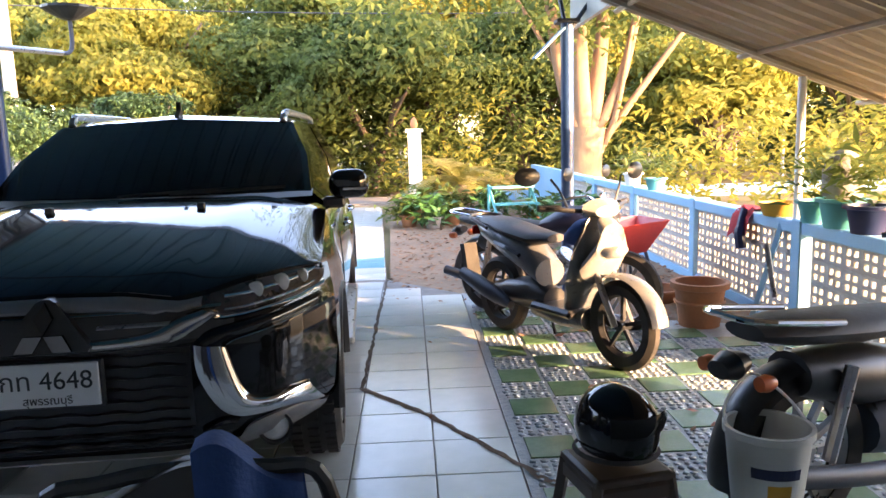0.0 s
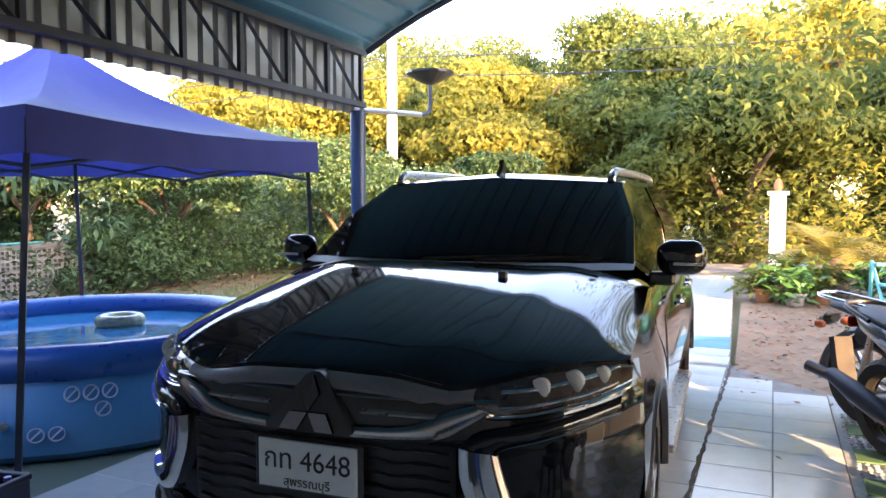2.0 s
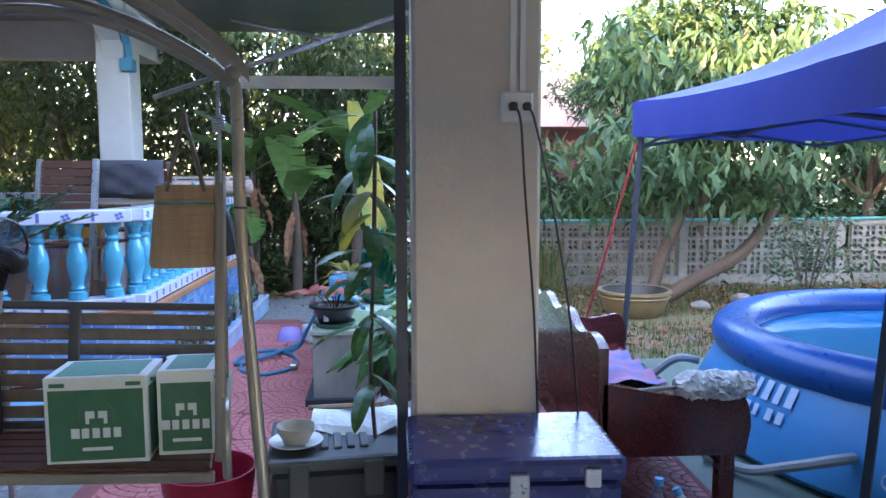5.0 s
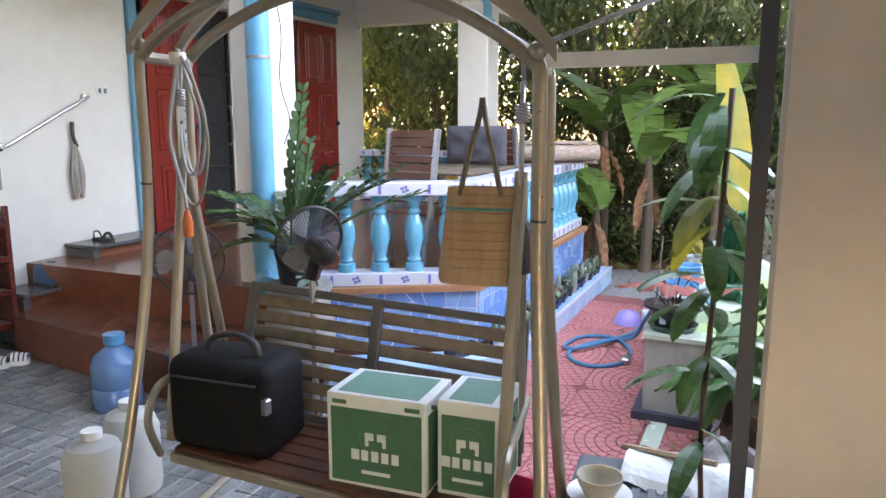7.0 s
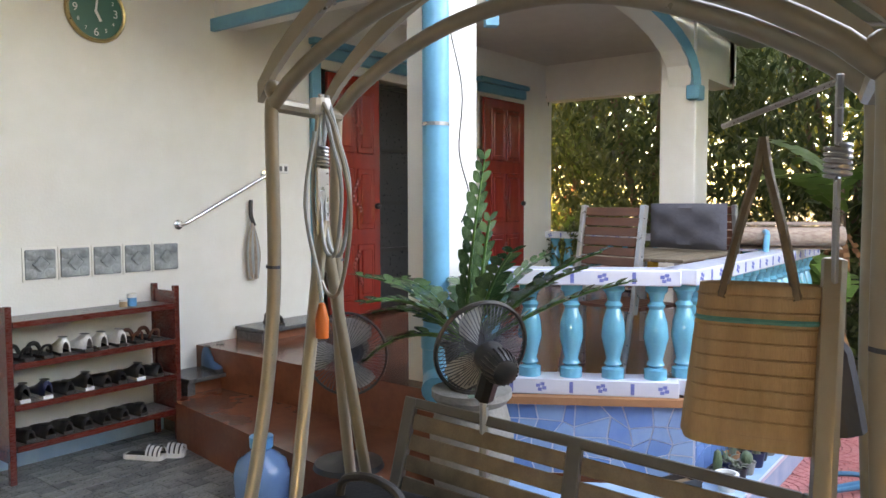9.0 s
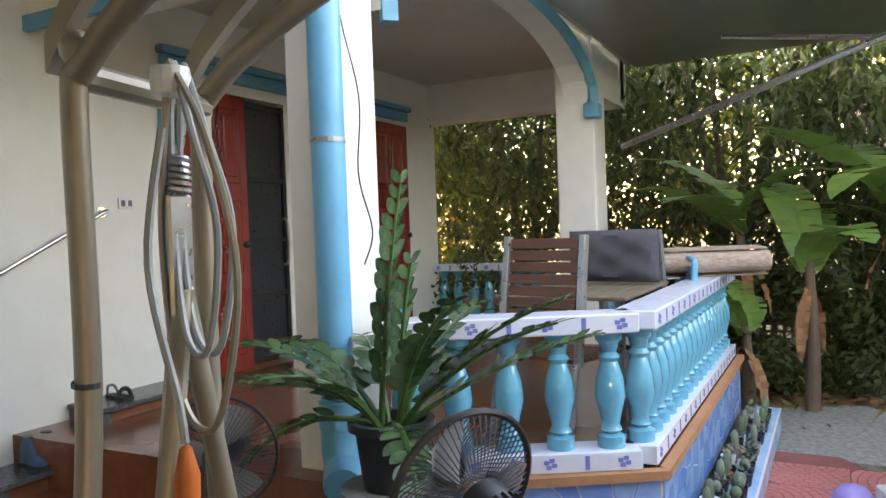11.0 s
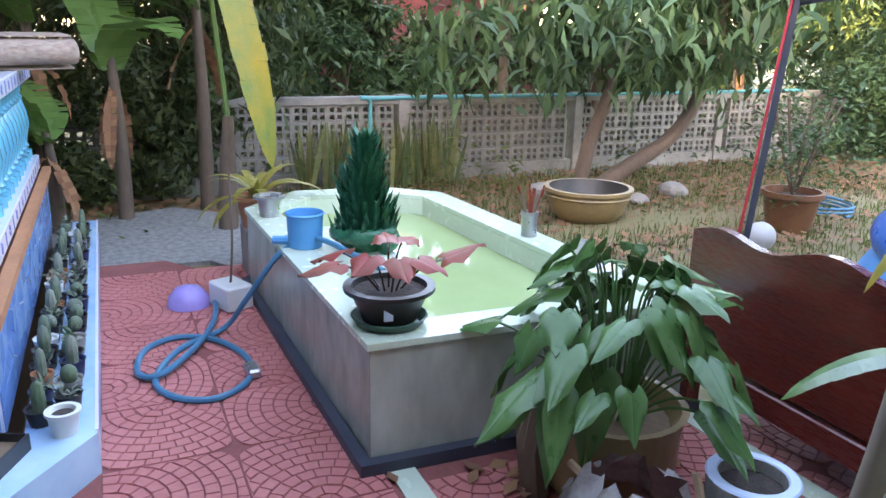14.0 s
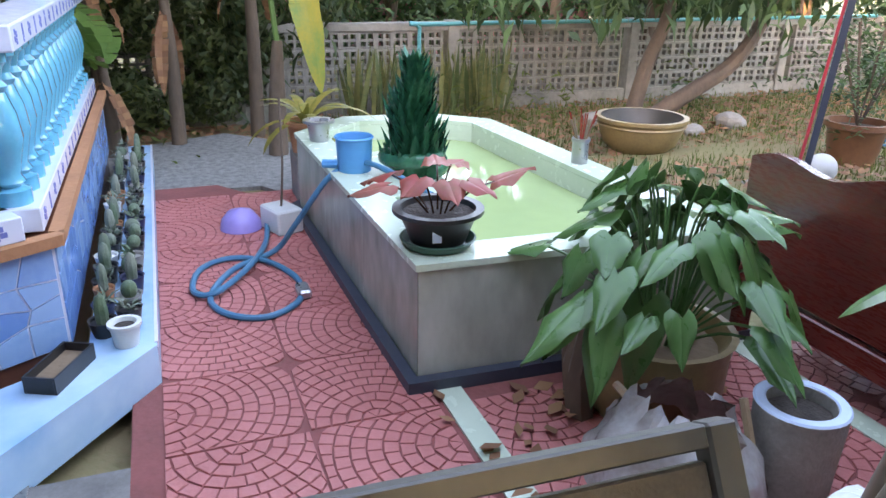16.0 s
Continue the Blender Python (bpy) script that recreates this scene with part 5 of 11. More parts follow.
# ---- balustrade of the porch ----
def turned_baluster():
    r = [(0.062, 0.0), (0.062, 0.05), (0.035, 0.06), (0.05, 0.075), (0.038, 0.10), (0.05, 0.15), (0.068, 0.22), (0.06, 0.30), (0.038, 0.37), (0.05, 0.39), (0.034, 0.41), (0.045, 0.45), (0.06, 0.465), (0.06, 0.50)]
    return r


def balustrade(name, a, b, count, zb, zt, label, end_post=True):
    s = thing(name, label, "balustrade", (a[0], a[1], 0), 0)
    d = Vector((b[0] - a[0], b[1] - a[1], 0))
    L = d.length
    ang = math.degrees(math.atan2(d.y, d.x))
    R = pose(0, 0, 0, 0, 0, ang)
    ub = part("base_rail", box(B(), 0, L, -0.09, 0.09, zb - 0.085, zb, R, bevel=0.004), M["tile_band"], s, "white tiled base rail")
    ut = part("hand_rail", box(B(), 0, L, -0.10, 0.10, zt - 0.085, zt, R, bevel=0.006), M["tile_band"], s, "white tiled handrail with blue motifs")
    k = max(2, int(L / 0.15))
    for rail, z in ((ub, zb - 0.043), (ut, zt - 0.043)):
        for i in range(k):
            bm = B()
            xx = (i + 0.5) * L / k
            w = 0.10 if rail is ut else 0.09
            for sd in (-1, 1):
                if i % 2:
                    box(bm, xx - 0.01, xx + 0.01, *sorted((sd * w, sd * (w + 0.002))), z - 0.03, z + 0.03, R)
                else:
                    for q in range(4):
                        aq = q * math.pi / 2 + 0.4
                        box(bm, xx + 0.018 * math.cos(aq) - 0.011, xx + 0.018 * math.cos(aq) + 0.011, *sorted((sd * w, sd * (w + 0.002))), z + 0.016 * math.sin(aq) - 0.009, z + 0.016 * math.sin(aq) + 0.009, R)
            part("tile_motif", bm, M["tile_motif"], rail)
    h = zt - 0.085 - zb
    me = None
    for i in range(count):
        xx = (i + 0.5) * L / count
        if me is None:
            o = part("baluster", lathe(B(), [(r, z * h / 0.5) for r, z in turned_baluster()], 14), M["glaze"], s, "turquoise glazed turned baluster", True)
            me = o.data
        else:
            o = new("baluster", me)
            o.parent = s
            o["label"] = "turquoise glazed turned baluster"
        o.matrix_basis = R @ pose(xx, 0, zb)
    return s


ZB, ZT = 0.66, 1.255
balustrade("balustrade", (-5.97, 0.0), (-8.95, 0.0), 17, ZB, ZT, "turquoise balusters under a white tiled rail")
balustrade("balustrade", (-5.97, 0.0), (-5.42, -0.98), 5, ZB, ZT, "turquoise balusters under a white tiled rail")
balustrade("balustrade", (-8.95, 0.0), (-9.42, -1.08), 5, ZB, ZT, "turquoise balusters under a white tiled rail")
balustrade("balustrade", (-10.5, -1.1), (-10.5, YW), 12, ZB, ZT, "turquoise balusters under a white tiled rail")


# ---- trees, hedges and fences ----
def trunk_mesh(bm, pts, radii, seg=9):
    tube(bm, smooth_path(pts, 5), list(np.interp(np.linspace(0, 1, (len(pts) - 1) * 5 + 1), np.linspace(0, 1, len(radii)), radii)), seg)


def lobed(rg, ctr, radii, n_lobes, n_pts, size):
    """Points on rounded lobes that make up a crown, with their outward directions."""
    d = rg.normal(0, 1, (n_lobes, 3))
    d /= np.linalg.norm(d, axis=1)[:, None]
    d[:, 2] = np.abs(d[:, 2]) * 1.1 - 0.35
    C = np.asarray(ctr) + d * rg.uniform(0.45, 1.0, (n_lobes, 1)) * np.asarray(radii)
    R = size * rg.uniform(0.55, 1.2, n_lobes)
    k = rg.integers(0, n_lobes, n_pts)
    o = rg.normal(0, 1, (n_pts, 3)) + np.array((0, 0, 0.25))
    o /= np.linalg.norm(o, axis=1)[:, None]
    bumps = 1 + 0.22 * np.sin(o[:, 0] * 7 + k) * np.sin(o[:, 1] * 8 + 2 * k) * np.sin(o[:, 2] * 7 + 3 * k)
    P = C[k] + o * (R[k] * bumps * rg.uniform(0.62, 1.04, n_pts))[:, None] * np.array((1, 1, 0.62))
    return P, o


def facing_leaves(rg, P, o, length, width):
    """Small three-cornered leaves that roughly face outwards."""
    n = len(P)
    nn = o + rg.normal(0, 0.55, (n, 3))
    nn /= np.linalg.norm(nn, axis=1)[:, None]
    d = np.cross(nn, rg.normal(0, 1, (n, 3)))
    d /= np.linalg.norm(d, axis=1)[:, None] + 1e-6
    w = np.cross(nn, d)
    L = (length * rg.uniform(0.6, 1.4, n))[:, None]
    W = (width * rg.uniform(0.7, 1.3, n))[:, None]
    V = np.stack((P - d * L * 0.5, P + d * L * 0.25 + w * W * 0.5, P + d * L * 0.5 - w * W * 0.5), 1).reshape(-1, 3)
    return V, np.arange(n * 3).reshape(n, 3)


def tree(name, x, y, h, spread, leaf, label, n_clump=90, per=40, lsize=(0.26, 0.10), trunk_r=0.12, base=0.3, seed=0, droop=0.4, bark="bark", clump=0.38, z0=-0.1, squash=0.5, style=""):
    rg = np.random.default_rng(seed)
    t = thing(name, label, "tree", (x, y, z0))
    lean = rg.uniform(-0.25, 0.25, 2)
    fork = h * base
    top = (lean[0], lean[1], fork)
    bm = B()
    trunk_mesh(bm, [(0, 0, -0.2), (lean[0] * 0.4, lean[1] * 0.3, fork * 0.5), top], [trunk_r * 1.25, trunk_r, trunk_r * 0.8])
    k = 6
    ends = []
    for i in range(k):
        a = 2 * math.pi * i / k + rg.uniform(-0.4, 0.4)
        r = spread * rg.uniform(0.45, 0.75)
        e = (top[0] + r * math.cos(a), top[1] + r * math.sin(a), fork + (h - fork) * rg.uniform(0.35, 0.8))
        m_ = tuple(p + (q - p) * 0.5 + (0.12 * h * 0.3 if j == 2 else rg.uniform(-0.15, 0.15)) for j, (p, q) in enumerate(zip(top, e)))
        trunk_mesh(bm, [top, m_, e], [trunk_r * 0.6, trunk_r * 0.4, trunk_r * 0.15], 6)
        ends.append(e)
    part("trunk", bm, M[bark], t, "branching trunk", True)
    ctr = np.array((lean[0], lean[1], fork + (h - fork) * 0.5))
    if style == "lobes":
        P, o = lobed(rg, ctr, (spread * 0.85, spread * 0.85, (h - fork) * squash * 0.85), 34, n_clump * per, spread * 0.36)
        V, F = facing_leaves(rg, P, o, *lsize)
        arr_mesh("crown", V, F, M[leaf], t, "crown of many leaves")
        return t
    if style == "rosettes":
        P, o = lobed(rg, ctr, (spread * 0.85, spread * 0.85, (h - fork) * squash * 0.85), 30, n_clump * per // 8, spread * 0.34)
        V, F = leaves(P, 8, 0.02, lsize[0], lsize[1], droop, 0.45)
        arr_mesh("crown", V, F, M[leaf], t, "crown of many leaves")
        return t
    d = rg.normal(0, 1, (n_clump, 3))
    d /= np.linalg.norm(d, axis=1)[:, None]
    rad = rg.uniform(0.35, 1.0, n_clump) ** 0.5
    C = ctr + d * rad[:, None] * np.array((spread, spread, (h - fork) * squash)) * rg.uniform(0.8, 1.15, (n_clump, 1))
    V, F = leaves(C, per, clump, lsize[0], lsize[1], droop)
    arr_mesh("crown", V, F, M[leaf], t, "crown of many leaves")
    return t


# far side: rain trees and scrub; the yellow leaf colour carries the sunlit look
far = [(-21, 27, 10.5, 5.0, "leaf_sun_yellow"), (-15, 25, 8.6, 4.0, "leaf_sun_yellow"), (-11.5, 30, 11.5, 5.2, "leaf_tree"), (-8.2, 24, 8.0, 3.6, "leaf_sun_yellow"), (-5.5, 29, 11, 4.8, "leaf_tree"), (-3.4, 25, 8.6, 3.6, "leaf_tree"),
       (-1.0, 22.5, 7.0, 2.8, "leaf_tree"), (1.3, 29, 10.5, 4.4, "leaf_sun_yellow"), (3.6, 24, 7.8, 3.0, "leaf_tree"), (6.4, 28, 9.2, 4.0, "leaf_sun_yellow"), (8.5, 21, 5.6, 2.6, "leaf_sun_yellow"), (11, 26, 8.5, 4.0, "leaf_tree"), (15.5, 25, 7.5, 3.8, "leaf_sun_yellow"), (20, 22, 7, 3.6, "leaf_tree"), (26, 26, 8, 4.4, "leaf_sun_yellow"),
       (-27, 22, 9, 4.5, "leaf_tree"), (-18, 34, 13, 6, "leaf_tree"), (-1, 36, 13, 6, "leaf_sun_yellow"), (10, 37, 12, 6, "leaf_tree")]
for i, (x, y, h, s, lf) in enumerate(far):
    tree("roadside_tree", x, y, h * 0.82, s, lf, "tall roadside tree with leaves coloured yellow-green as if sunlit" if lf == "leaf_sun_yellow" else "tall roadside tree with green leaves", 160 if abs(x + 3) < 14 else 110, 240, (0.19, 0.12), 0.2, 0.16, 100 + i, 0.2, squash=0.62, style="lobes")


def scrub(name, boxes, per_m3, lsize, leaf, label, seed):
    rg = np.random.default_rng(seed)
    C = []
    for x0, x1, y0, y1, z0, z1 in boxes:
        n = int(max(4, (x1 - x0) * (y1 - y0) * (z1 - z0) * per_m3))
        p = rg.uniform(0, 1, (n, 3)) * np.array((x1 - x0, y1 - y0, z1 - z0)) + np.array((x0, y0, z0))
        p[:, 2] = z0 + (p[:, 2] - z0) * (0.55 + 0.45 * np.sin(p[:, 0] * 1.3 + p[:, 1] * 0.9 + seed) ** 2)
        C.append(p)
    V, F = leaves(np.concatenate(C), 26, 0.28, lsize[0], lsize[1], 0.3)
    ob = arr_mesh(name, V, F, M[leaf], None, label, kind="stuff")
    return tagged(ob, label, "shrubs", kind="stuff")


scrub("roadside_scrub", [(-22, 8, 20.5, 23, -0.1, 3.0)], 3.4, (0.24, 0.10), "leaf_tree", "low green scrub along the far roadside", 3)
# bushes take the yellow leaf, with the sun painted into its colour
scrub("yellow_scrub", [(-0.5, 4.0, 18.0, 20.0, -0.1, 2.4), (4.0, 9, 10, 17, -0.1, 2.3), (9, 22, 15, 21, -0.1, 2.4)], 1.2, (0.22, 0.09), "leaf_sun_yellow", "bushes behind the fence, coloured yellow-green as if sunlit", 4)

def thicket(name, runs, lobes, pts, size, lsize, leaf, label, seed):
    """Bushes run together into one mass: rounded lobes along a strip (x0, x1, y0, y1, z1)."""
    rg = np.random.default_rng(seed)
    VV, FF, n = [], [], 0
    for x0, x1, y0, y1, z1 in runs:
        c = np.stack((rg.uniform(x0, x1, lobes), rg.uniform(y0, y1, lobes), rg.uniform(0.05, 1.0, lobes) * z1), 1)
        k = rg.integers(0, lobes, pts)
        o = rg.normal(0, 1, (pts, 3))
        o /= np.linalg.norm(o, axis=1)[:, None]
        R = size * rg.uniform(0.6, 1.2, lobes)
        P = c[k] + o * (R[k] * rg.uniform(0.6, 1.05, pts))[:, None]
        P[:, 2] = np.maximum(P[:, 2], -0.05)
        V, F = facing_leaves(rg, P, o, *lsize)
        VV.append(V)
        FF.append(F + n)
        n += len(V)
    ob = arr_mesh(name, np.concatenate(VV), np.concatenate(FF), M[leaf], None, label, kind="stuff")
    return tagged(ob, label, "shrubs", kind="stuff")


thicket("roadside_thicket", [(-24, -4, 31, 34, 4.2), (-4, 14, 31, 34, 4.0), (14, 34, 27, 31, 4.0)], 150, 60000, 1.1, (0.22, 0.13), "leaf_tree", "green thicket filling the view under the roadside trees", 41)
thicket("garden_thicket", [(-17.5, -15.8, 2.0, 14, 1.7), (-16.5, -12.5, 14, 24, 3.4)], 90, 42000, 0.75, (0.17, 0.085), "leaf_mango", "dark green bushes behind the garden fence", 42)
thicket("far_wall_hedge", [(-11.0, -10.3, 10.0, 19.0, 1.2)], 90, 24000, 0.42, (0.13, 0.05), "leaf_mango", "dense hedge in front of the far garden wall", 44)
thicket("fence_foot_bushes", [(-11.05, -10.55, -3.5, 1.6, 1.2)], 60, 15000, 0.26, (0.11, 0.045), "leaf_dark", "shaded bushes in front of the garden fence", 43)

# big pale tree by the fence
def pale_tree():
    t = thing("pale_tree", "big tree with pale sunlit trunk and forked limbs", "tree", (3.55, 15.2, -0.1))
    bm = B()
    trunk_mesh(bm, [(0, 0, -0.2), (0.02, 0, 0.9), (0.06, 0, 1.7)], [0.42, 0.33, 0.36], 14)
    limbs = [((-0.05, 0, 1.5), (-0.45, 0.1, 2.9), (-0.75, 0.2, 5.2), 0.18), ((0.0, 0, 1.6), (-0.1, -0.1, 3.2), (-0.15, 0, 6.2), 0.21), ((0.1, 0, 1.6), (0.35, 0.1, 3.0), (0.55, 0.1, 6.0), 0.20),
             ((0.2, 0, 1.5), (0.8, 0.0, 2.8), (1.3, 0.1, 5.0), 0.13), ((0.25, 0.1, 1.2), (1.2, 0.0, 2.5), (2.6, -0.2, 4.4), 0.09), ((-0.1, 0, 1.3), (-0.35, 0.2, 2.6), (-1.6, 0.3, 4.8), 0.07), ((0.2, 0, 1.0), (0.6, -0.1, 1.9), (0.9, -0.2, 3.6), 0.08)]
    for a, b, c_, r in limbs:
        trunk_mesh(bm, [a, b, c_], [r, r * 0.75, r * 0.45], 9)
    part("trunk", bm, M["bark_pale"], t, "pale peeling trunk", True)
    rg = np.random.default_rng(11)
    C = np.stack((rg.normal(0.2, 2.4, 240), rg.normal(0, 1.8, 240), rg.uniform(3.4, 7.8, 240)), 1)
    V, F = leaves(C, 40, 0.4, 0.22, 0.10, 0.5)
    arr_mesh("crown", V, F, M["leaf_tree"], t, "open leafy crown")


pale_tree()

# west garden: mango trees, dark thicket
for i, (x, y, h, s, base) in enumerate(((-13.2, 3.4, 2.6, 0.9, 0.36), (-11.4, 6.2, 4.5, 1.9, 0.34), (-12.0, 9.3, 3.5, 1.9, 0.36), (-10.8, 12.4, 3.3, 1.9, 0.34), (-9.0, 15.6, 3.1, 2.0, 0.3), (-6.8, 19.0, 3.2, 1.9, 0.3), (-14.8, 6.8, 5.2, 1.9, 0.34), (-15, 12.5, 4.0, 2.2, 0.34))):
    tree("mango_tree", x, y, h, s, "leaf_mango", "leafy mango tree with drooping long leaves", 180, 132, (0.14, 0.043), 0.09, base, 200 + i, 0.45, z0=-0.2, squash=0.60, style="rosettes")
for i, (x, y, h, s) in enumerate(((-12.8, -0.4, 6.8, 1.9), (-13.0, -3.0, 7.2, 2.0), (-12.2, 1.4, 5.6, 1.4), (-14.5, -5.5, 7.5, 2.4))):
    tree("bamboo_clump", x, y, h, s, "leaf_dark", "tall dark clump with fine hanging leaves", 210, 62, (0.22, 0.052), 0.09, 0.12, 300 + i, 0.7, clump=0.30, z0=-0.2, squash=0.6)
# yellow leaf colour makes these trees look sunlit although the house shades them
for i, (x, y, h, s) in enumerate(((-15.5, -8.5, 6.0, 2.6), (-18, -12, 8, 3.4), (-13.5, -12.5, 5.5, 2.4), (-20, -7.0, 7.5, 3.2), (-21, -2.0, 7.0, 3.0), (-20, 3.0, 6.5, 2.6))):
    tree("garden_tree", x, y, h, s, "leaf_sun_yellow", "garden tree beyond the porch, leaves coloured as if sunlit", 140, 60, (0.26, 0.11), 0.12, 0.2, 330 + i, 0.4, clump=0.4, z0=-0.2)
scrub("fence_scrub", [(-12.4, -11.6, -5, 14, -0.2, 1.5), (-11.0, -10.6, 6.3, 13, -0.2, 0.7), (-10.6, -9.6, 8.5, 15.5, -0.2, 2.0), (-9.4, -6.2, 16.0, 18.5, -0.2, 2.0)], 4.0, (0.15, 0.05), "leaf_mango", "tangled shrubs along the garden fence", 5)
scrub("fence_weeds", [(-11.0, -10.3, 3.0, 6.5, -0.2, 0.35), (-11.0, -9.6, -2.5, 0.8, -0.2, 0.35)], 10, (0.12, 0.03), "leaf_tree", "weeds at the foot of the fence", 6)
scrub("porch_side_scrub", [(-14, -11.2, -9.5, -4.0, -0.2, 2.2)], 1.6, (0.24, 0.09), "leaf_banana", "bright green shrubs beyond the porch", 7)


def block_mesh(name, material):
    """A square vent block with four holes."""
    bm = B()
    s, d = 0.095, 0.04
    for o in (-s + 0.014, 0.0, s - 0.014):
        box(bm, o - 0.014, o + 0.014, -d, d, -s + 0.001, s - 0.001)
    for o in (-s + 0.014, 0.0, s - 0.014):
        box(bm, -s + 0.029, -0.0145, -d * 0.96, d * 0.96, o - 0.013, o + 0.013)
        box(bm, 0.0145, s - 0.029, -d * 0.96, d * 0.96, o - 0.013, o + 0.013)
    me = bpy.data.meshes.new(name)
    bm.to_mesh(me)
    bm.free()
    me.materials.append(material)
    return me


def fence(name, a, b, rows, zbase, ztop, post_gap, mats, label, first=0.0):
    f = thing(name, label, "fence", (a[0], a[1], 0), kind="structure")
    d = Vector((b[0] - a[0], b[1] - a[1], 0))
    L = d.length
    R = pose(0, 0, 0, 0, 0, math.degrees(math.atan2(d.y, d.x)))
    frame_m, block_m = mats
    part("plinth", box(B(), 0, L, -0.06, 0.06, -0.3, zbase, R), frame_m, f, "low wall under the vent blocks")
    part("top_rail", box(B(), 0, L, -0.075, 0.075, ztop - 0.09, ztop, R, bevel=0.008), frame_m, f, "painted top rail")
    x = first
    while x <= L:
        part("post", box(B(), x - 0.065, x + 0.065, -0.085, 0.085, -0.3, ztop + 0.015, R, bevel=0.008), frame_m, f, "painted post")
        x += post_gap
    me = block_mesh(name + "_block", block_m)
    cell = (ztop - 0.09 - zbase) / rows
    k = 0
    for j in range(rows):
        x = 0.1
        while x < L - 0.05:
            if min(abs((x - first) % post_gap), post_gap - abs((x - first) % post_gap)) > 0.10:
                o = new("vent_block", me)
                o.parent = f
                o.matrix_basis = R @ pose(x, 0, zbase + (j + 0.5) * cell) @ Matrix.Diagonal((1, 1, cell / 0.192, 1))
                k += 1
            x += 0.192
    return f


fence("fence_right", (2.95, 4.2), (2.95, 13.4), 4, 0.06, 0.80, 2.0, (M["fence_blue"], M["fence_white"]), "light blue fence with white vent blocks", 1.5)
fence("fence_back", (-11.25, -6.5), (-11.25, 10.4), 4, 0.0, 0.82, 2.35, (M["fence_grey"], M["fence_grey"]), "weathered grey garden fence of vent blocks", 0.7)
solid("fence_far", box(B(), -11.3, -11.2, 10.4, 22, -0.3, 0.85), M["fence_grey"], "weathered grey garden wall", "fence", "structure")
solid("fence_front", (lambda bm: (box(bm, 0.4, 14, 17.9, 18.0, -0.2, 0.2), box(bm, 2.95, 3.05, 13.4, 18, -0.2, 0.8), bm)[2])(B()), M["fence_blue"], "pale blue low front wall", "fence", "structure")
solid("road", prism(B(), [(-60, 18.6), (60, 18.2), (60, 20.2), (-60, 20.6)], -0.1, -0.03), mat("pale_asphalt", (0.30, 0.25, 0.2), (0.22, 0.19, 0.16), 2, 0.9), "dusty road beyond the gate", "road", "structure")
p = thing("green_pipe", "pale green water pipe along the fence", "pipe")
part("pipe", tube(B(), smooth_path([(-11.16, 3.2, 0.2), (-11.16, 3.2, 0.76), (-11.16, 3.3, 0.80), (-11.16, 6.0, 0.81), (-11.16, 9.8, 0.83)], 4), 0.022, 8), M["teal"], p)
# neighbours behind the trees
h = thing("pink_house", "pink neighbouring house half hidden by leaves", "house", (-19, 5.0, -0.2))
part("wall", box(B(), -2.5, 2.5, -3.0, 3.5, 0, 2.6), M["pink"], h)
bm = B()
prism(bm, [(-3.4, 0), (3.4, 0), (0, 1.5)], -3.9, 3.9, pose(0, 0, 2.6, 90, 0, 0))
part("roof", bm, mat("orange_roof", (0.55, 0.2, 0.1), (0.4, 0.3, 0.28), 2, 0.7), h)
for y in (-1.5, 1.2):
    w = part("window", box(B(), 2.5, 2.56, y - 0.5, y + 0.5, 1.0, 2.0), M["white_paint"], h)
    part("pane", box(B(), 2.56, 2.57, y - 0.43, y + 0.43, 1.07, 1.93), M["screen"], w)
pole = thing("utility_pole", "concrete utility pole by the road", "utility pole", (-9.85, 20.0, -0.1))
part("pole", lathe(B(), [(0.17, 0), (0.12, 9.0)], 10), M["fence_white"], pole, smooth=True)
part("cross_arm", box(B(), -0.9, 0.9, -0.06, 0.06, 7.6, 7.75), M["fence_grey"], pole)
w = thing("power_lines", "thin overhead power lines along the road", "cable")
for z, y in ((7.75, 20.0), (7.4, 20.1), (5.6, 20.0), (5.1, 20.2)):
    part("cable", tube(B(), [(x, y, z - 0.5 * (1 - ((x + 9.85) % 30 / 15 - 1) ** 2)) for x in np.linspace(-60, 60, 61)], 0.014, 4), M["steel_dark"], w)
gp = thing("gate_pillar", "white gate pillar with a cap and lamp", "pillar", (0.22, 17.6, -0.1))
part("shaft", box(B(), -0.15, 0.15, -0.15, 0.15, 0, 1.72, bevel=0.01), M["white_paint"], gp)
part("cap", box(B(), -0.2, 0.2, -0.2, 0.2, 1.72, 1.8, bevel=0.01), M["white_paint"], gp)
part("finial", lathe(B(), [(0.05, 1.8), (0.09, 1.9), (0.07, 2.0), (0.0, 2.08)], 12), M["terracotta"], gp, smooth=True)


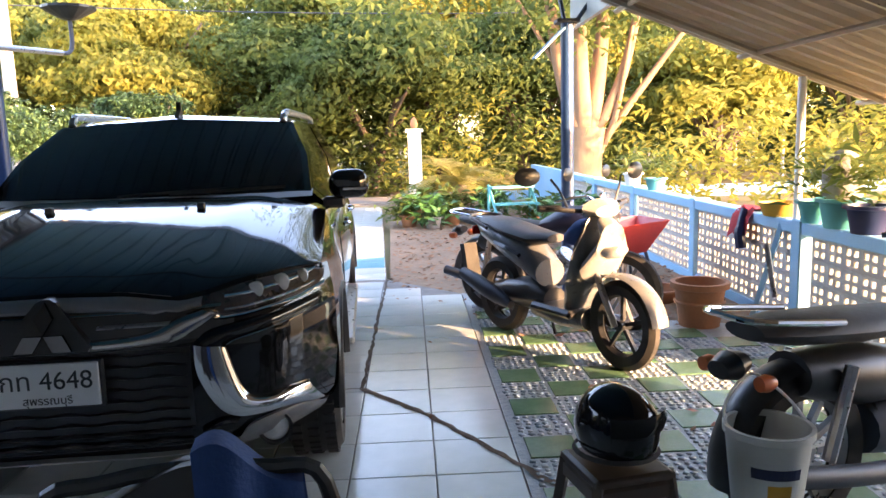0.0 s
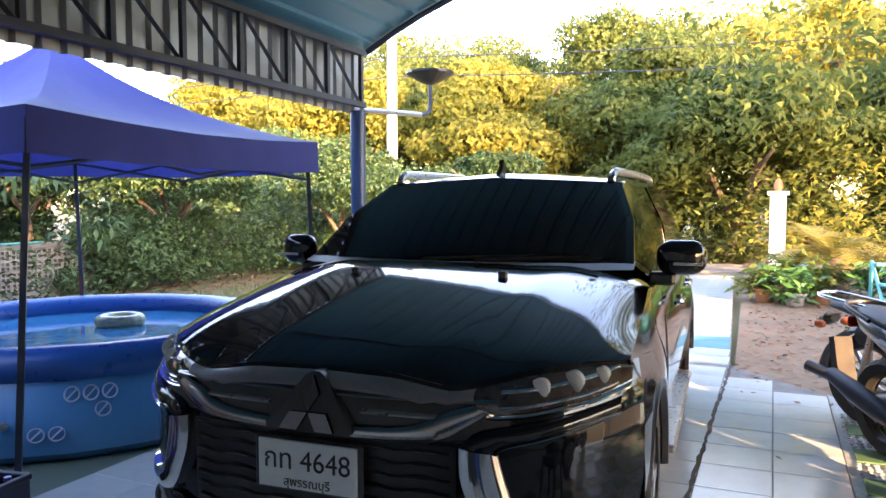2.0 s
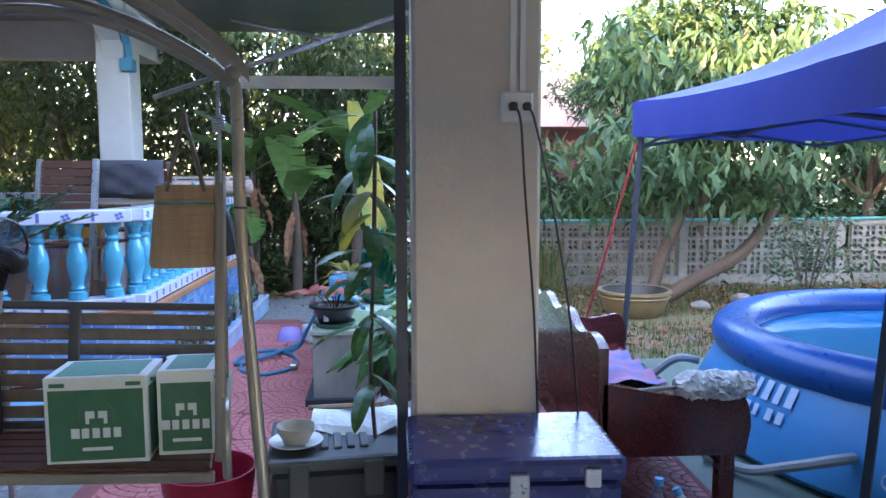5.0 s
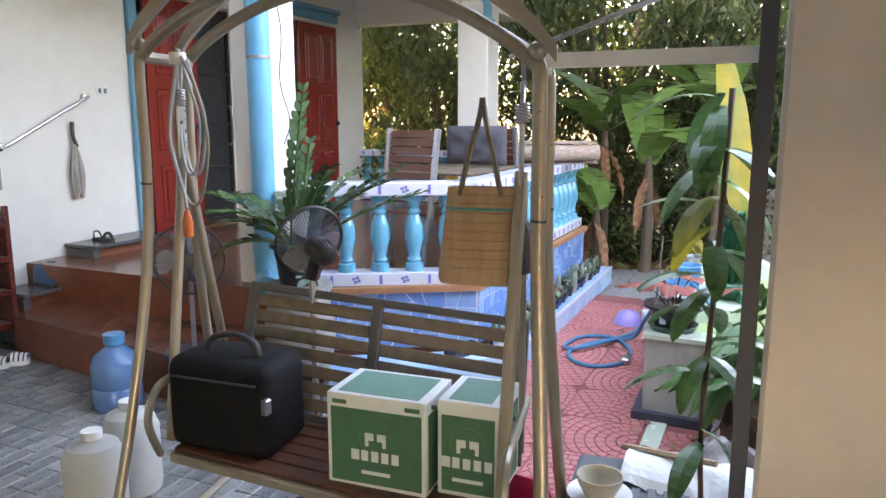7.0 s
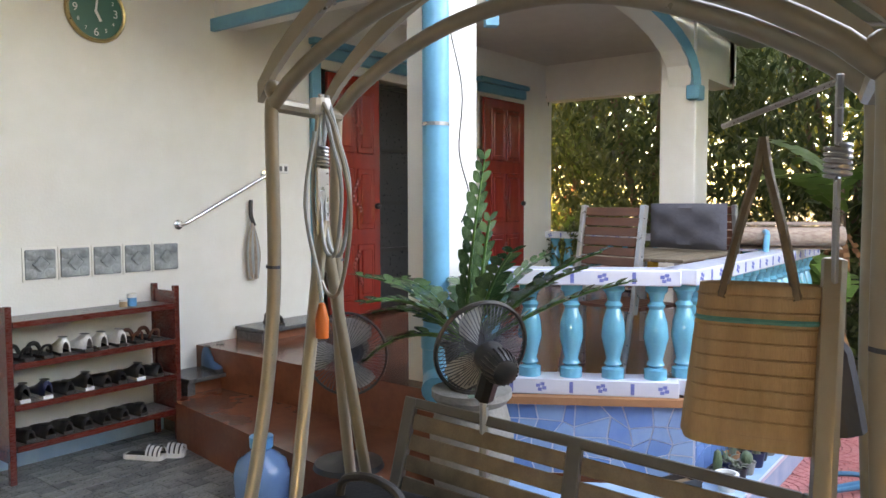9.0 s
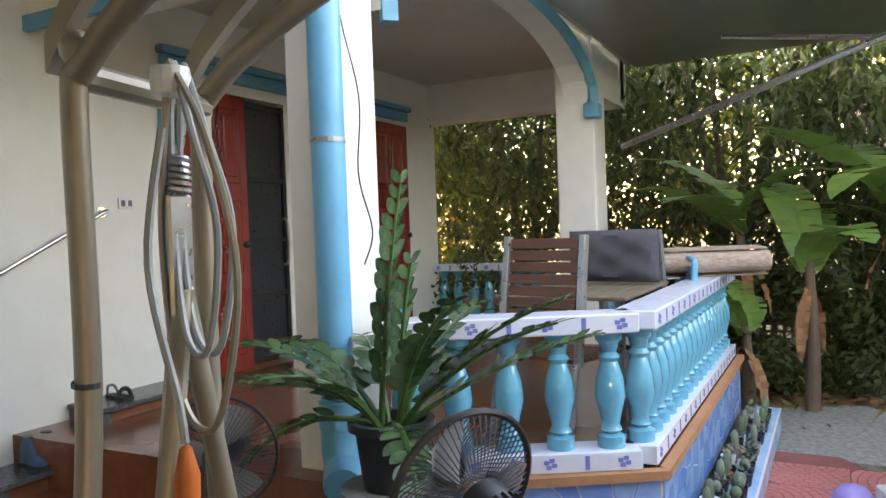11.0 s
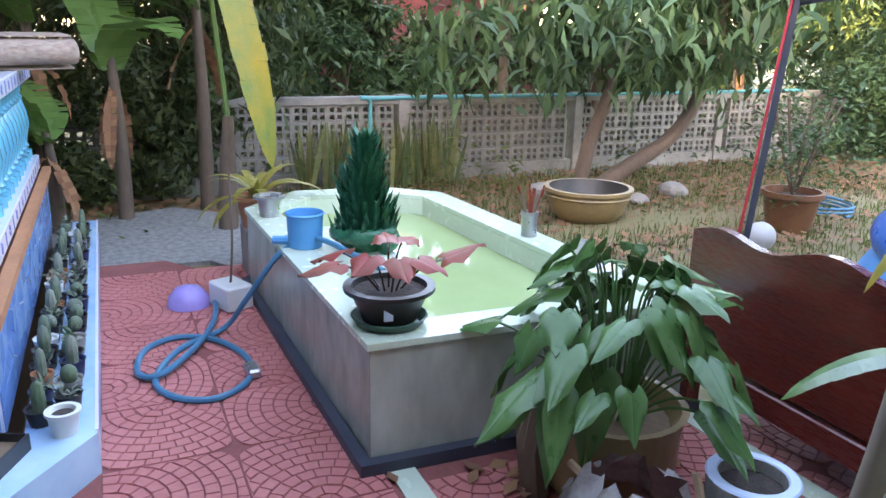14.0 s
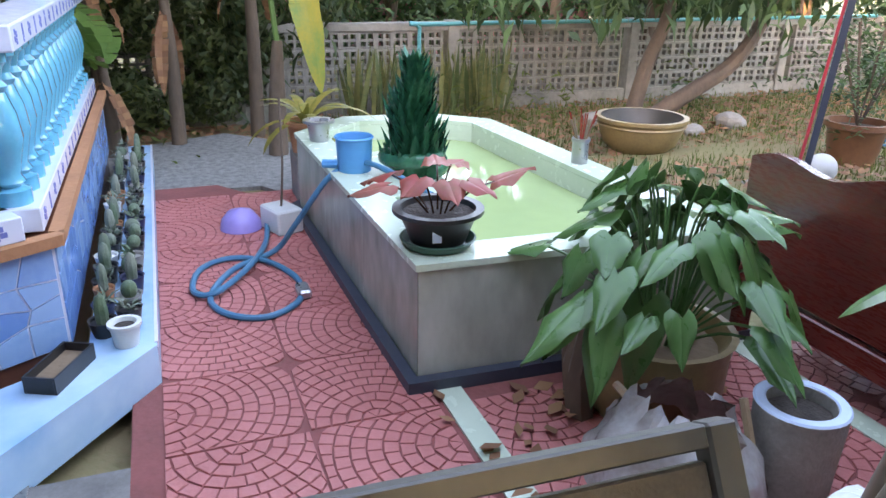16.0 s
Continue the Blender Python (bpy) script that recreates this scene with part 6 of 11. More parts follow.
def cycad(x, y, n=34, L=1.35):
    c = thing("cycad", "cycad with arching yellow-green fronds", "palm", (x, y, -0.1))
    part("trunk", lathe(B(), [(0.20, 0), (0.22, 0.2), (0.19, 0.55), (0.08, 0.7)], 12), M["bark"], c, smooth=True)
    rg = np.random.default_rng(5)
    for i in range(n):
        az, el = i * 2.4, rg.uniform(0.25, 1.25)
        V, F = [], []
        pts = []
        p = Vector((0, 0, 0.62))
        e = el
        for k in range(15):
            d = Vector((math.cos(az) * math.cos(e), math.sin(az) * math.cos(e), math.sin(e)))
            pts.append((p.copy(), d))
            p += d * L / 15
            e -= 0.10
        for p, d in pts[2:]:
            s = d.cross(Vector((0, 0, 1))).normalized()
            u = s.cross(d)
            for sg in (-1, 1):
                for q in (0, 0.045):
                    t0 = p + d * q
                    tip = t0 + (s * sg * 0.9 + d * 0.5 - u * 0.05).normalized() * 0.24
                    b = len(V)
                    V += [t0, t0 + d * 0.028, tip, tip - d * 0.004]
                    F.append((b, b + 1, b + 2, b + 3))
        arr_mesh("frond", V, F, M["leaf_cycad"], c, "feathered frond")


cycad(1.05, 14.3)


def litter(name, boxes, n, size, label, seed):
    rg = np.random.default_rng(seed)
    V, F = [], []
    for x0, x1, y0, y1, z, k in boxes:
        c = np.stack((rg.uniform(x0, x1, k), rg.uniform(y0, y1, k), np.full(k, z) + rg.uniform(0.0, 0.012, k)), 1)
        az = rg.uniform(0, 6.28, k)
        L = size * rg.uniform(0.5, 1.3, k)
        d = np.stack((np.cos(az), np.sin(az), rg.uniform(-0.05, 0.35, k)), 1) * L[:, None]
        s = np.stack((-np.sin(az), np.cos(az), rg.uniform(-0.3, 0.4, k)), 1) * L[:, None] * 0.28
        b = sum(len(v) for v in V)
        V.append(np.stack((c, c + d * 0.5 + s, c + d, c + d * 0.5 - s), 1).reshape(-1, 3))
        F.append(np.arange(k * 4).reshape(k, 4) + b)
    ob = arr_mesh(name, np.concatenate(V), np.concatenate(F), M["litter"], None, label, kind="stuff")
    return tagged(ob, label, "leaves", kind="stuff")


litter("fallen_leaves", [(-0.15, 2.9, 7.6, 15, -0.015, 2600), (1.6, 2.9, 6.0, 8.0, -0.015, 500), (-0.2, 2.0, 3.5, 7.4, 0.003, 40)], 1, 0.075, "brown fallen leaves on the soil", 21)
litter("garden_litter", [(-11, -8.2, 1.5, 10, -0.10, 4500), (-10.8, -8.6, -1.5, 1.6, -0.10, 2200), (-8.0, -6.9, 3.4, 9, -0.04, 900), (-10.5, -6.6, 8, 14, -0.09, 2500), (-5.4, -4.0, 1.3, 1.5, 0.0, 30), (-5.4, -5.0, 1.35, 2.4, 0.0, 40)], 1, 0.085, "dry leaves strewn on the garden soil", 22)


def grass(boxes, seed):
    rg = np.random.default_rng(seed)
    V, F = [], []
    for x0, x1, y0, y1, z, k in boxes:
        c = np.stack((rg.uniform(x0, x1, k), rg.uniform(y0, y1, k), np.full(k, z)), 1)
        az = rg.uniform(0, 6.28, k)
        s = np.stack((-np.sin(az), np.cos(az), np.zeros(k)), 1) * 0.006
        t = np.stack((np.cos(az) * 0.03, np.sin(az) * 0.03, rg.uniform(0.03, 0.1, k)), 1)
        b = sum(len(v) for v in V)
        V.append(np.stack((c - s, c + s, c + t + s * 0.2, c + t - s * 0.2), 1).reshape(-1, 3))
        F.append(np.arange(k * 4).reshape(k, 4) + b)
    ob = arr_mesh("grass", np.concatenate(V), np.concatenate(F), M["leaf_tree"], None, "thin green grass blades", kind="stuff")
    tagged(ob, "thin green grass blades on dry soil", "grass", kind="stuff")


grass([(-11, -8.2, 2.0, 9, -0.13, 9000), (-8.2, -6.7, 2.8, 9, -0.08, 4000), (-9, -3.4, 8.3, 16, -0.08, 8000)], 31)


# bananas
def banana_leaf(bm_v, bm_f, root, az, el, L, W, curve, rg, torn=0.3):
    p = Vector(root)
    e = el
    n = 14
    rows = []
    for k in range(n + 1):
        d = Vector((math.cos(az) * math.cos(e), math.sin(az) * math.cos(e), math.sin(e)))
        s = Vector((-math.sin(az), math.cos(az), 0))
        u = s.cross(d)
        w = W * math.sin(math.pi * min(1, (k / n) * 0.93 + 0.07)) ** 0.6
        rows.append((p.copy(), s, u, w))
        p += d * L / n
        e -= curve / n
    for sg in (-1, 1):
        for k in range(n):
            a, b = rows[k], rows[k + 1]
            dr = rg.uniform(0.0, torn)
            b0 = len(bm_v)
            q = [a[0], b[0], b[0] + b[1] * sg * b[3] - b[2] * (-0.15 + dr) * b[3], a[0] + a[1] * sg * a[3] - a[2] * (-0.15 + dr) * a[3]]
            bm_v += q
            bm_f.append((b0, b0 + 1, b0 + 2, b0 + 3))


def banana(x, y, h, n, seed, L=1.3, label="banana plant with broad green leaves", z0=-0.15, gold=0):
    rg = np.random.default_rng(seed)
    t = thing("banana_plant", label, "banana plant", (x, y, z0))
    bm = B()
    trunk_mesh(bm, [(0, 0, -0.1), (0.03, 0.02, h * 0.5), (0.05, 0, h)], [0.07, 0.055, 0.03])
    part("stem", bm, M["bark"], t, "layered brown stem", True)
    for i in range(n):
        V, F = [], []
        banana_leaf(V, F, (0.05, 0, h * rg.uniform(0.85, 1.0)), rg.uniform(0, 6.28), rg.uniform(0.5, 1.35), L * rg.uniform(0.7, 1.1), 0.19 * rg.uniform(0.8, 1.2), rg.uniform(0.7, 2.0), rg)
        lf = arr_mesh("leaf", V, F, M["leaf_gold"] if i < gold else M["leaf_banana"], t, "yellowing leaf" if i < gold else "")
    for i in range(3):
        V, F = [], []
        banana_leaf(V, F, (0.05, 0, h * 0.8), rg.uniform(0, 6.28), -0.9, 0.7, 0.05, 0.6, rg, 0.8)
        arr_mesh("dead_leaf", V, F, M["litter"], t, "hanging brown dead leaf")


for i, (x, y, h, n, L) in enumerate(((-9.9, 0.6, 1.5, 6, 1.2), (-10.2, 1.3, 2.1, 6, 1.5), (-9.6, 0.1, 0.9, 5, 0.9), (-10.4, 0.0, 1.9, 6, 1.3), (-13.0, -6.2, 2.3, 8, 1.7), (-12.2, -7.6, 1.9, 7, 1.6), (-14.2, -5.0, 2.6, 8, 1.8))):
    banana(x, y, h, n, 400 + i, L)
gl = thing("banana_plant", "banana plant with one long yellowing upright leaf", "banana plant", (-9.3, 1.35, -0.15))
bm = B()
trunk_mesh(bm, [(0, 0, -0.1), (0.0, 0.02, 0.5), (0.0, 0.05, 1.0)], [0.09, 0.07, 0.04])
part("stem", bm, M["bark"], gl, "layered brown stem", True)
V, F = [], []
banana_leaf(V, F, (0.0, 0.0, 2.45), 0.6, -1.15, 1.9, 0.17, 0.3, np.random.default_rng(3), 0.12)
arr_mesh("leaf", V, F, M["leaf_gold"], gl, "large yellow and green leaf")
part("leaf_stalk", tube(B(), smooth_path([(0, 0.05, 0.95), (-0.15, 0.0, 1.8), (-0.1, -0.05, 2.35), (0.0, 0.0, 2.46)]), 0.022, 6), M["leaf_banana"], gl)


M["leaf_snake"] = mat("snake_plant_leaf", (0.06, 0.10, 0.035), (0.17, 0.17, 0.06), 7, 0.45, island=0.6, stretch=(1, 1, 4))


def snake_plants():
    rg = np.random.default_rng(9)
    for k in range(9):
        t = thing("snake_plant", "clump of striped upright snake plant leaves", "snake plant", (-10.75 + rg.uniform(-0.12, 0.12), 2.35 + k * 0.21, -0.15), group="snake plants by the fence")
        V, F = [], []
        for i in range(16):
            a, r = rg.uniform(0, 6.28), rg.uniform(0, 0.13)
            c = Vector((r * math.cos(a), r * math.sin(a), 0))
            tip = c + Vector((rg.uniform(-0.16, 0.16), rg.uniform(-0.16, 0.16), rg.uniform(0.55, 0.85)))
            s = Vector((rg.uniform(-1, 1), rg.uniform(-1, 1), 0)).normalized() * 0.028
            m_ = c.lerp(tip, 0.55)
            b = len(V)
            V += [c - s * 0.6, c + s * 0.6, m_ + s, m_ - s, tip + s * 0.05, tip - s * 0.05]
            F += [(b, b + 1, b + 2, b + 3), (b + 3, b + 2, b + 4, b + 5)]
        arr_mesh("blade_tuft", V, F, M["leaf_snake"], t)


snake_plants()


# ---- two-wheelers in the carport ----
def wheel(parent, x, z, r, w, material_rim, spokes=6, y=0.0, label="spoked wheel"):
    W = part("wheel", lathe(B(), [(r - 0.09, -w * 0.4), (r - 0.03, -w * 0.5), (r, -w * 0.2), (r, w * 0.2), (r - 0.03, w * 0.5), (r - 0.09, w * 0.4)], 32, pose(x, y, z, 90)), M["rubber"], parent, label, True)
    bm = B()
    lathe(bm, [(r - 0.085, -w * 0.3), (r - 0.105, 0), (r - 0.085, w * 0.3)], 32, pose(x, y, z, 90))
    for k in range(spokes):
        box(bm, -0.012, 0.012, 0.02, r - 0.095, -0.012, 0.012, pose(x, y, z, 90) @ pose(0, 0, 0, 0, 0, 360 / spokes * k))
    lathe(bm, [(0.0, -w * 0.5), (0.035, -w * 0.5), (0.035, w * 0.5), (0.0, w * 0.5)], 14, pose(x, y, z, 90))
    part("rim", bm, material_rim, W, "metal rim with spokes", True)
    return W


def shell(bm, secs, m=None):
    """A closed skin over sections (x, z, half height, half width)."""
    rows = []
    for x, z, h, w in secs:
        rows.append([Vector((x, w * math.cos(q), z + h * math.sin(q))) for q in np.linspace(0, 2 * math.pi, 14, endpoint=False)])
    if m:
        rows = [[m @ p for p in r] for r in rows]
    vv = grid_faces(bm, rows, close_u=True)
    bm.faces.new(vv[0])
    bm.faces.new(vv[-1])
    return bm


M["pearl"] = mat("pearl_grey_paint", (0.27, 0.27, 0.26), (0.22, 0.22, 0.215), 4, 0.25, coat=0.5)


def scooter():
    """Local x runs from the rear wheel (0) to the front wheel (1.28)."""
    ang = math.degrees(math.atan2(4.96 - 6.04, 1.37 - 0.78))
    s = thing("motor_scooter", "silver and black motor scooter on its stand", "scooter", (0.78, 6.04, 0.0), ang)
    wheel(s, 0.0, 0.285, 0.285, 0.11, M["black"], 5)
    wheel(s, 1.26, 0.285, 0.285, 0.09, M["black"], 5)
    G, K = M["grey_paint"], M["black"]
    part("tail_fairing", shell(B(), [(-0.28, 0.80, 0.03, 0.05), (-0.15, 0.76, 0.07, 0.11), (0.1, 0.70, 0.11, 0.14), (0.38, 0.62, 0.13, 0.15), (0.55, 0.52, 0.10, 0.13)]), G, s, "silver tail fairing", True)
    part("seat", shell(B(), [(-0.22, 0.83, 0.03, 0.08), (-0.05, 0.83, 0.05, 0.13), (0.2, 0.79, 0.06, 0.15), (0.45, 0.76, 0.055, 0.14), (0.62, 0.77, 0.03, 0.08)]), M["seat"], s, "black vinyl seat", True)
    part("grab_rail", tube(B(), smooth_path([(0.0, 0.15, 0.80), (-0.25, 0.13, 0.86), (-0.33, 0.0, 0.87), (-0.25, -0.13, 0.86), (0.0, -0.15, 0.80)]), 0.014, 8), K, s)
    part("engine_block", shell(B(), [(-0.05, 0.30, 0.08, 0.08), (0.15, 0.33, 0.11, 0.12), (0.42, 0.36, 0.12, 0.12), (0.6, 0.34, 0.08, 0.1)]), K, s, "black engine casing", True)
    part("exhaust", shell(B(), [(-0.30, 0.42, 0.045, 0.05), (-0.1, 0.37, 0.065, 0.06), (0.15, 0.31, 0.06, 0.055), (0.32, 0.27, 0.03, 0.03)], pose(0, -0.17, 0)), M["steel_dark"], s, "dark exhaust silencer", True)
    part("floor_board", box(B(), 0.5, 0.92, -0.15, 0.15, 0.27, 0.33, bevel=0.02), K, s, "black footboard")
    part("under_cover", shell(B(), [(0.45, 0.26, 0.07, 0.1), (0.75, 0.24, 0.06, 0.12), (0.98, 0.27, 0.08, 0.1)]), G, s, "grey lower cover", True)
    part("leg_shield", shell(B(), [(0.84, 0.35, 0.10, 0.12), (0.93, 0.52, 0.14, 0.19), (1.01, 0.72, 0.14, 0.20), (1.05, 0.86, 0.09, 0.14), (1.04, 0.95, 0.05, 0.08)]), G, s, "silver leg shield", True)
    part("front_panel", shell(B(), [(1.05, 0.62, 0.10, 0.17), (1.16, 0.76, 0.11, 0.13), (1.17, 0.84, 0.08, 0.10), (1.10, 0.92, 0.05, 0.07)]), M["pearl"], s, "pale front panel", True)
    part("headlamp", shell(B(), [(1.14, 0.74, 0.05, 0.10), (1.22, 0.75, 0.045, 0.08), (1.25, 0.76, 0.02, 0.05)]), M["lens"], s, "clear headlamp", True)
    part("handlebar_cover", shell(B(), [(0.98, 0.98, 0.05, 0.10), (1.06, 1.01, 0.06, 0.16), (1.12, 0.99, 0.04, 0.10)]), M["pearl"], s, "pale handlebar cover", True)
    part("handlebar", tube(B(), smooth_path([(0.93, -0.34, 1.02), (1.0, -0.18, 1.0), (1.03, 0, 0.99), (1.0, 0.18, 1.0), (0.93, 0.34, 1.02)]), 0.016, 8), K, s)
    for sg in (-1, 1):
        part("grip", tube(B(), [(0.90, sg * 0.38, 1.02), (0.96, sg * 0.25, 1.015)], 0.021, 8), M["rubber"], s)
        m_ = part("mirror", shell(B(), [(0.90, 1.22, 0.055, 0.03), (0.915, 1.22, 0.06, 0.09), (0.93, 1.22, 0.04, 0.06)], pose(0, sg * 0.30, 0, 0, 0, sg * 10)), K, s, "black mirror", True)
        part("mirror_stalk", tube(B(), smooth_path([(0.97, sg * 0.2, 1.02), (0.96, sg * 0.25, 1.12), (0.93, sg * 0.30, 1.2)]), 0.008, 6), K, m_)
        part("fork_leg", tube(B(), [(1.08, sg * 0.07, 0.62), (1.26, sg * 0.07, 0.285)], 0.022, 8), M["satin"], s)
    part("front_mudguard", lathe(B(), [(0.31, -0.07), (0.325, -0.04), (0.33, 0), (0.325, 0.04), (0.31, 0.07)], 14, pose(1.26, 0, 0.285, 90), a0=0.15, a1=2.5), G, s, "silver front mudguard", True)
    part("rear_mudguard", box(B(), -0.36, -0.30, -0.06, 0.06, 0.32, 0.72, pose(0, 0, 0, 0, -14)), M["rubber"], s)
    part("tail_lamp", box(B(), -0.30, -0.27, -0.09, 0.09, 0.72, 0.79, bevel=0.01), mat("red_lens", (0.35, 0.01, 0.01), None, 5, 0.1), s, "red tail lamp")
    part("stand", tube(B(), smooth_path([(0.4, 0.1, 0.25), (0.38, 0.16, 0.1), (0.36, 0.2, 0.01)]), 0.012, 6), K, s)
    part("blue_cover", shell(B(), [(0.80, 0.80, 0.06, 0.09), (0.9, 0.84, 0.09, 0.13), (0.98, 0.88, 0.06, 0.1)]), M["denim"], s, "blue cloth over the leg shield", True)
    for a, b in (((0.1, 0.70), (0.4, 0.64)), ((0.94, 0.6), (1.02, 0.78))):
        for sg in (-1, 1):
            part("black_stripe", tube(B(), [(a[0], sg * 0.155, a[1]), ((a[0] + b[0]) / 2, sg * 0.165, (a[1] + b[1]) / 2 + 0.01), (b[0], sg * 0.155, b[1])], 0.018, 4), K, s)


scooter()


def commuter_bike(name, loc, ang, label, tank, front=True):
    """A light motorcycle; local x runs from the rear wheel to the front wheel."""
    s = thing(name, label, "motorcycle", loc, ang)
    K = M["black"]
    wheel(s, 0.0, 0.31, 0.31, 0.10, M["satin"], 12)
    part("rear_mudguard", lathe(B(), [(0.34, -0.075), (0.36, -0.04), (0.365, 0), (0.36, 0.04), (0.34, 0.075)], 16, pose(0, 0, 0.31, 90), a0=0.4, a1=3.3), K, s, "black rear mudguard", True)
    part("seat", shell(B(), [(-0.26, 0.80, 0.03, 0.09), (-0.1, 0.79, 0.055, 0.13), (0.2, 0.77, 0.06, 0.14), (0.5, 0.76, 0.05, 0.12), (0.62, 0.77, 0.03, 0.08)]), M["seat"], s, "black ribbed seat", True)
    part("side_panel", shell(B(), [(-0.05, 0.62, 0.08, 0.10), (0.25, 0.58, 0.12, 0.13), (0.5, 0.55, 0.1, 0.11)]), K, s, "black side panel", True)
    part("engine", shell(B(), [(0.3, 0.36, 0.10, 0.10), (0.5, 0.38, 0.15, 0.13), (0.72, 0.42, 0.12, 0.1)]), M["steel_dark"], s, "bare engine", True)
    for k in range(7):
        part("cooling_fin", lathe(B(), [(0.0, 0), (0.085, 0), (0.085, 0.008), (0.0, 0.008)], 14, pose(0.66 + k * 0.018, 0, 0.44 + k * 0.018, 0, 45)), M["satin"], s)
    part("exhaust", tube(B(), smooth_path([(0.75, -0.12, 0.4), (0.6, -0.15, 0.26), (0.2, -0.17, 0.27), (-0.35, -0.17, 0.36)]), [0.018] * 7 + [0.04] * 12, 10), M["steel_dark"], s, "dark exhaust pipe", True)
    for sg in (-1, 1):
        part("shock_absorber", tube(B(), [(0.02, sg * 0.12, 0.33), (0.10, sg * 0.13, 0.66)], 0.024, 8), M["satin"], s, "coil shock absorber")
        part("indicator", shell(B(), [(-0.32, 0.66, 0.025, 0.025), (-0.29, 0.66, 0.03, 0.03), (-0.26, 0.66, 0.02, 0.02)], pose(0, sg * 0.13, 0)), M["orange"], s, "orange indicator", True)
    part("tail_lamp", shell(B(), [(-0.37, 0.68, 0.03, 0.05), (-0.32, 0.69, 0.05, 0.07), (-0.27, 0.70, 0.03, 0.05)]), K, s, "", True)
    part("rack", tube(B(), smooth_path([(0.05, 0.13, 0.82), (-0.3, 0.12, 0.86), (-0.36, 0, 0.87), (-0.3, -0.12, 0.86), (0.05, -0.13, 0.82)]), 0.012, 8), M["chrome"], s)
    if front:
        wheel(s, 1.24, 0.31, 0.31, 0.085, M["satin"], 12)
        part("tank", shell(B(), [(0.55, 0.78, 0.05, 0.09), (0.75, 0.83, 0.11, 0.15), (0.95, 0.84, 0.11, 0.15), (1.08, 0.82, 0.05, 0.08)]), tank, s, "fuel tank", True)
        for sg in (-1, 1):
            part("fork_leg", tube(B(), [(1.02, sg * 0.08, 0.85), (1.24, sg * 0.08, 0.31)], 0.02, 8), M["chrome"], s)
            part("mirror", shell(B(), [(0.92, 1.20, 0.045, 0.03), (0.94, 1.20, 0.05, 0.07), (0.95, 1.20, 0.03, 0.05)], pose(0, sg * 0.3, 0)), K, s, "", True)
        part("handlebar", tube(B(), smooth_path([(0.86, -0.36, 1.0), (1.0, -0.15, 1.03), (1.02, 0, 0.96), (1.0, 0.15, 1.03), (0.86, 0.36, 1.0)]), 0.013, 8), M["chrome"], s)
        part("headlamp", lathe(B(), [(0.0, 0.06), (0.07, 0.05), (0.085, 0.0), (0.06, -0.08), (0.0, -0.1)], 16, pose(1.14, 0, 0.9, 0, 90)), M["chrome"], s, "round headlamp", True)
    return s


commuter_bike("motorcycle", (0.75, 6.75, -0.02), -42, "dark motorcycle parked behind the scooter", M["navy"])
mb = commuter_bike("motorcycle", (1.44, 2.95, 0.0), 20, "old red motorcycle with chrome parts", mat("red_tank_paint", (0.50, 0.05, 0.02), (0.4, 0.03, 0.02), 4, 0.25, coat=0.6))
part("lever", tube(B(), [(0.02, 0.14, 0.86), (-0.02, 0.15, 1.06)], 0.010, 6), M["satin"], mb)


def bucket_thing():
    b = thing("plastic_bucket", "translucent white bucket hanging by its handle", "bucket", (1.22, 2.72, 0.25))
    b.scale = (0.86, 0.86, 0.92)
    part("shell", lathe(B(), [(0.0, 0.0), (0.125, 0.0), (0.155, 0.27), (0.165, 0.275), (0.165, 0.30), (0.148, 0.30), (0.12, 0.02)], 28), M["milk"], b, smooth=True)
    part("label_band", lathe(B(), [(0.1345, 0.06), (0.1515, 0.20)], 16, a0=-2.6, a1=-0.9), M["carton"], b, "printed paper label")
    part("print", lathe(B(), [(0.137, 0.07), (0.1445, 0.13)], 8, a0=-2.0, a1=-1.4), M["yellow"], b)
    part("print", lathe(B(), [(0.1475, 0.15), (0.1525, 0.19)], 8, a0=-2.4, a1=-1.2), M["navy"], b)
    part("handle", tube(B(), smooth_path([(0.165, 0, 0.28), (0.12, 0.1, 0.36), (0, 0.15, 0.44), (-0.12, 0.1, 0.36), (-0.165, 0, 0.28)]), 0.006, 6), M["white_paint"], b)


bucket_thing()


def helmet_stool():
    s = thing("plastic_stool", "dark brown plastic stool", "stool", (0.72, 2.72, 0.0), 12)
    K = mat("brown_plastic", (0.05, 0.03, 0.02), (0.07, 0.045, 0.03), 6, 0.45)
    part("seat", box(B(), -0.14, 0.14, -0.14, 0.14, 0.40, 0.43, bevel=0.02, seg=2), K, s)
    for x in (-1, 1):
        for y in (-1, 1):
            part("leg", tube(B(), [(x * 0.17, y * 0.17, 0), (x * 0.12, y * 0.12, 0.41)], 0.022, 4), K, s)
    part("apron", box(B(), -0.135, 0.135, -0.135, 0.135, 0.34, 0.40, bevel=0.01), K, s)
    h = thing("helmet", "glossy black crash helmet", "helmet", (0.72, 2.72, 0.43), -60)
    bm = B()
    rows = []
    for q in np.linspace(-0.55, math.pi / 2, 12):
        rows.append([(0.135 * math.cos(q) * math.cos(a) * 1.12, 0.12 * math.cos(q) * math.sin(a), 0.115 + 0.14 * math.sin(q)) for a in np.linspace(0, 2 * math.pi, 24, endpoint=False)])
    grid_faces(bm, rows, close_u=True)
    part("shell", bm, M["carpaint"], h, smooth=True)
    part("trim", lathe(B(), [(0.130, 0.035), (0.14, 0.04), (0.13, 0.052)], 24), M["rubber"], h)
    part("visor_peak", lathe(B(), [(0.150, 0.13), (0.158, 0.16), (0.150, 0.19)], 12, a0=-0.9, a1=0.9), M["carglass"], h, "dark visor", True)


helmet_stool()


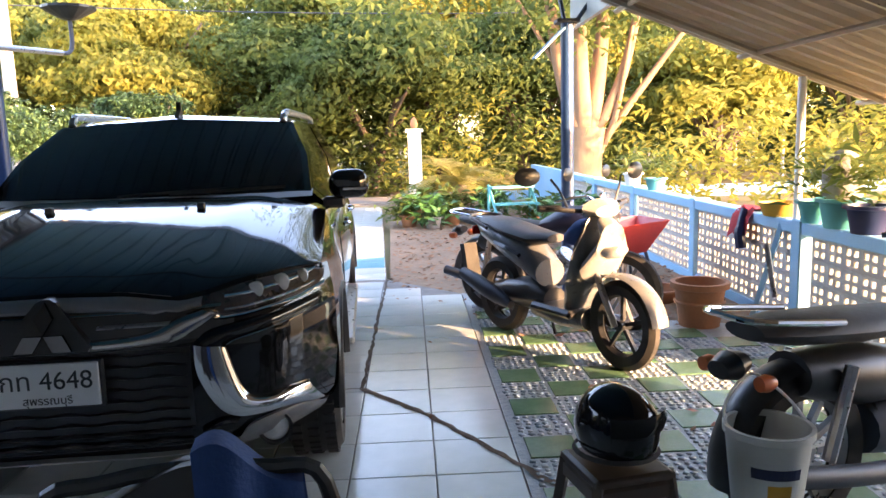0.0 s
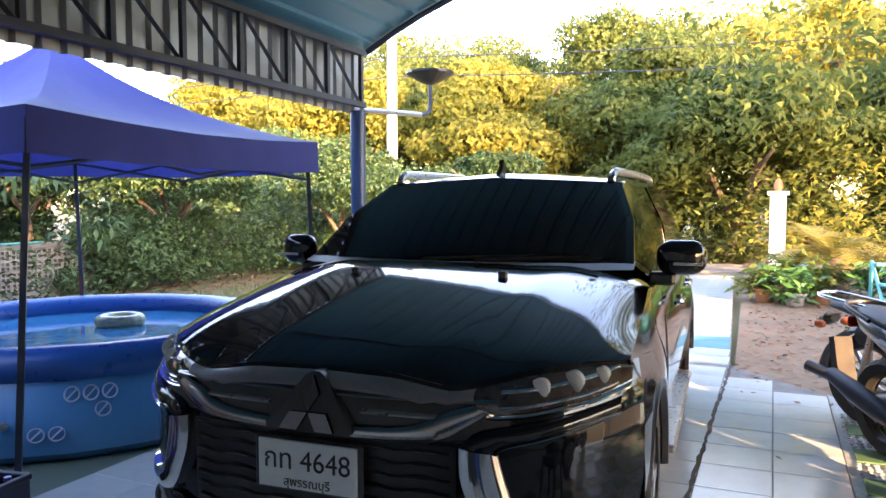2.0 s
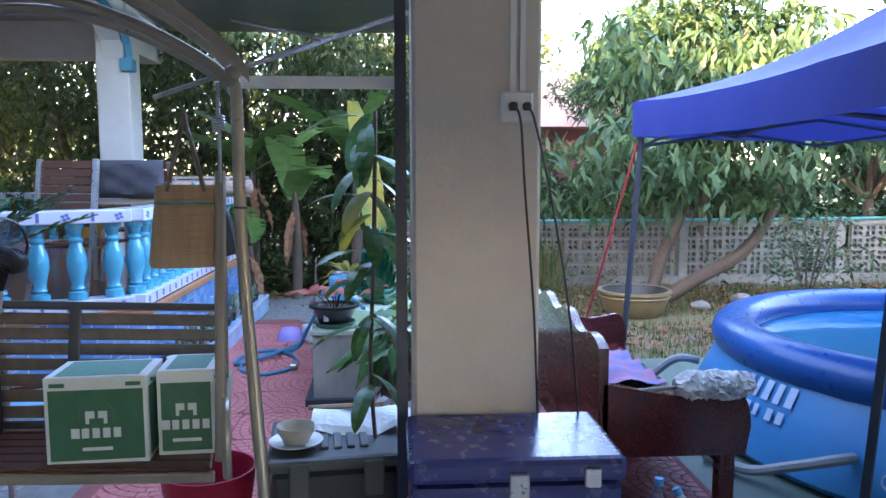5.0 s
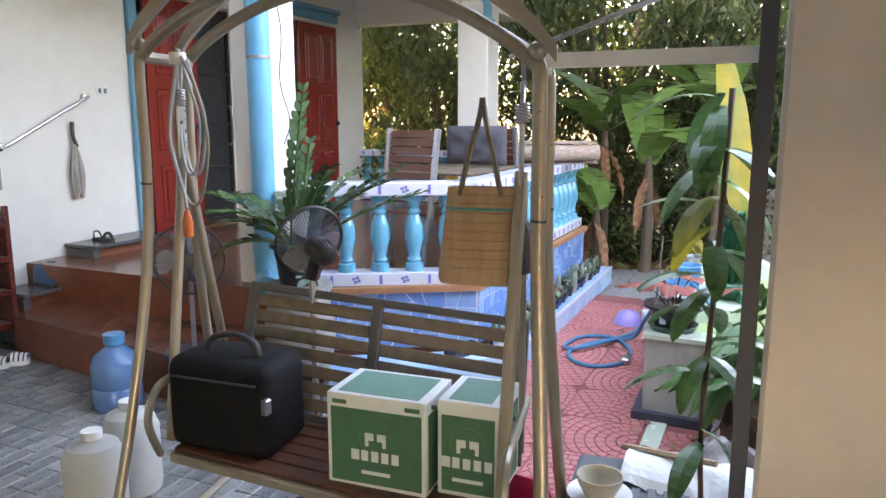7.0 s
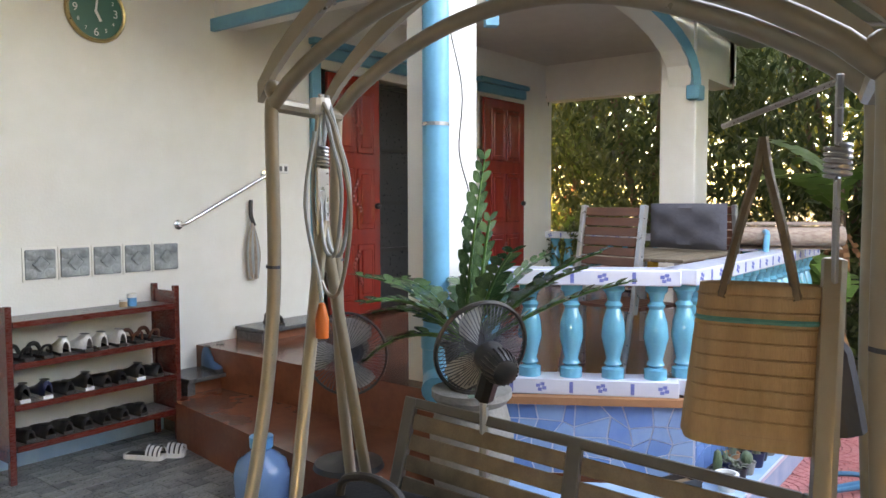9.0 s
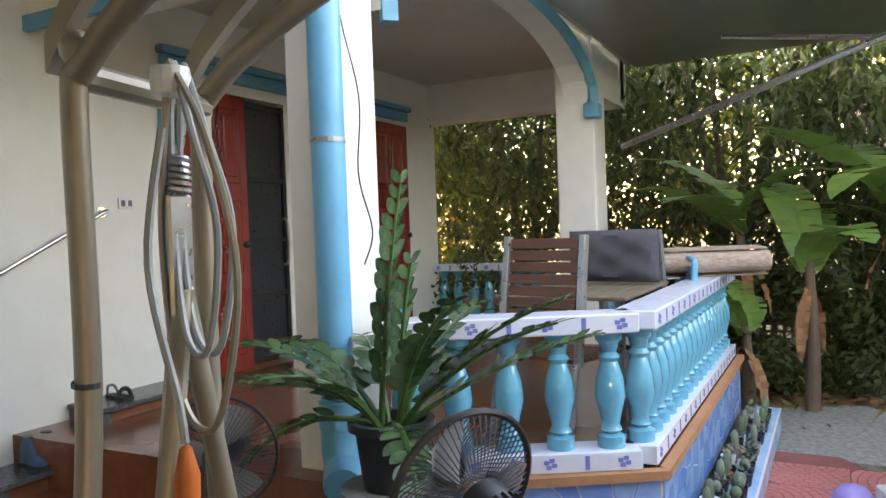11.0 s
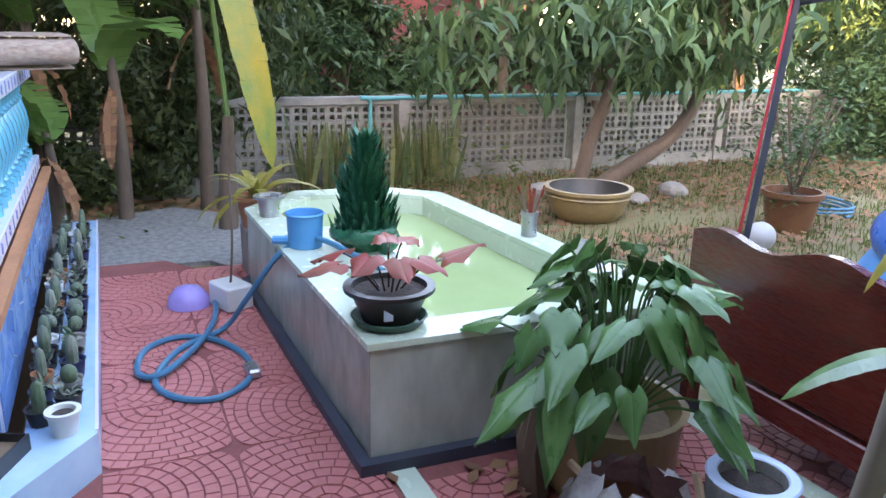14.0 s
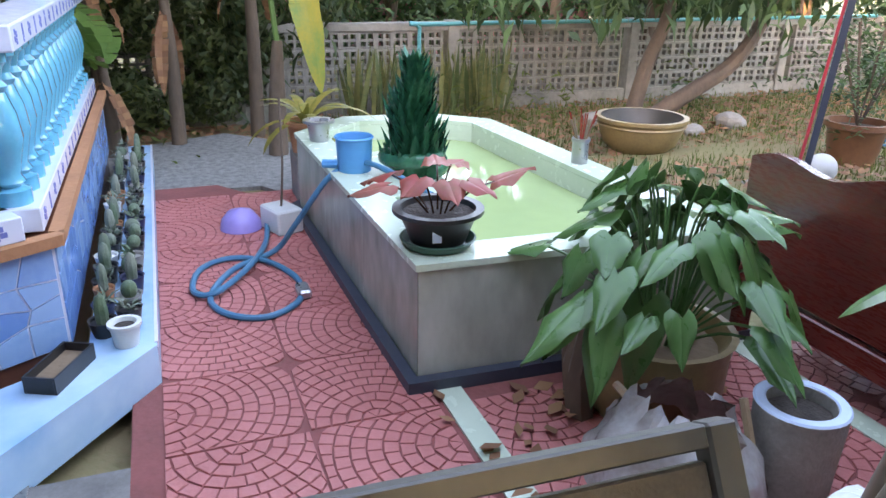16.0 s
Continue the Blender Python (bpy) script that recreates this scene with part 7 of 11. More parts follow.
# jacket over a chair back, close to the start
def draped():
    s = thing("draped_jacket", "dark jacket and blue denim cloth over a chair back", "clothes", (-0.40, 1.95, 0.0), 8)
    K = M["black"]
    part("chair_back", tube(B(), smooth_path([(-0.3, 0, 0.0), (-0.3, 0, 0.7), (-0.15, 0, 0.80), (0.15, 0, 0.80), (0.3, 0, 0.7), (0.3, 0, 0.0)]), 0.018, 8), K, s)
    bm = B()
    rows = []
    for i in range(19):
        u = i / 18
        x = -0.52 + 0.62 * u
        zt = 0.80 + 0.03 * math.sin(u * 9) - 0.10 * (1 - u) ** 2
        rows.append([(x, 0.10 + 0.02 * math.sin(u * 15), zt - 0.5), (x, 0.07 + 0.015 * math.sin(u * 11), zt - 0.15), (x, 0.035, zt), (x, -0.035, zt + 0.005), (x, -0.09 + 0.02 * math.sin(u * 13), zt - 0.16), (x, -0.12 + 0.03 * math.sin(u * 17), zt - 0.5)])
    grid_faces(bm, rows)
    part("jacket", bm, M["seat"], s, "black jacket", True)
    bm = B()
    rows = []
    for i in range(13):
        u = i / 12
        x = 0.02 + 0.22 * u
        zt = 0.86 + 0.02 * math.sin(u * 7) - 0.10 * u * u
        rows.append([(x + 0.02, 0.10 + 0.02 * math.sin(u * 15), zt - 0.5), (x + 0.01, 0.08, zt - 0.15), (x, 0.04, zt), (x, -0.04, zt), (x + 0.015, -0.10 + 0.015 * math.sin(u * 13), zt - 0.16), (x + 0.03, -0.13 + 0.02 * math.sin(u * 17), zt - 0.5)])
    grid_faces(bm, rows)
    part("denim", bm, M["denim"], s, "blue denim cloth", True)


draped()


# ---- things by the right fence and in the yard ----
M["potting"] = mat("dark_potting_soil", (0.035, 0.026, 0.02), (0.07, 0.055, 0.045), 14, 0.95, bump=0.8, bscale=60)


def pot(name, x, y, z, r, h, material, label, soil=True, seg=24, flare=0.75, rim=0.02):
    p = thing(name, label, "plant pot", (x, y, z))
    part("body", lathe(B(), [(0.0, 0), (r * flare, 0), (r * 0.94, h * 0.8), (r, h * 0.86), (r + rim, h * 0.88), (r + rim, h), (r - 0.012, h), (r - 0.02, h * 0.8), (r * flare * 0.9, h * 0.1)], seg), material, p, smooth=True)
    if soil:
        part("soil", lathe(B(), [(0.0, h * 0.86), (r - 0.018, h * 0.84)], seg), M["potting"], p, "dark potting soil")
    return p


tp = pot("terracotta_pot", 2.27, 5.95, -0.03, 0.25, 0.40, M["terracotta"], "large empty terracotta pot in the sun", False, rim=0.03)
part("band", lathe(B(), [(0.235, 0.22), (0.248, 0.235), (0.238, 0.25)], 24), M["terracotta"], tp, smooth=True)
tp.scale = (0.78, 0.78, 0.92)
pot("clay_dish", 2.25, 6.9, -0.02, 0.22, 0.12, M["terracotta"], "low clay dish on the soil", False)
wb = thing("red_tray", "red plastic tray tipped against a stand", "tray", (2.05, 7.35, 0.0), 20)
bm = B()
grid_faces(bm, [[(-0.38, -0.25, 0.62), (0.38, -0.25, 0.66), (0.38, 0.25, 0.66), (-0.38, 0.25, 0.62)], [(-0.2, -0.14, 0.34), (0.2, -0.14, 0.36), (0.2, 0.14, 0.36), (-0.2, 0.14, 0.34)]], close_u=True)
bm.faces.new([bm.verts.new(p) for p in ((-0.2, -0.14, 0.34), (0.2, -0.14, 0.36), (0.2, 0.14, 0.36), (-0.2, 0.14, 0.34))])
part("tray", bm, mat("red_barrow_paint", (0.42, 0.04, 0.03), (0.33, 0.03, 0.025), 4, 0.4), wb)
for x in (-0.2, 0.2):
    part("leg", tube(B(), [(x, -0.12, 0.36), (x * 1.4, -0.2, 0.0)], 0.016, 6), M["steel_dark"], wb)
    part("leg", tube(B(), [(x, 0.12, 0.36), (x * 1.4, 0.2, 0.0)], 0.016, 6), M["steel_dark"], wb)


def fence_top_things():
    rg = np.random.default_rng(4)
    c = thing("red_cloth", "red and blue cloth hung over the fence", "cloth", (2.95, 6.55, 0.80))
    bm = B()
    rows = []
    for i in range(10):
        y = -0.16 + 0.32 * i / 9
        o = 0.02 * math.sin(i * 1.3)
        rows.append([(-0.14 + o, y, -0.22 + 0.03 * math.sin(i * 2)), (-0.11, y, -0.05), (-0.06, y, 0.025 + o), (0.06, y, 0.03), (0.11, y, -0.08)])
    grid_faces(bm, rows)
    part("cloth", bm, M["red_cloth"], c, smooth=True)
    part("blue_fold", tube(B(), smooth_path([(-0.1, -0.05, 0.02), (-0.15, -0.08, -0.15), (-0.14, -0.1, -0.3)]), [0.03] * 6 + [0.045] * 7, 8), M["navy"], c, smooth=True)
    y_ = thing("yellow_basin", "yellow plastic basin on the fence", "basin", (2.97, 6.12, 0.80))
    part("basin", lathe(B(), [(0.0, 0.0), (0.13, 0.0), (0.17, 0.10), (0.16, 0.105), (0.12, 0.01)], 20), M["yellow"], y_, smooth=True)
    for i, (y, m_, r, h) in enumerate(((5.62, "teal", 0.13, 0.16), (5.30, "teal", 0.15, 0.2), (5.0, "navy", 0.14, 0.18), (9.1, "teal", 0.12, 0.14), (10.0, "white_paint", 0.12, 0.16))):
        pt = pot("fence_pot", 2.97, y, 0.80, r, h, M[m_], "plastic plant pot standing on the fence")
        V, F = leaves([(0, 0, h + 0.15)] * 5, 18, 0.12, 0.16, 0.035, -0.3)
        arr_mesh("foliage", V, F, M["leaf_tree"], pt)
    a = thing("plant_dome", "grey wire plant guard with leaves", "plant", (3.05, 5.45, 0.98))
    part("guard", lathe(B(), [(0.13, 0), (0.13, 0.2), (0.09, 0.3), (0.02, 0.34)], 16), M["stone"], a, smooth=True)


fence_top_things()
lean = thing("blue_bar", "light blue bar leaning on the fence", "bar", (2.62, 5.85, 0.0))
part("bar", tube(B(), [(0, 0, 0), (0.28, 0.1, 0.78)], 0.025, 4), M["fence_blue"], lean)


def yard_things():
    st = thing("plant_stand", "teal wooden plant stand with steps", "stand", (1.75, 12.2, -0.05), 10)
    for i, (y, z) in enumerate(((-0.3, 0.2), (-0.05, 0.45), (0.2, 0.7))):
        part("shelf", box(B(), -0.35, 0.35, y - 0.11, y + 0.11, z, z + 0.03), M["teal"], st)
    for x in (-0.35, 0.35):
        part("side", tube(B(), [(x, -0.45, 0), (x, 0.32, 0.75)], 0.025, 4), M["teal"], st)
        part("leg", tube(B(), [(x, 0.35, 0), (x, 0.3, 0.75)], 0.025, 4), M["teal"], st)
    rg = np.random.default_rng(8)
    for i, (x, y) in enumerate(((0.05, 13.2), (0.45, 12.9), (0.8, 13.3), (1.5, 13.2), (2.2, 12.6), (2.4, 11.6), (0.3, 14.2), (2.3, 10.4))):
        r = rg.uniform(0.13, 0.2)
        pt = pot("yard_pot", x, y, -0.03, r, r * 1.4, M[("terracotta", "stone", "terracotta", "white_paint")[i % 4]], "garden pot with a leafy plant")
        n = 10
        V, F = leaves(rg.normal(0, 0.12, (n, 3)) + np.array((0, 0, r * 1.4 + 0.16)), 22, 0.10, 0.2, 0.07, 0.0)
        arr_mesh("foliage", V, F, M["leaf_pot" if i % 2 else "leaf_tree"], pt)
    bn = thing("green_bin", "green wheeled bin by the road", "bin", (-11.6, 23.5, -0.1))
    part("body", box(B(), -0.4, 0.4, -0.4, 0.4, 0, 1.5, bevel=0.05), M["teal"], bn)
    part("lid", box(B(), -0.43, 0.43, -0.43, 0.43, 1.5, 1.6, bevel=0.03), M["teal"], bn)
    for i in range(6):
        ps = thing("field_post", "thin white field post beyond the road", "post", (5.0 + i * 1.6, 21.5 + 0.3 * i, -0.1), group="field posts")
        part("post", lathe(B(), [(0.06, 0), (0.05, 1.5)], 8), M["fence_white"], ps)


yard_things()


# ---- cooler, crates, bottles by the column ----
def cooler():
    c = thing("ice_cooler", "navy enamel ice chest with a domed lid", "cooler", (-3.11, 2.185, 0.0))
    part("body", box(B(), -0.23, 0.2, -0.325, 0.325, 0.0, 0.555, bevel=0.02, seg=2), M["cooler"], c)
    part("lid", box(B(), -0.24, 0.21, -0.335, 0.335, 0.562, 0.64, bevel=0.02, seg=2), M["cooler"], c, "navy lid with a rolled edge")
    part("latch", box(B(), 0.21, 0.225, -0.03, 0.03, 0.5, 0.60, bevel=0.004), M["satin"], c, "metal latch")
    part("latch", box(B(), 0.21, 0.222, 0.2, 0.25, 0.55, 0.61, bevel=0.004), M["satin"], c, "metal hinge")
    part("sticker", box(B(), 0.201, 0.203, 0.10, 0.18, 0.22, 0.37), M["carton"], c, "pale sticker")
    for s in (-1, 1):
        part("side_handle", tube(B(), smooth_path([(-0.08, s * 0.325, 0.4), (-0.07, s * 0.36, 0.36), (0.05, s * 0.36, 0.36), (0.06, s * 0.325, 0.4)]), 0.008, 6), M["satin"], c)


cooler()


def crate(x, y, rz, full, label):
    c = thing("bottle_crate", label, "crate", (x, y, 0.0), rz, group="bottle crates")
    K = M["navy"]
    for s in (-1, 1):
        part("side", box(B(), s * 0.20 - 0.008, s * 0.20 + 0.008, -0.15, 0.15, 0, 0.29, bevel=0.003), K, c)
        part("side", box(B(), -0.208, 0.208, s * 0.15 - 0.008, s * 0.15 + 0.008, 0, 0.29, bevel=0.003), K, c)
        part("rim", box(B(), -0.215, 0.215, *sorted((s * 0.138, s * 0.165)), 0.27, 0.295, bevel=0.004), K, c)
        part("rim", box(B(), *sorted((s * 0.188, s * 0.215)), -0.165, 0.165, 0.268, 0.294, bevel=0.004), K, c)
    part("floor", box(B(), -0.2, 0.2, -0.15, 0.15, 0, 0.02), K, c)
    for i in (-1, 0, 1):
        part("divider", box(B(), i * 0.098 - 0.003, i * 0.098 + 0.003, -0.14, 0.14, 0.02, 0.2), K, c)
    first = None
    for i in range(4):
        for j in range(3):
            lx, ly = -0.147 + 0.098 * i, -0.097 + 0.097 * j
            p = (c.matrix_basis @ Vector((lx, ly, 0.022)))
            if first is None:
                first = thing("beer_bottle", "brown bottle with a blue cap in a crate", "bottle", tuple(p), 0, "crated bottles")
                part("glass", lathe(B(), [(0.0, 0), (0.036, 0.0), (0.037, 0.15), (0.03, 0.19), (0.014, 0.23), (0.013, 0.262)], 12), M["brown_glass"], first, smooth=True)
                part("cap", lathe(B(), [(0.0, 0.272), (0.0155, 0.272), (0.0165, 0.255)], 12), M["cap_blue"], first, "blue crown cap", True)
                crate.bottle = first
            else:
                copy_thing(crate.bottle, pose(*p))
    return c


crate(-3.02, 2.74, 8, True, "navy plastic crate filled with capped bottles")
crate(-3.05, 3.09, 8, True, "navy plastic crate filled with capped bottles")
for x, y, m_, lab in ((-3.02, 2.66, "clear", "clear water bottle with blue cap and label"), (-2.95, 2.80, "milk", "half-full small plastic bottle lying across the crate")):
    b = thing("water_bottle", lab, "bottle", (x, y, 0.297), 0)
    T = pose(0, 0, 0) if m_ == "clear" else pose(0, 0, 0, 28, 0, -30)
    part("body", lathe(B(), [(0.0, 0), (0.03, 0.0), (0.031, 0.06), (0.028, 0.07), (0.031, 0.08), (0.031, 0.15), (0.012, 0.19), (0.012, 0.20)], 16, T), M["clear"] if m_ == "clear" else M["milk"], b, smooth=True)
    part("cap", lathe(B(), [(0.0, 0.222), (0.014, 0.222), (0.014, 0.198)], 12, T), M["bucket"], b, "blue screw cap", True)
    if m_ == "clear":
        part("label_band", lathe(B(), [(0.0318, 0.06), (0.0318, 0.125)], 16, T), M["pale_print"], b)


# ---- red bench with duster ----
def bench():
    b = thing("garden_bench", "dark red lacquered wooden bench with scalloped back", "bench", (-4.62, 2.98, 0.0), 0)
    W = M["red_wood"]
    # the long back faces the pond; the seat looks towards the pool
    bm = B()
    top = []
    n = 40
    for i in range(n + 1):
        x = -0.88 + 1.76 * i / n
        top.append((x, 0.77 + 0.025 * math.sin(i / n * math.pi * 7) + 0.04 * math.sin(math.pi * i / n)))
    poly = [(-0.88, 0.28)] + [(x, z) for x, z in top] + [(0.88, 0.28)]
    prism(bm, poly, -0.02, 0.02, pose(0, -0.30, 0, 90) @ pose(0, 0, 0, 0, 0, 0))
    part("backrest", bm, W, b, "tall scalloped back board")
    part("back_rail", box(B(), -0.86, 0.86, -0.33, -0.28, 0.16, 0.26, bevel=0.006), W, b)
    part("seat", box(B(), -0.86, 0.86, -0.27, 0.28, 0.34, 0.385, bevel=0.008), W, b, "broad wooden seat")
    part("seat_rail", box(B(), -0.86, 0.86, 0.24, 0.275, 0.22, 0.335, bevel=0.006), W, b)
    for s in (-1, 1):
        part("leg", box(B(), s * 0.82 - 0.035, s * 0.82 + 0.035, -0.34, -0.27, 0, 0.34, bevel=0.006), W, b)
        part("leg", box(B(), s * 0.82 - 0.035, s * 0.82 + 0.035, 0.22, 0.29, 0, 0.34, bevel=0.006), W, b)
        bm = B()
        pl = [(-0.30, 0.30), (0.32, 0.30), (0.34, 0.42)] + [(0.34 - 0.07 * (1 - math.cos(q)), 0.42 + 0.16 * math.sin(q)) for q in np.linspace(0.2, 1.5, 6)] + [(0.1, 0.55), (-0.1, 0.58), (-0.30, 0.62)]
        prism(bm, pl, s * 0.86 - 0.02, s * 0.86 + 0.02, pose(0, 0, 0, 90, 0, 90))
        part("arm_panel", bm, W, b, "curved solid arm")
    d = thing("duster", "fluffy white microfibre duster on the bench arm", "duster", (-3.76, 3.16, 0.555), 90)
    bm = B()
    rows = []
    for x in np.linspace(-0.17, 0.17, 26):
        r0 = 0.058 * math.sqrt(max(0.04, 1 - (x / 0.18) ** 4))
        rows.append([(x, (r0 + RNG.uniform(-0.012, 0.014)) * math.cos(a) * 1.15, 0.045 + (r0 + RNG.uniform(-0.012, 0.014)) * math.sin(a)) for a in np.linspace(0, 2 * math.pi, 26, endpoint=False)])
    grid_faces(bm, rows, close_u=True)
    part("head", bm, M["fluff"], d)
    part("handle", tube(B(), [(-0.15, 0, 0.04), (-0.42, 0.0, 0.02)], 0.009, 6), M["hose_white"], d)
    c = thing("patterned_cloth", "pink and blue cloth on the bench back", "cloth", (-4.9, 2.95, 0.40))
    bm = B()
    grid_faces(bm, [[(x, y, 0.02 + 0.02 * math.sin(x * 30) + 0.015 * math.sin(y * 25)) for y in np.linspace(-0.12, 0.25, 9)] for x in np.linspace(-0.3, 0.5, 17)])
    part("cloth", bm, mat("floral_cloth", (0.55, 0.22, 0.25), (0.12, 0.22, 0.5), 12, 0.9, detail=2), c, smooth=True)


bench()


def tool_box():
    b = thing("storage_box", "dark grey plastic box with ribbed lid", "box", (-3.92, 1.55, 0.0), 6)
    G = mat("dark_grey_plastic", (0.03, 0.035, 0.04), (0.05, 0.055, 0.06), 5, 0.4)
    L = mat("mid_grey_plastic", (0.07, 0.08, 0.08), (0.10, 0.11, 0.11), 5, 0.4)
    part("body", box(B(), -0.24, 0.24, -0.26, 0.26, 0, 0.30, bevel=0.02), G, b)
    part("lid", box(B(), -0.26, 0.26, -0.28, 0.28, 0.303, 0.36, bevel=0.02, seg=2), L, b, "grey ribbed lid")
    for i in range(5):
        part("rib", box(B(), -0.18, 0.16, -0.12 + i * 0.055, -0.085 + i * 0.055, 0.36, 0.372, bevel=0.005), L, b)
    for y in (-0.15, 0.15):
        part("clip", box(B(), 0.24, 0.275, y - 0.04, y + 0.04, 0.2, 0.345, bevel=0.006), L, b)
    w = thing("bowl_and_plate", "cream bowl on a white plate", "crockery", (-3.79, 1.40, 0.373))
    part("plate", lathe(B(), [(0.0, 0.0), (0.06, 0.0), (0.11, 0.018), (0.112, 0.022), (0.06, 0.006)], 24), M["white_paint"], w, smooth=True)
    part("bowl", lathe(B(), [(0.03, 0.008), (0.05, 0.012), (0.075, 0.06), (0.08, 0.085), (0.075, 0.085), (0.045, 0.02), (0.0, 0.018)], 24), mat("cream_glaze", (0.55, 0.48, 0.36), (0.45, 0.38, 0.27), 6, 0.25), w, smooth=True)
    r = thing("rubbish_heap", "crumpled paper and plastic on the box", "rubbish", (-4.06, 1.66, 0.37))
    bm = B()
    rg = np.random.default_rng(2)
    rows = [[(x, y, 0.06 + 0.05 * noise.noise((x * 9, y * 9, 1)) - 0.12 * (abs(x) / 0.2) ** 2) for y in np.linspace(-0.22, 0.22, 14)] for x in np.linspace(-0.14, 0.14, 10)]
    grid_faces(bm, rows)
    part("paper", bm, M["carton"], r)
    part("stick", tube(B(), [(-0.1, -0.25, 0.04), (0.05, 0.1, 0.1)], 0.012, 6), M["rattan"], r)
    sd = thing("storage_crate_red", "red plastic basket below the swing", "basket", (-3.86, 1.02, 0.0))
    part("basket", lathe(B(), [(0.0, 0), (0.16, 0.0), (0.20, 0.26), (0.19, 0.26), (0.15, 0.02)], 20), mat("red_plastic", (0.4, 0.02, 0.06), (0.3, 0.02, 0.05), 5, 0.4), sd, smooth=True)


tool_box()


# ---- garden bowl, trees' props ----
def big_bowl():
    b = thing("dragon_bowl", "wide glazed ochre water bowl on the ground", "bowl", (-8.75, 4.45, -0.12))
    b.scale = (0.76, 0.76, 0.80)
    part("bowl", lathe(B(), [(0.0, 0), (0.28, 0.0), (0.42, 0.12), (0.49, 0.30), (0.50, 0.36), (0.53, 0.375), (0.53, 0.41), (0.47, 0.41), (0.44, 0.32), (0.3, 0.14)], 36), M["bowl"], b, smooth=True)
    part("rim_band", lathe(B(), [(0.502, 0.31), (0.515, 0.325), (0.505, 0.34)], 36), M["bowl"], b, smooth=True)
    part("inside", lathe(B(), [(0.468, 0.412), (0.438, 0.322), (0.30, 0.145), (0.0, 0.14)], 36), mat("dark_bowl_inside", (0.03, 0.028, 0.022), (0.05, 0.045, 0.035), 5, 0.5), b, "dark inside of the bowl", True)
    part("water", lathe(B(), [(0.0, 0.22), (0.355, 0.22)], 30), mat("dark_water", (0.006, 0.007, 0.006), (0.012, 0.013, 0.010), 3, 0.06, rvar=0.02), b, "dark still water")


big_bowl()
pb = pot("brown_pot", -7.75, 5.85, -0.08, 0.24, 0.36, mat("brown_glaze", (0.16, 0.06, 0.03), (0.25, 0.11, 0.05), 5, 0.4), "large brown glazed pot with a twiggy shrub")
V, F = leaves(np.random.default_rng(3).normal(0, 0.22, (40, 3)) * np.array((1, 1, 1.3)) + np.array((0, 0, 0.85)), 26, 0.10, 0.07, 0.025, 0.2)
arr_mesh("foliage", V, F, M["leaf_mango"], pb, "fine twiggy foliage")
for i in range(9):
    a = i * 0.7
    part("twig", tube(B(), [(0, 0, 0.3), (0.12 * math.cos(a), 0.12 * math.sin(a), 0.65), (0.28 * math.cos(a), 0.28 * math.sin(a), 1.15)], 0.008, 5), M["bark"], pb)
gb = thing("glass_float", "clear round plastic ball on the grass", "ball", (-7.35, 5.1, -0.08))
part("ball", ball(B(), (0, 0, 0.12), 0.115, 20, 14), M["milk"], gb, smooth=True)
ch = thing("garden_hose_coil", "coil of blue hose on the garden soil", "hose", (-8.2, 6.7, -0.08))
part("coil", tube(B(), [(0.35 * math.cos(a) * (1 + 0.05 * math.sin(a * 3)), 0.28 * math.sin(a), 0.03 + 0.006 * a) for a in np.linspace(0, 18, 80)], 0.014, 6), M["hose_blue"], ch, smooth=True)
# curved mango trunk beside the bowl
ct = thing("leaning_trunk", "curved grey mango trunk leaning over the garden", "tree trunk", (-9.6, 5.2, -0.15))
bm = B()
trunk_mesh(bm, [(0, -0.3, 0.0), (0.1, 0.25, 0.35), (0.1, 0.9, 0.75), (0.0, 1.35, 1.5), (-0.1, 1.5, 2.3)], [0.10, 0.085, 0.075, 0.06, 0.04])
trunk_mesh(bm, [(0, -0.3, 0.0), (-0.1, -0.1, 0.6), (-0.2, 0.2, 1.3), (-0.3, 0.1, 2.2)], [0.09, 0.075, 0.06, 0.04])
part("trunk", bm, M["bark"], ct, smooth=True)
rg_ = np.random.default_rng(12)
V, F = leaves(np.stack((rg_.normal(0.1, 0.8, 110), rg_.normal(0.7, 1.1, 110), rg_.uniform(1.35, 3.2, 110)), 1), 55, 0.2, 0.25, 0.065, 0.85)
arr_mesh("crown", V, F, M["leaf_mango"], ct, "drooping mango leaves")
for i, (x, y, r) in enumerate(((-9.4, 6.0, 0.14), (-9.9, 4.7, 0.12), (-9.2, 5.4, 0.10), (-7.5, 4.6, 0.07))):
    s = thing("garden_stone", "rough grey stone lying in the litter", "stone", (x, y, -0.13), i * 50)
    bm = ball(B(), (0, 0, r * 0.5), (r * 1.3, r, r * 0.7), 10, 7)
    for v in bm.verts:
        v.co += Vector((noise.noise(v.co * 9), noise.noise(v.co * 9 + Vector((5, 0, 0))), 0)) * r * 0.4
    part("stone", bm, M["stone"], s)


# ---- things on and round the pond ----
ZP = 0.487


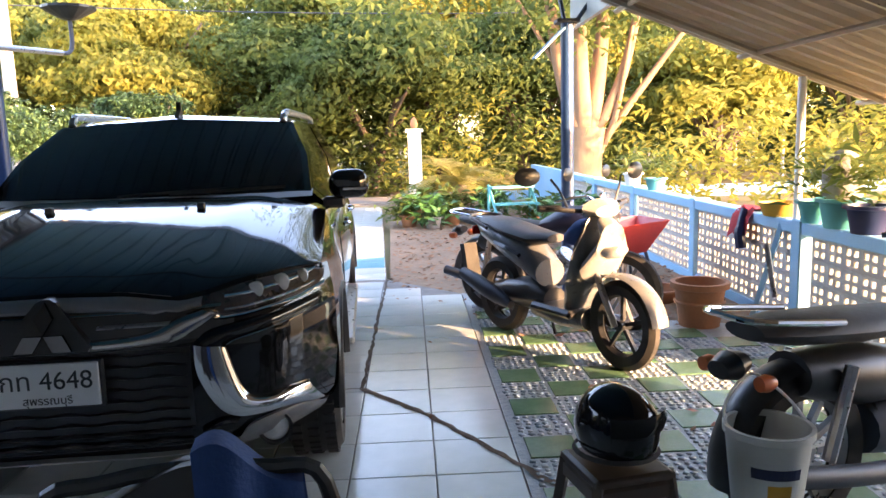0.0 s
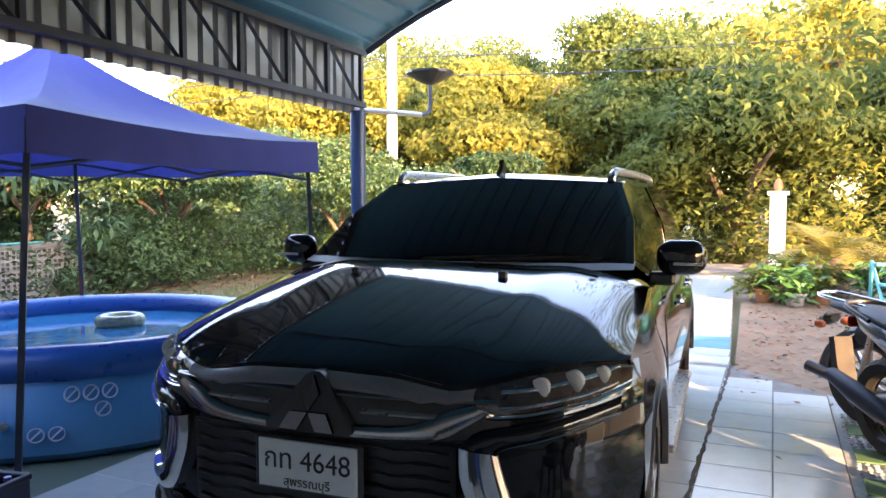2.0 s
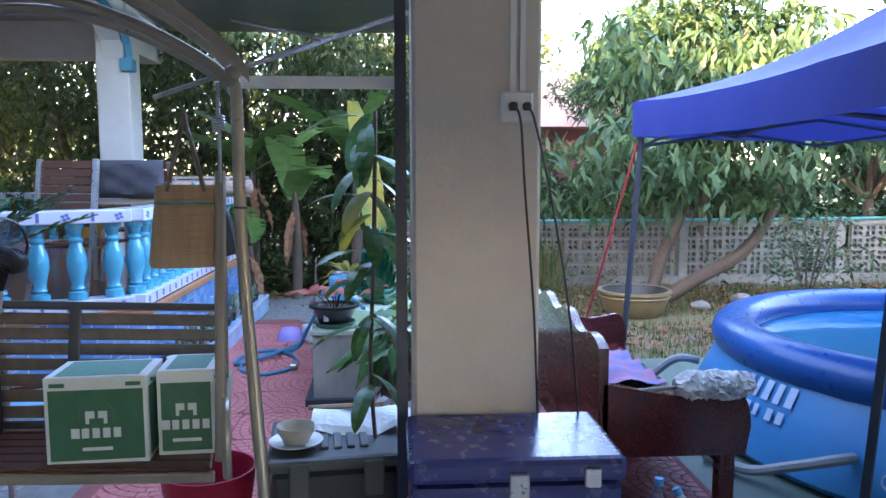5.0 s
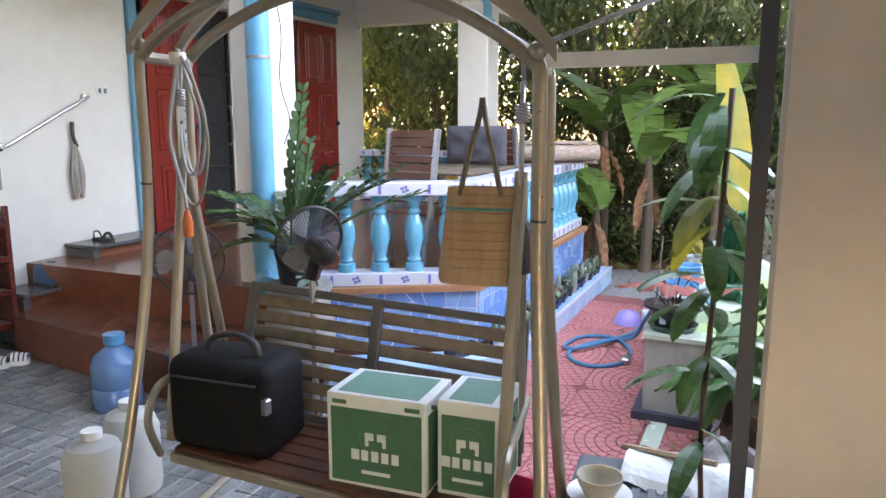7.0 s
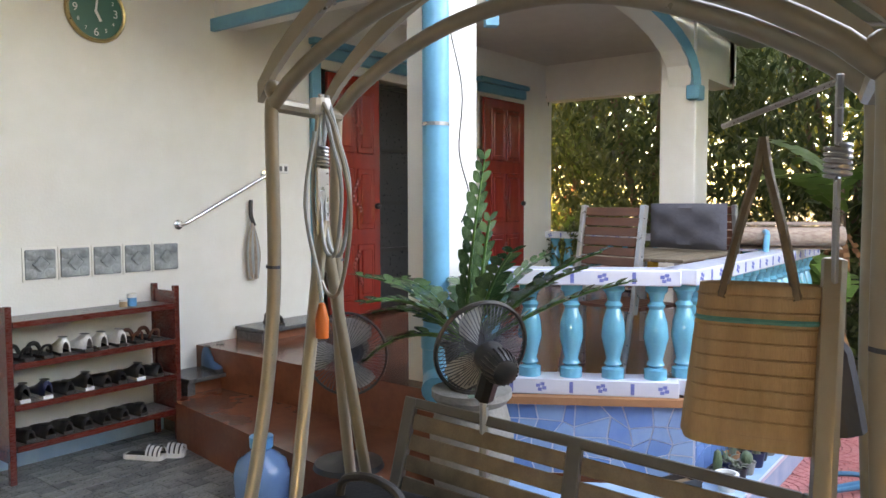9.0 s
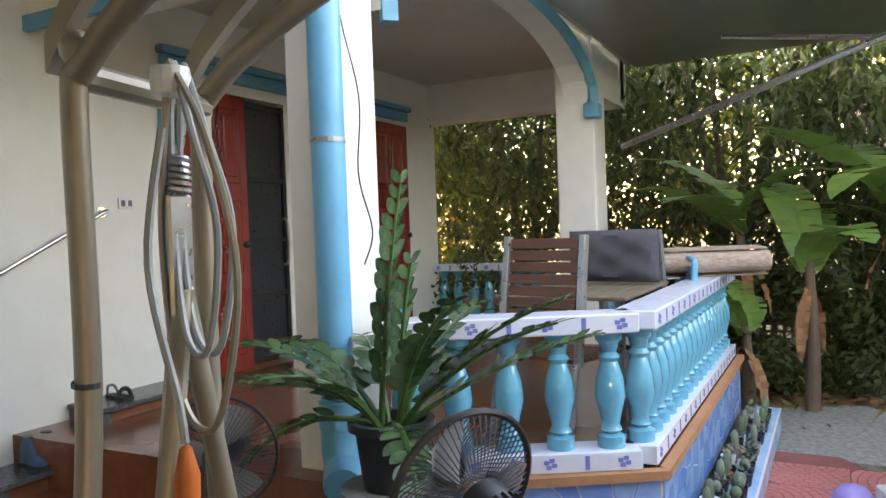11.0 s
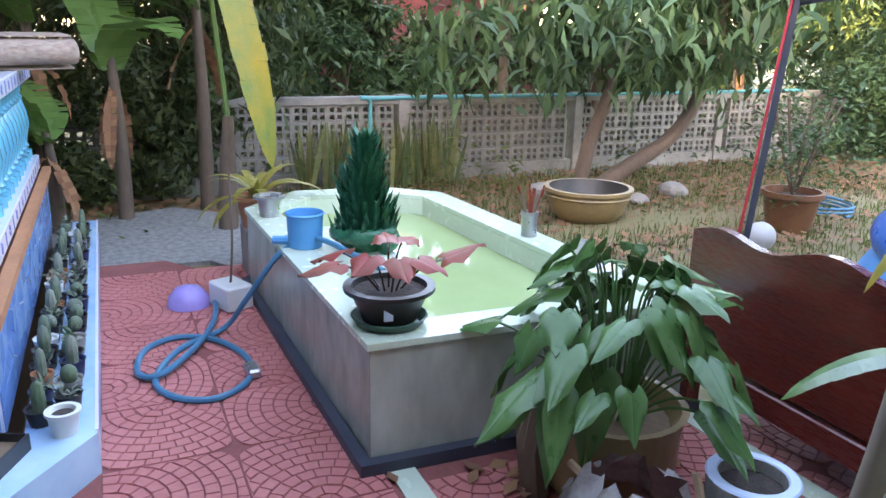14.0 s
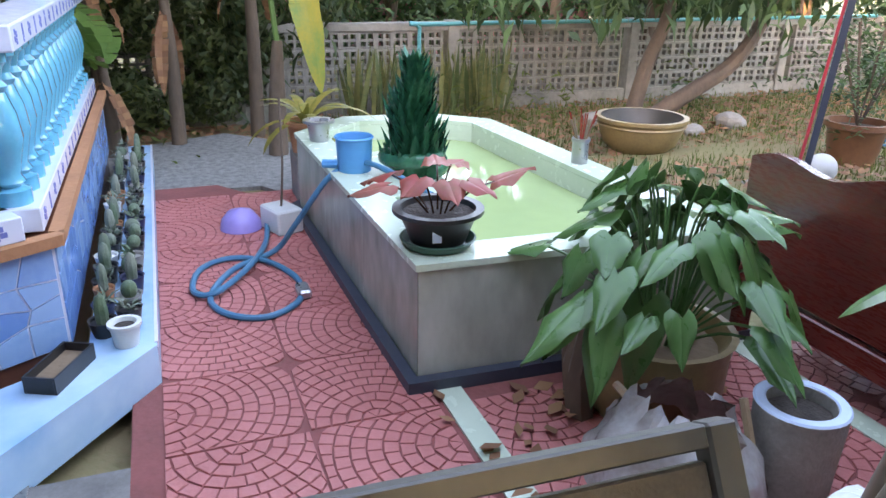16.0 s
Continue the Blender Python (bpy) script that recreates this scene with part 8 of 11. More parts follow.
def naga():
    """A green serpent figure, one plain mesh."""
    bm = B()
    spine = smooth_path([(0, 0, 0.0), (0.02, 0.01, 0.12), (-0.02, 0.0, 0.26), (0.015, 0.01, 0.38), (0.0, 0.0, 0.52)], 8)
    n = len(spine)
    girth = [0.085 * (1 - (i / (n - 1)) ** 1.4) + 0.012 for i in range(n)]
    tube(bm, spine, girth, 12)
    for i in range(0, n - 1):
        for q in range(9):
            a = q * 0.698 + (i % 2) * 0.35
            d, g = Vector((math.cos(a), math.sin(a), 0)), girth[i]
            t = Vector((-math.sin(a), math.cos(a), 0))
            w, L = 0.020 + 0.10 * g, (0.05 + 0.55 * g) * (0.7 + 0.6 * ((i * 5 + q * 3) % 7) / 6)
            r = spine[i] + d * g * 0.9
            v = [bm.verts.new(r - t * w), bm.verts.new(r + t * w), bm.verts.new(r + d * L * 0.55 + t * w * 0.7 + Vector((0, 0, L * 0.6))), bm.verts.new(r + d * L * 0.75 + Vector((0, 0, L * 1.15))), bm.verts.new(r + d * L * 0.55 - t * w * 0.7 + Vector((0, 0, L * 0.6)))]
            bm.faces.new(v)
    tube(bm, [(0.15 * math.cos(a), 0.13 * math.sin(a), 0.045 + 0.008 * a) for a in np.linspace(0, 9, 44)], [0.05 - 0.0006 * i for i in range(44)], 9)
    return tagged(part("serpent_statue", bm, M["naga"], None, "", True), "green scaled serpent statue on the pond ledge", "statue")


nb = naga()
nb.matrix_basis = pose(-6.72, 1.66, 0.456, 0, 0, 20) @ Matrix.Diagonal((1.0, 1.0, 1.05, 1))
b = thing("blue_bucket", "small blue plastic bucket with a tap hole", "bucket", (-6.75, 1.37, ZP))
part("shell", lathe(B(), [(0.0, 0), (0.082, 0.0), (0.09, 0.16), (0.098, 0.165), (0.09, 0.172), (0.085, 0.16), (0.075, 0.01)], 22), M["bucket"], b, smooth=True)
part("spout", tube(B(), [(-0.02, -0.08, 0.03), (-0.05, -0.15, 0.03)], 0.022, 8), M["bucket"], b, "blue outlet elbow")
g = pot("grey_cup_pot", -7.42, 1.33, ZP, 0.07, 0.12, M["satin"], "small grey metal pot on the pond edge")
for x, y, nm, lab in ((-6.55, 2.52, "incense_cup", "metal cup holding burnt incense sticks"),):
    p = pot(nm, x, y, ZP, 0.045, 0.13, M["satin"], lab, flare=0.95, rim=0.003)
    for k in range(16):
        a = k * 2.4
        part("stick", tube(B(), [(0.02 * math.cos(a), 0.02 * math.sin(a), 0.1), (0.07 * math.cos(a), 0.07 * math.sin(a), 0.24 + 0.03 * math.sin(k * 3))], 0.004, 4), M["red_door"] if k % 2 else M["grey_wood"], p, "incense stick")
cd = thing("candle_jar", "small white jar beside melted wax on the coping", "jar", (-6.1, 2.55, ZP))
part("jar", lathe(B(), [(0.0, 0), (0.035, 0), (0.035, 0.085), (0.03, 0.085), (0.03, 0.01)], 16), M["milk"], cd, smooth=True)
part("wax", lathe(B(), [(0.0, 0.012), (0.09, 0.004), (0.1, 0.0)], 16, pose(0.12, 0.0, 0)), M["white_paint"], cd, smooth=True)


def caladium():
    p = pot("black_bowl_pot", -5.66, 1.41, ZP + 0.02, 0.15, 0.125, M["black"], "black plastic bowl pot with pink caladium", flare=0.68, rim=0.018)
    part("saucer", lathe(B(), [(0.0, -0.018), (0.12, -0.018), (0.142, 0.012), (0.135, 0.015), (0.11, -0.010)], 26), mat("green_saucer", (0.02, 0.07, 0.05), (0.03, 0.09, 0.06), 5, 0.4), p, "dark green saucer", True)
    part("tag", box(B(), 0.118, 0.122, -0.045, -0.012, 0.03, 0.075, pose(0, 0, 0, 0, 0, -8)), M["pale_print"], p, "pale label")
    rg = np.random.default_rng(6)
    for i in range(8):
        a, el = i * 2.4 + 0.5, rg.uniform(0.7, 1.35)
        tip = Vector((0.17 * math.cos(a) * math.cos(el) * 1.6, 0.17 * math.sin(a) * math.cos(el) * 1.6, 0.10 + 0.17 * math.sin(el)))
        part("stalk", tube(B(), smooth_path([(0.02 * math.cos(a), 0.02 * math.sin(a), 0.08), tuple(tip * 0.55 + Vector((0, 0, 0.06))), tuple(tip)]), 0.004, 5), M["brown_glass"], p)
        heart(p, tip, a, rg.uniform(-0.5, 0.4), rg.uniform(0.11, 0.17), rg.uniform(0.10, 0.14), M["leaf_red"])


def heart(parent, root, az, tilt, L, W, material, name="leaf", label=""):
    """A heart-shaped leaf with a raised rib line."""
    d = Vector((math.cos(az) * math.cos(tilt), math.sin(az) * math.cos(tilt), math.sin(tilt)))
    s = Vector((-math.sin(az), math.cos(az), 0))
    u = s.cross(d) * -1
    prof = [(-0.22, 0.28), (-0.12, 0.46), (0.06, 0.52), (0.3, 0.46), (0.55, 0.32), (0.8, 0.14), (1.0, 0.0)]
    V, F = [], []
    mid = [(-0.02, 0)] + [(t, 0) for t, _ in prof[1:]]
    for sg in (-1, 1):
        b0 = len(V)
        for (t, w), (mt, _) in zip(prof, mid):
            c = root + d * (max(mt, 0) * L) - u * (0.10 * L * t * t)
            e = root + d * (t * L) + s * (sg * w * W) - u * (0.10 * L * t * t) + u * (0.10 * W * math.sin(t * 9 + az)) - u * 0.16 * W * w
            V += [c, root + d * ((t + max(mt, 0)) / 2 * L) + s * (sg * w * W * 0.55) - u * (0.10 * L * t * t) + u * 0.05 * W, e]
        for i in range(len(prof) - 1):
            a = b0 + i * 3
            F += [(a, a + 3, a + 4, a + 1), (a + 1, a + 4, a + 5, a + 2)]
    return arr_mesh(name, V, F, material, parent, label, True)


caladium()


def philodendron():
    p = thing("philodendron", "leafy philodendron in a rough brown pot", "pot plant", (-5.12, 2.02, 0.0))
    p.scale = (1.0, 1.0, 1.16)
    part("pot", lathe(B(), [(0.0, 0), (0.2, 0.0), (0.235, 0.08), (0.24, 0.2), (0.25, 0.26), (0.26, 0.27), (0.235, 0.27), (0.2, 0.22)], 24), M["bowl"], p, "ridged brown clay pot", True)
    bm = B()
    for i in range(12):
        a = 2.2 + i * 0.22
        tube(bm, [(0.26 * math.cos(a), 0.26 * math.sin(a), 0.0), (0.28 * math.cos(a), 0.28 * math.sin(a), 0.15), (0.25 * math.cos(a), 0.25 * math.sin(a), 0.28 + 0.03 * math.sin(i * 3))], 0.045, 6)
    part("bark_wrap", bm, M["bark"], p, "split bark pieces round the pot", True)
    part("soil", lathe(B(), [(0.0, 0.23), (0.22, 0.22)], 20), M["soil"], p)
    rg = np.random.default_rng(14)
    for i in range(66):
        a = rg.uniform(0, 2 * math.pi)
        k = rg.uniform(0, 1)
        r = (0.05 + 0.40 * math.sqrt(1 - k)) * rg.uniform(0.65, 1.1)
        tip = Vector((r * math.cos(a), r * math.sin(a), 0.36 + 0.36 * k + rg.uniform(-0.05, 0.06)))
        part("stalk", tube(B(), smooth_path([(0.05 * math.cos(a), 0.05 * math.sin(a), 0.22), (0.6 * tip.x, 0.6 * tip.y, tip.z * 0.75 + 0.06), tuple(tip)], 4), 0.0045, 5), M["leaf_pot"], p)
        heart(p, tip, a + rg.uniform(-0.7, 0.7), rg.uniform(-1.0, -0.1), rg.uniform(0.13, 0.22), rg.uniform(0.085, 0.135), M["leaf_pot"])
    heart(p, Vector((0.16, -0.2, 0.42)), -0.9, -1.3, 0.26, 0.16, M["leaf_pot"], label="one large hanging leaf")


philodendron()


def stone_pot():
    p = thing("stump_pot", "grey cement planter shaped like a stump", "planter", (-4.62, 2.16, 0.0))
    p.scale = (0.66, 0.66, 0.74)
    rows = []
    for r, z in ((0.185, 0), (0.19, 0.15), (0.195, 0.30), (0.2, 0.375), (0.2, 0.385), (0.15, 0.385), (0.145, 0.33)):
        rows.append([((r + 0.012 * noise.noise((math.cos(a) * 3, math.sin(a) * 3, z * 4))) * math.cos(a), (r + 0.012 * noise.noise((math.cos(a) * 3, math.sin(a) * 3, z * 4))) * math.sin(a), z) for a in np.linspace(0, 2 * math.pi, 30, endpoint=False)])
    bm = B()
    grid_faces(bm, rows, close_u=True)
    part("body", bm, M["stone"], p, smooth=True)
    part("white_rim", lathe(B(), [(0.148, 0.388), (0.155, 0.394), (0.195, 0.394), (0.204, 0.386)], 30), M["pale_print"], p, "worn pale rim", True)
    part("soil", lathe(B(), [(0.0, 0.345), (0.147, 0.335)], 24), M["potting"], p, "dark potting soil")


stone_pot()


def plastic_bag():
    b = thing("plastic_sack", "crumpled clear plastic sack with sticks", "sack", (-4.72, 1.82, 0.0), 20)
    bm = B()
    rows = []
    for q in np.linspace(0.0, 1.0, 14):
        rows.append([((0.27 * (1 - 0.55 * q ** 2) + 0.05 * noise.noise((math.cos(a) * 3, math.sin(a) * 3, q * 5))) * math.cos(a), (0.24 * (1 - 0.6 * q ** 2) + 0.05 * noise.noise((math.cos(a) * 3 + 7, math.sin(a) * 3, q * 5))) * math.sin(a), 0.30 * q + 0.05 * noise.noise((math.cos(a) * 4, math.sin(a) * 4 + 3, q * 4)) * q) for a in np.linspace(0, 2 * math.pi, 40, endpoint=False)])
    vv = grid_faces(bm, rows, close_u=True)
    part("film", bm, mat("cloudy_plastic_film", (0.50, 0.49, 0.47), (0.28, 0.25, 0.22), 5, 0.2, bump=0.5, bscale=25, trans=0.2), b, smooth=True)
    for a, c in (((-0.2, -0.05, 0.28), (0.15, -0.12, 0.20)), ((0.1, 0.15, 0.3), (0.22, 0.1, 0.05)), ((0.0, -0.2, 0.12), (0.3, -0.25, 0.02))):
        part("stick", tube(B(), [a, c], 0.014, 6), M["rattan"], b, "dry stick")


plastic_bag()


def hose_on_paving():
    h = thing("garden_hose", "blue garden hose lying in loops on the paving", "hose")
    part("upper_run", tube(B(), smooth_path([(-6.88, 1.30, 0.50), (-6.65, 1.42, 0.54), (-6.4, 1.5, 0.53), (-6.2, 1.58, 0.50)]), 0.014, 8), M["hose_blue"], h, smooth=True)
    part("loop", tube(B(), smooth_path([(-6.78, 1.33, 0.50), (-6.75, 1.22, 0.44), (-6.85, 1.08, 0.2), (-6.95, 0.98, 0.03), (-6.8, 0.75, 0.012), (-6.5, 0.62, 0.012), (-6.3, 0.68, 0.012), (-6.22, 0.84, 0.012), (-6.35, 1.0, 0.012), (-6.6, 1.03, 0.012), (-6.85, 0.92, 0.016), (-6.95, 0.75, 0.014), (-6.85, 0.6, 0.014), (-6.6, 0.55, 0.014), (-6.5, 0.64, 0.03), (-6.75, 0.82, 0.035), (-7.1, 0.95, 0.02), (-7.4, 1.0, 0.03)], 6), 0.015, 8), M["hose_blue"], h, smooth=True)
    n = part("coupling", box(B(), -6.48, -6.36, 1.0, 1.06, 0.0, 0.045, pose(0, 0, 0), bevel=0.01), M["satin"], h, "pale hose coupling")
    t = thing("planter_trough", "small cream planter with a thin stem", "planter", (-7.35, 1.08, 0.0), 20)
    part("box", box(B(), -0.11, 0.11, -0.08, 0.08, 0.0, 0.14, bevel=0.01), M["carton"], t)
    part("stem", tube(B(), smooth_path([(0, 0, 0.12), (0.03, 0.01, 0.4), (-0.02, 0.04, 0.75)]), 0.007, 5), M["bark"], t)
    v = thing("purple_bowl", "upturned lilac plastic bowl", "bowl", (-7.45, 0.86, 0.0))
    part("bowl", lathe(B(), [(0.12, 0.0), (0.11, 0.05), (0.07, 0.10), (0.0, 0.12)], 20), mat("lilac_plastic", (0.35, 0.28, 0.62), (0.28, 0.22, 0.52), 5, 0.35), v, smooth=True)


hose_on_paving()


def bromeliad():
    p = pot("orange_pot", -7.95, 1.35, 0.30, 0.12, 0.2, M["terracotta"], "orange pot with arching strap leaves")
    rg = np.random.default_rng(16)
    for i in range(16):
        a, el, L = i * 2.4, rg.uniform(0.3, 1.3), rg.uniform(0.35, 0.55)
        V, F = [], []
        banana_leaf(V, F, (0, 0, 0.17), a, el, L, 0.03, 1.7, rg, 0.1)
        arr_mesh("leaf", V, F, M["leaf_cycad"], p)
    s = thing("pot_stand", "rough block under the orange pot", "block", (-7.95, 1.35, -0.1))
    part("block", box(B(), -0.13, 0.13, -0.09, 0.09, 0.0, 0.40, bevel=0.01), M["stone"], s)


bromeliad()


# hanging plant beside the column
def hanging_plant():
    p = thing("trellis_climber", "climber with long pointed green and yellow leaves", "climber", (-3.86, 1.71, 0.0))
    rg = np.random.default_rng(17)
    part("vine", tube(B(), smooth_path([(0, 0.05, 0.0), (-0.03, 0.0, 0.6), (0.03, 0.02, 1.2), (-0.02, 0.03, 1.75)]), 0.009, 6), M["bark"], p)
    for i in range(30):
        z = rg.uniform(0.6, 1.75)
        a = rg.uniform(0, 6.28)
        V, F = [], []
        banana_leaf(V, F, (0, 0.0, z), a, rg.uniform(-0.6, 0.5), rg.uniform(0.2, 0.34), 0.038, 1.1, rg, 0.05)
        arr_mesh("leaf", V, F, M["leaf_gold"] if i in (3, 11) else M["leaf_pot"], p)


hanging_plant()


# ---- garden swing ----
SW = pose(-3.395, 0.62, 0.0, 0, 0, 11.3)


def swing():
    s = thing("garden_swing", "champagne metal garden swing with a slatted seat", "swing", (-3.395, 0.62, 0.0), 11.3)
    T = M["swing"]
    yl, yr, zt = -0.635, 0.635, 1.80
    xf, xb = 0.15, -0.15
    for x, zz, r in ((xf, zt, 0.021), (xb, zt + 0.01, 0.021)):
        pts = [(x, yl + (yr - yl) * u, zz + 0.25 * math.sin(math.pi * u) ** 0.8) for u in np.linspace(0, 1, 25)]
        part("roof_arch", tube(B(), pts, r, 10), T, s, "arched roof tube", True)
    for x in (xf, xb):
        bm = B()
        rows = []
        for u in np.linspace(0, 1, 25):
            y, z = yl - 0.05 + (yr - yl + 0.10) * u, zt + 0.03 + 0.37 * math.sin(math.pi * u) ** 0.8
            rows.append([(x - 0.012, y, z - 0.025), (x - 0.012, y, z + 0.025), (x + 0.012, y, z + 0.025), (x + 0.012, y, z - 0.025)])
        vv = grid_faces(bm, rows, close_u=True)
        bm.faces.new(vv[0])
        bm.faces.new(vv[-1])
        part("canopy_edge", bm, T, s, "flat bronze canopy edge", True)
    for k in range(7):
        u = 0.14 + 0.12 * k
        y, z = yl + (yr - yl) * u, zt + 0.06 + 0.29 * math.sin(math.pi * u) ** 0.8
        q = [(xf, y + (0.036 - 0.003 * i) * math.cos(i * 0.6), z + 0.02 + (0.036 - 0.003 * i) * math.sin(i * 0.6)) for i in range(11)]
        part("scroll", tube(B(), q, 0.006, 6), M["satin"], s, "silver scroll ornament", True)
    for y, out in ((yl, -1), (yr, 1)):
        for x, fx in ((xf, 0.34), (xb, -0.34)):
            p = [(x, y, zt), (x, y + out * 0.01, zt - 0.05), (x, y + out * 0.012, 1.3), (x + fx * 0.16, y + out * 0.03, 0.9), (x + fx * 0.55, y + out * 0.06, 0.4), (x + fx, y + out * 0.09, 0.0)]
            part("leg", tube(B(), smooth_path(p), 0.020, 10), T, s, "curved tubular leg", True)
            part("leg_joint", lathe(B(), [(0.0215, -0.004), (0.0215, 0.004)], 10, pose(x, y + out * 0.012, 1.38)), M["steel_dark"], s)
        part("foot_bar", tube(B(), [(xf + 0.34, y + out * 0.09, 0.02), (xb - 0.34, y + out * 0.09, 0.02)], 0.018, 8), T, s)
        part("top_tie", tube(B(), [(xf, y, zt), (xb, y, zt)], 0.02, 10), T, s)
        part("ball_cap", ball(B(), (xf, y, zt + 0.035), 0.026, 12, 8), T, s, smooth=True)
        yh = y - out * 0.05
        h = part("hook", tube(B(), smooth_path([(0.0, yh, zt + 0.02), (-0.02, yh, zt - 0.04), (0.0, yh, zt - 0.10), (0.02, yh, zt - 0.04)]), 0.006, 6), M["satin"], s, "metal hook", True)
        part("spring", tube(B(), [(0.018 * math.cos(a), yh + 0.018 * math.sin(a), zt - 0.10 - a * 0.0015) for a in np.linspace(0, 38, 120)], 0.004, 5), M["satin"], h)
        part("hang_plate", box(B(), -0.03, 0.03, yh - 0.005, yh + 0.005, zt - 0.34, zt - 0.155, bevel=0.004), M["satin"], s)
        for xx in (0.22, -0.25):
            part("hanging_arm", tube(B(), smooth_path([(0.0, yh, zt - 0.30), (xx * 0.5, yh - out * 0.01, 1.0), (xx, yh - out * 0.02, 0.50)]), 0.019, 9), T, s, "hanging seat arm", True)
        part("arm_rest", tube(B(), smooth_path([(0.26, yh, 0.46), (0.32, yh, 0.60), (0.24, yh, 0.70), (0.0, yh, 0.69), (-0.3, yh, 0.68)]), 0.015, 8), T, s, "bent tube armrest", True)
    y0, y1 = yl + 0.09, yr - 0.09
    for x in (0.25, -0.24):
        part("seat_rail", box(B(), x - 0.018, x + 0.018, y0, y1, 0.44, 0.475, bevel=0.005), T, s)
    for i in range(6):
        x = 0.215 - i * 0.074
        part("seat_slat", box(B(), x - 0.034, x + 0.034, y0 + 0.01, y1 - 0.01, 0.476, 0.490, bevel=0.004), M["brown_wood"], s, "brown seat slat")
    R = pose(-0.13, 0.04, 0.48, 0, -24, 0)
    ym = (y0 + y1) / 2
    F = mat("bronze_frame_paint", (0.12, 0.112, 0.10), (0.09, 0.085, 0.075), 5, 0.4, metal=0.3)
    for y in (y0, ym - 0.02, y1 - 0.04):
        part("back_stile", box(B(), -0.014, 0.016, y, y + 0.04, 0.02, 0.52, R, bevel=0.004), F, s)
    for z in (0.02, 0.49):
        part("back_rail", box(B(), -0.0135, 0.0155, y0 + 0.04, y1 - 0.04, z, z + 0.03, R, bevel=0.003), F, s)
    for k in range(7):
        z = 0.062 + k * 0.061
        for a, b in ((y0 + 0.042, ym - 0.022), (ym + 0.022, y1 - 0.042)):
            part("back_slat", box(B(), -0.008, 0.008, a, b, z, z + 0.046, R, bevel=0.003), M["grey_wood"], s, "weathered back slat")
    return s


def skew_swing(s):
    """The frame stands a little askew: its house end is set back and higher."""
    for ob in list(s.children) + [c for k in s.children for c in k.children]:
        for v in ob.data.vertices:
            k = (0.635 - v.co.y) / 1.27
            v.co += Vector((-0.288 * k, -0.116 * k, 0.07 * k * v.co.z / 1.8))


skew_swing(swing())


def cartons():
    G, W = M["green_print"], M["carton"]
    for i, (x, y, rz) in enumerate(((-3.45, 0.775, 4), (-3.52, 1.06, 4))):
        w, d, h = 0.34, 0.24, 0.31
        if i:
            w = 0.20
        c = thing("beer_carton", "green and white printed beer carton on the swing", "carton", (x, y, 0.492), rz, "beer cartons")
        part("body", box(B(), -d / 2, d / 2, -w / 2, w / 2, 0, h, bevel=0.003), W, c)
        bm = B()
        box(bm, d / 2, d / 2 + 0.0015, -w / 2 + 0.014, w / 2 - 0.014, 0.016, h - 0.045)
        part("front_print", bm, G, c, "dark green printed panel")
        part("top_print", box(B(), -d / 2 + 0.02, d / 2 - 0.02, -w / 2 + 0.03, w / 2 - 0.03, h, h + 0.0015), mat("teal_print", (0.10, 0.25, 0.18), (0.08, 0.2, 0.15), 9, 0.5), c)
        for sy in (-1, 1):
            part("side_print", box(B(), -d / 2 + 0.02, d / 2 - 0.02, *sorted((sy * w / 2, sy * (w / 2 + 0.0015))), 0.016, h - 0.045), G, c)
        x1 = d / 2 + 0.0022
        part("logo_disc", lathe(B(), [(0.0, 0.0), (0.056, 0.0), (0.056, 0.0016)], 24, pose(x1 - 0.001, 0.0, 0.175, 0, 90)), mat("pale_olive_print", (0.25, 0.33, 0.22), (0.2, 0.28, 0.18), 9, 0.5), c, "pale round emblem")
        for sy in (-1, 1):
            bm = B()
            box(bm, x1, x1 + 0.0012, *sorted((sy * 0.006, sy * 0.036)), 0.165, 0.19)
            box(bm, x1, x1 + 0.0012, *sorted((sy * 0.024, sy * 0.036)), 0.145, 0.165)
            part("emblem_shape", bm, W, c, "white emblem shape")
        yy = -0.085
        for wl in (0.035, 0.03, 0.03, 0.03, 0.03):
            part("logo_bar", box(B(), x1, x1 + 0.0012, yy, yy + wl * 0.8, 0.095, 0.13), W, c, "white brand mark")
            yy += 0.035
        part("logo_bar", box(B(), x1, x1 + 0.0012, -0.05, 0.05, 0.05, 0.062), W, c, "white brand mark")
        for k in range(2):
            part("fine_print", box(B(), x1 - 0.001, x1, *sorted(((-1) ** k * 0.10, (-1) ** k * 0.15)), h - 0.034, h - 0.02), G, c)


cartons()


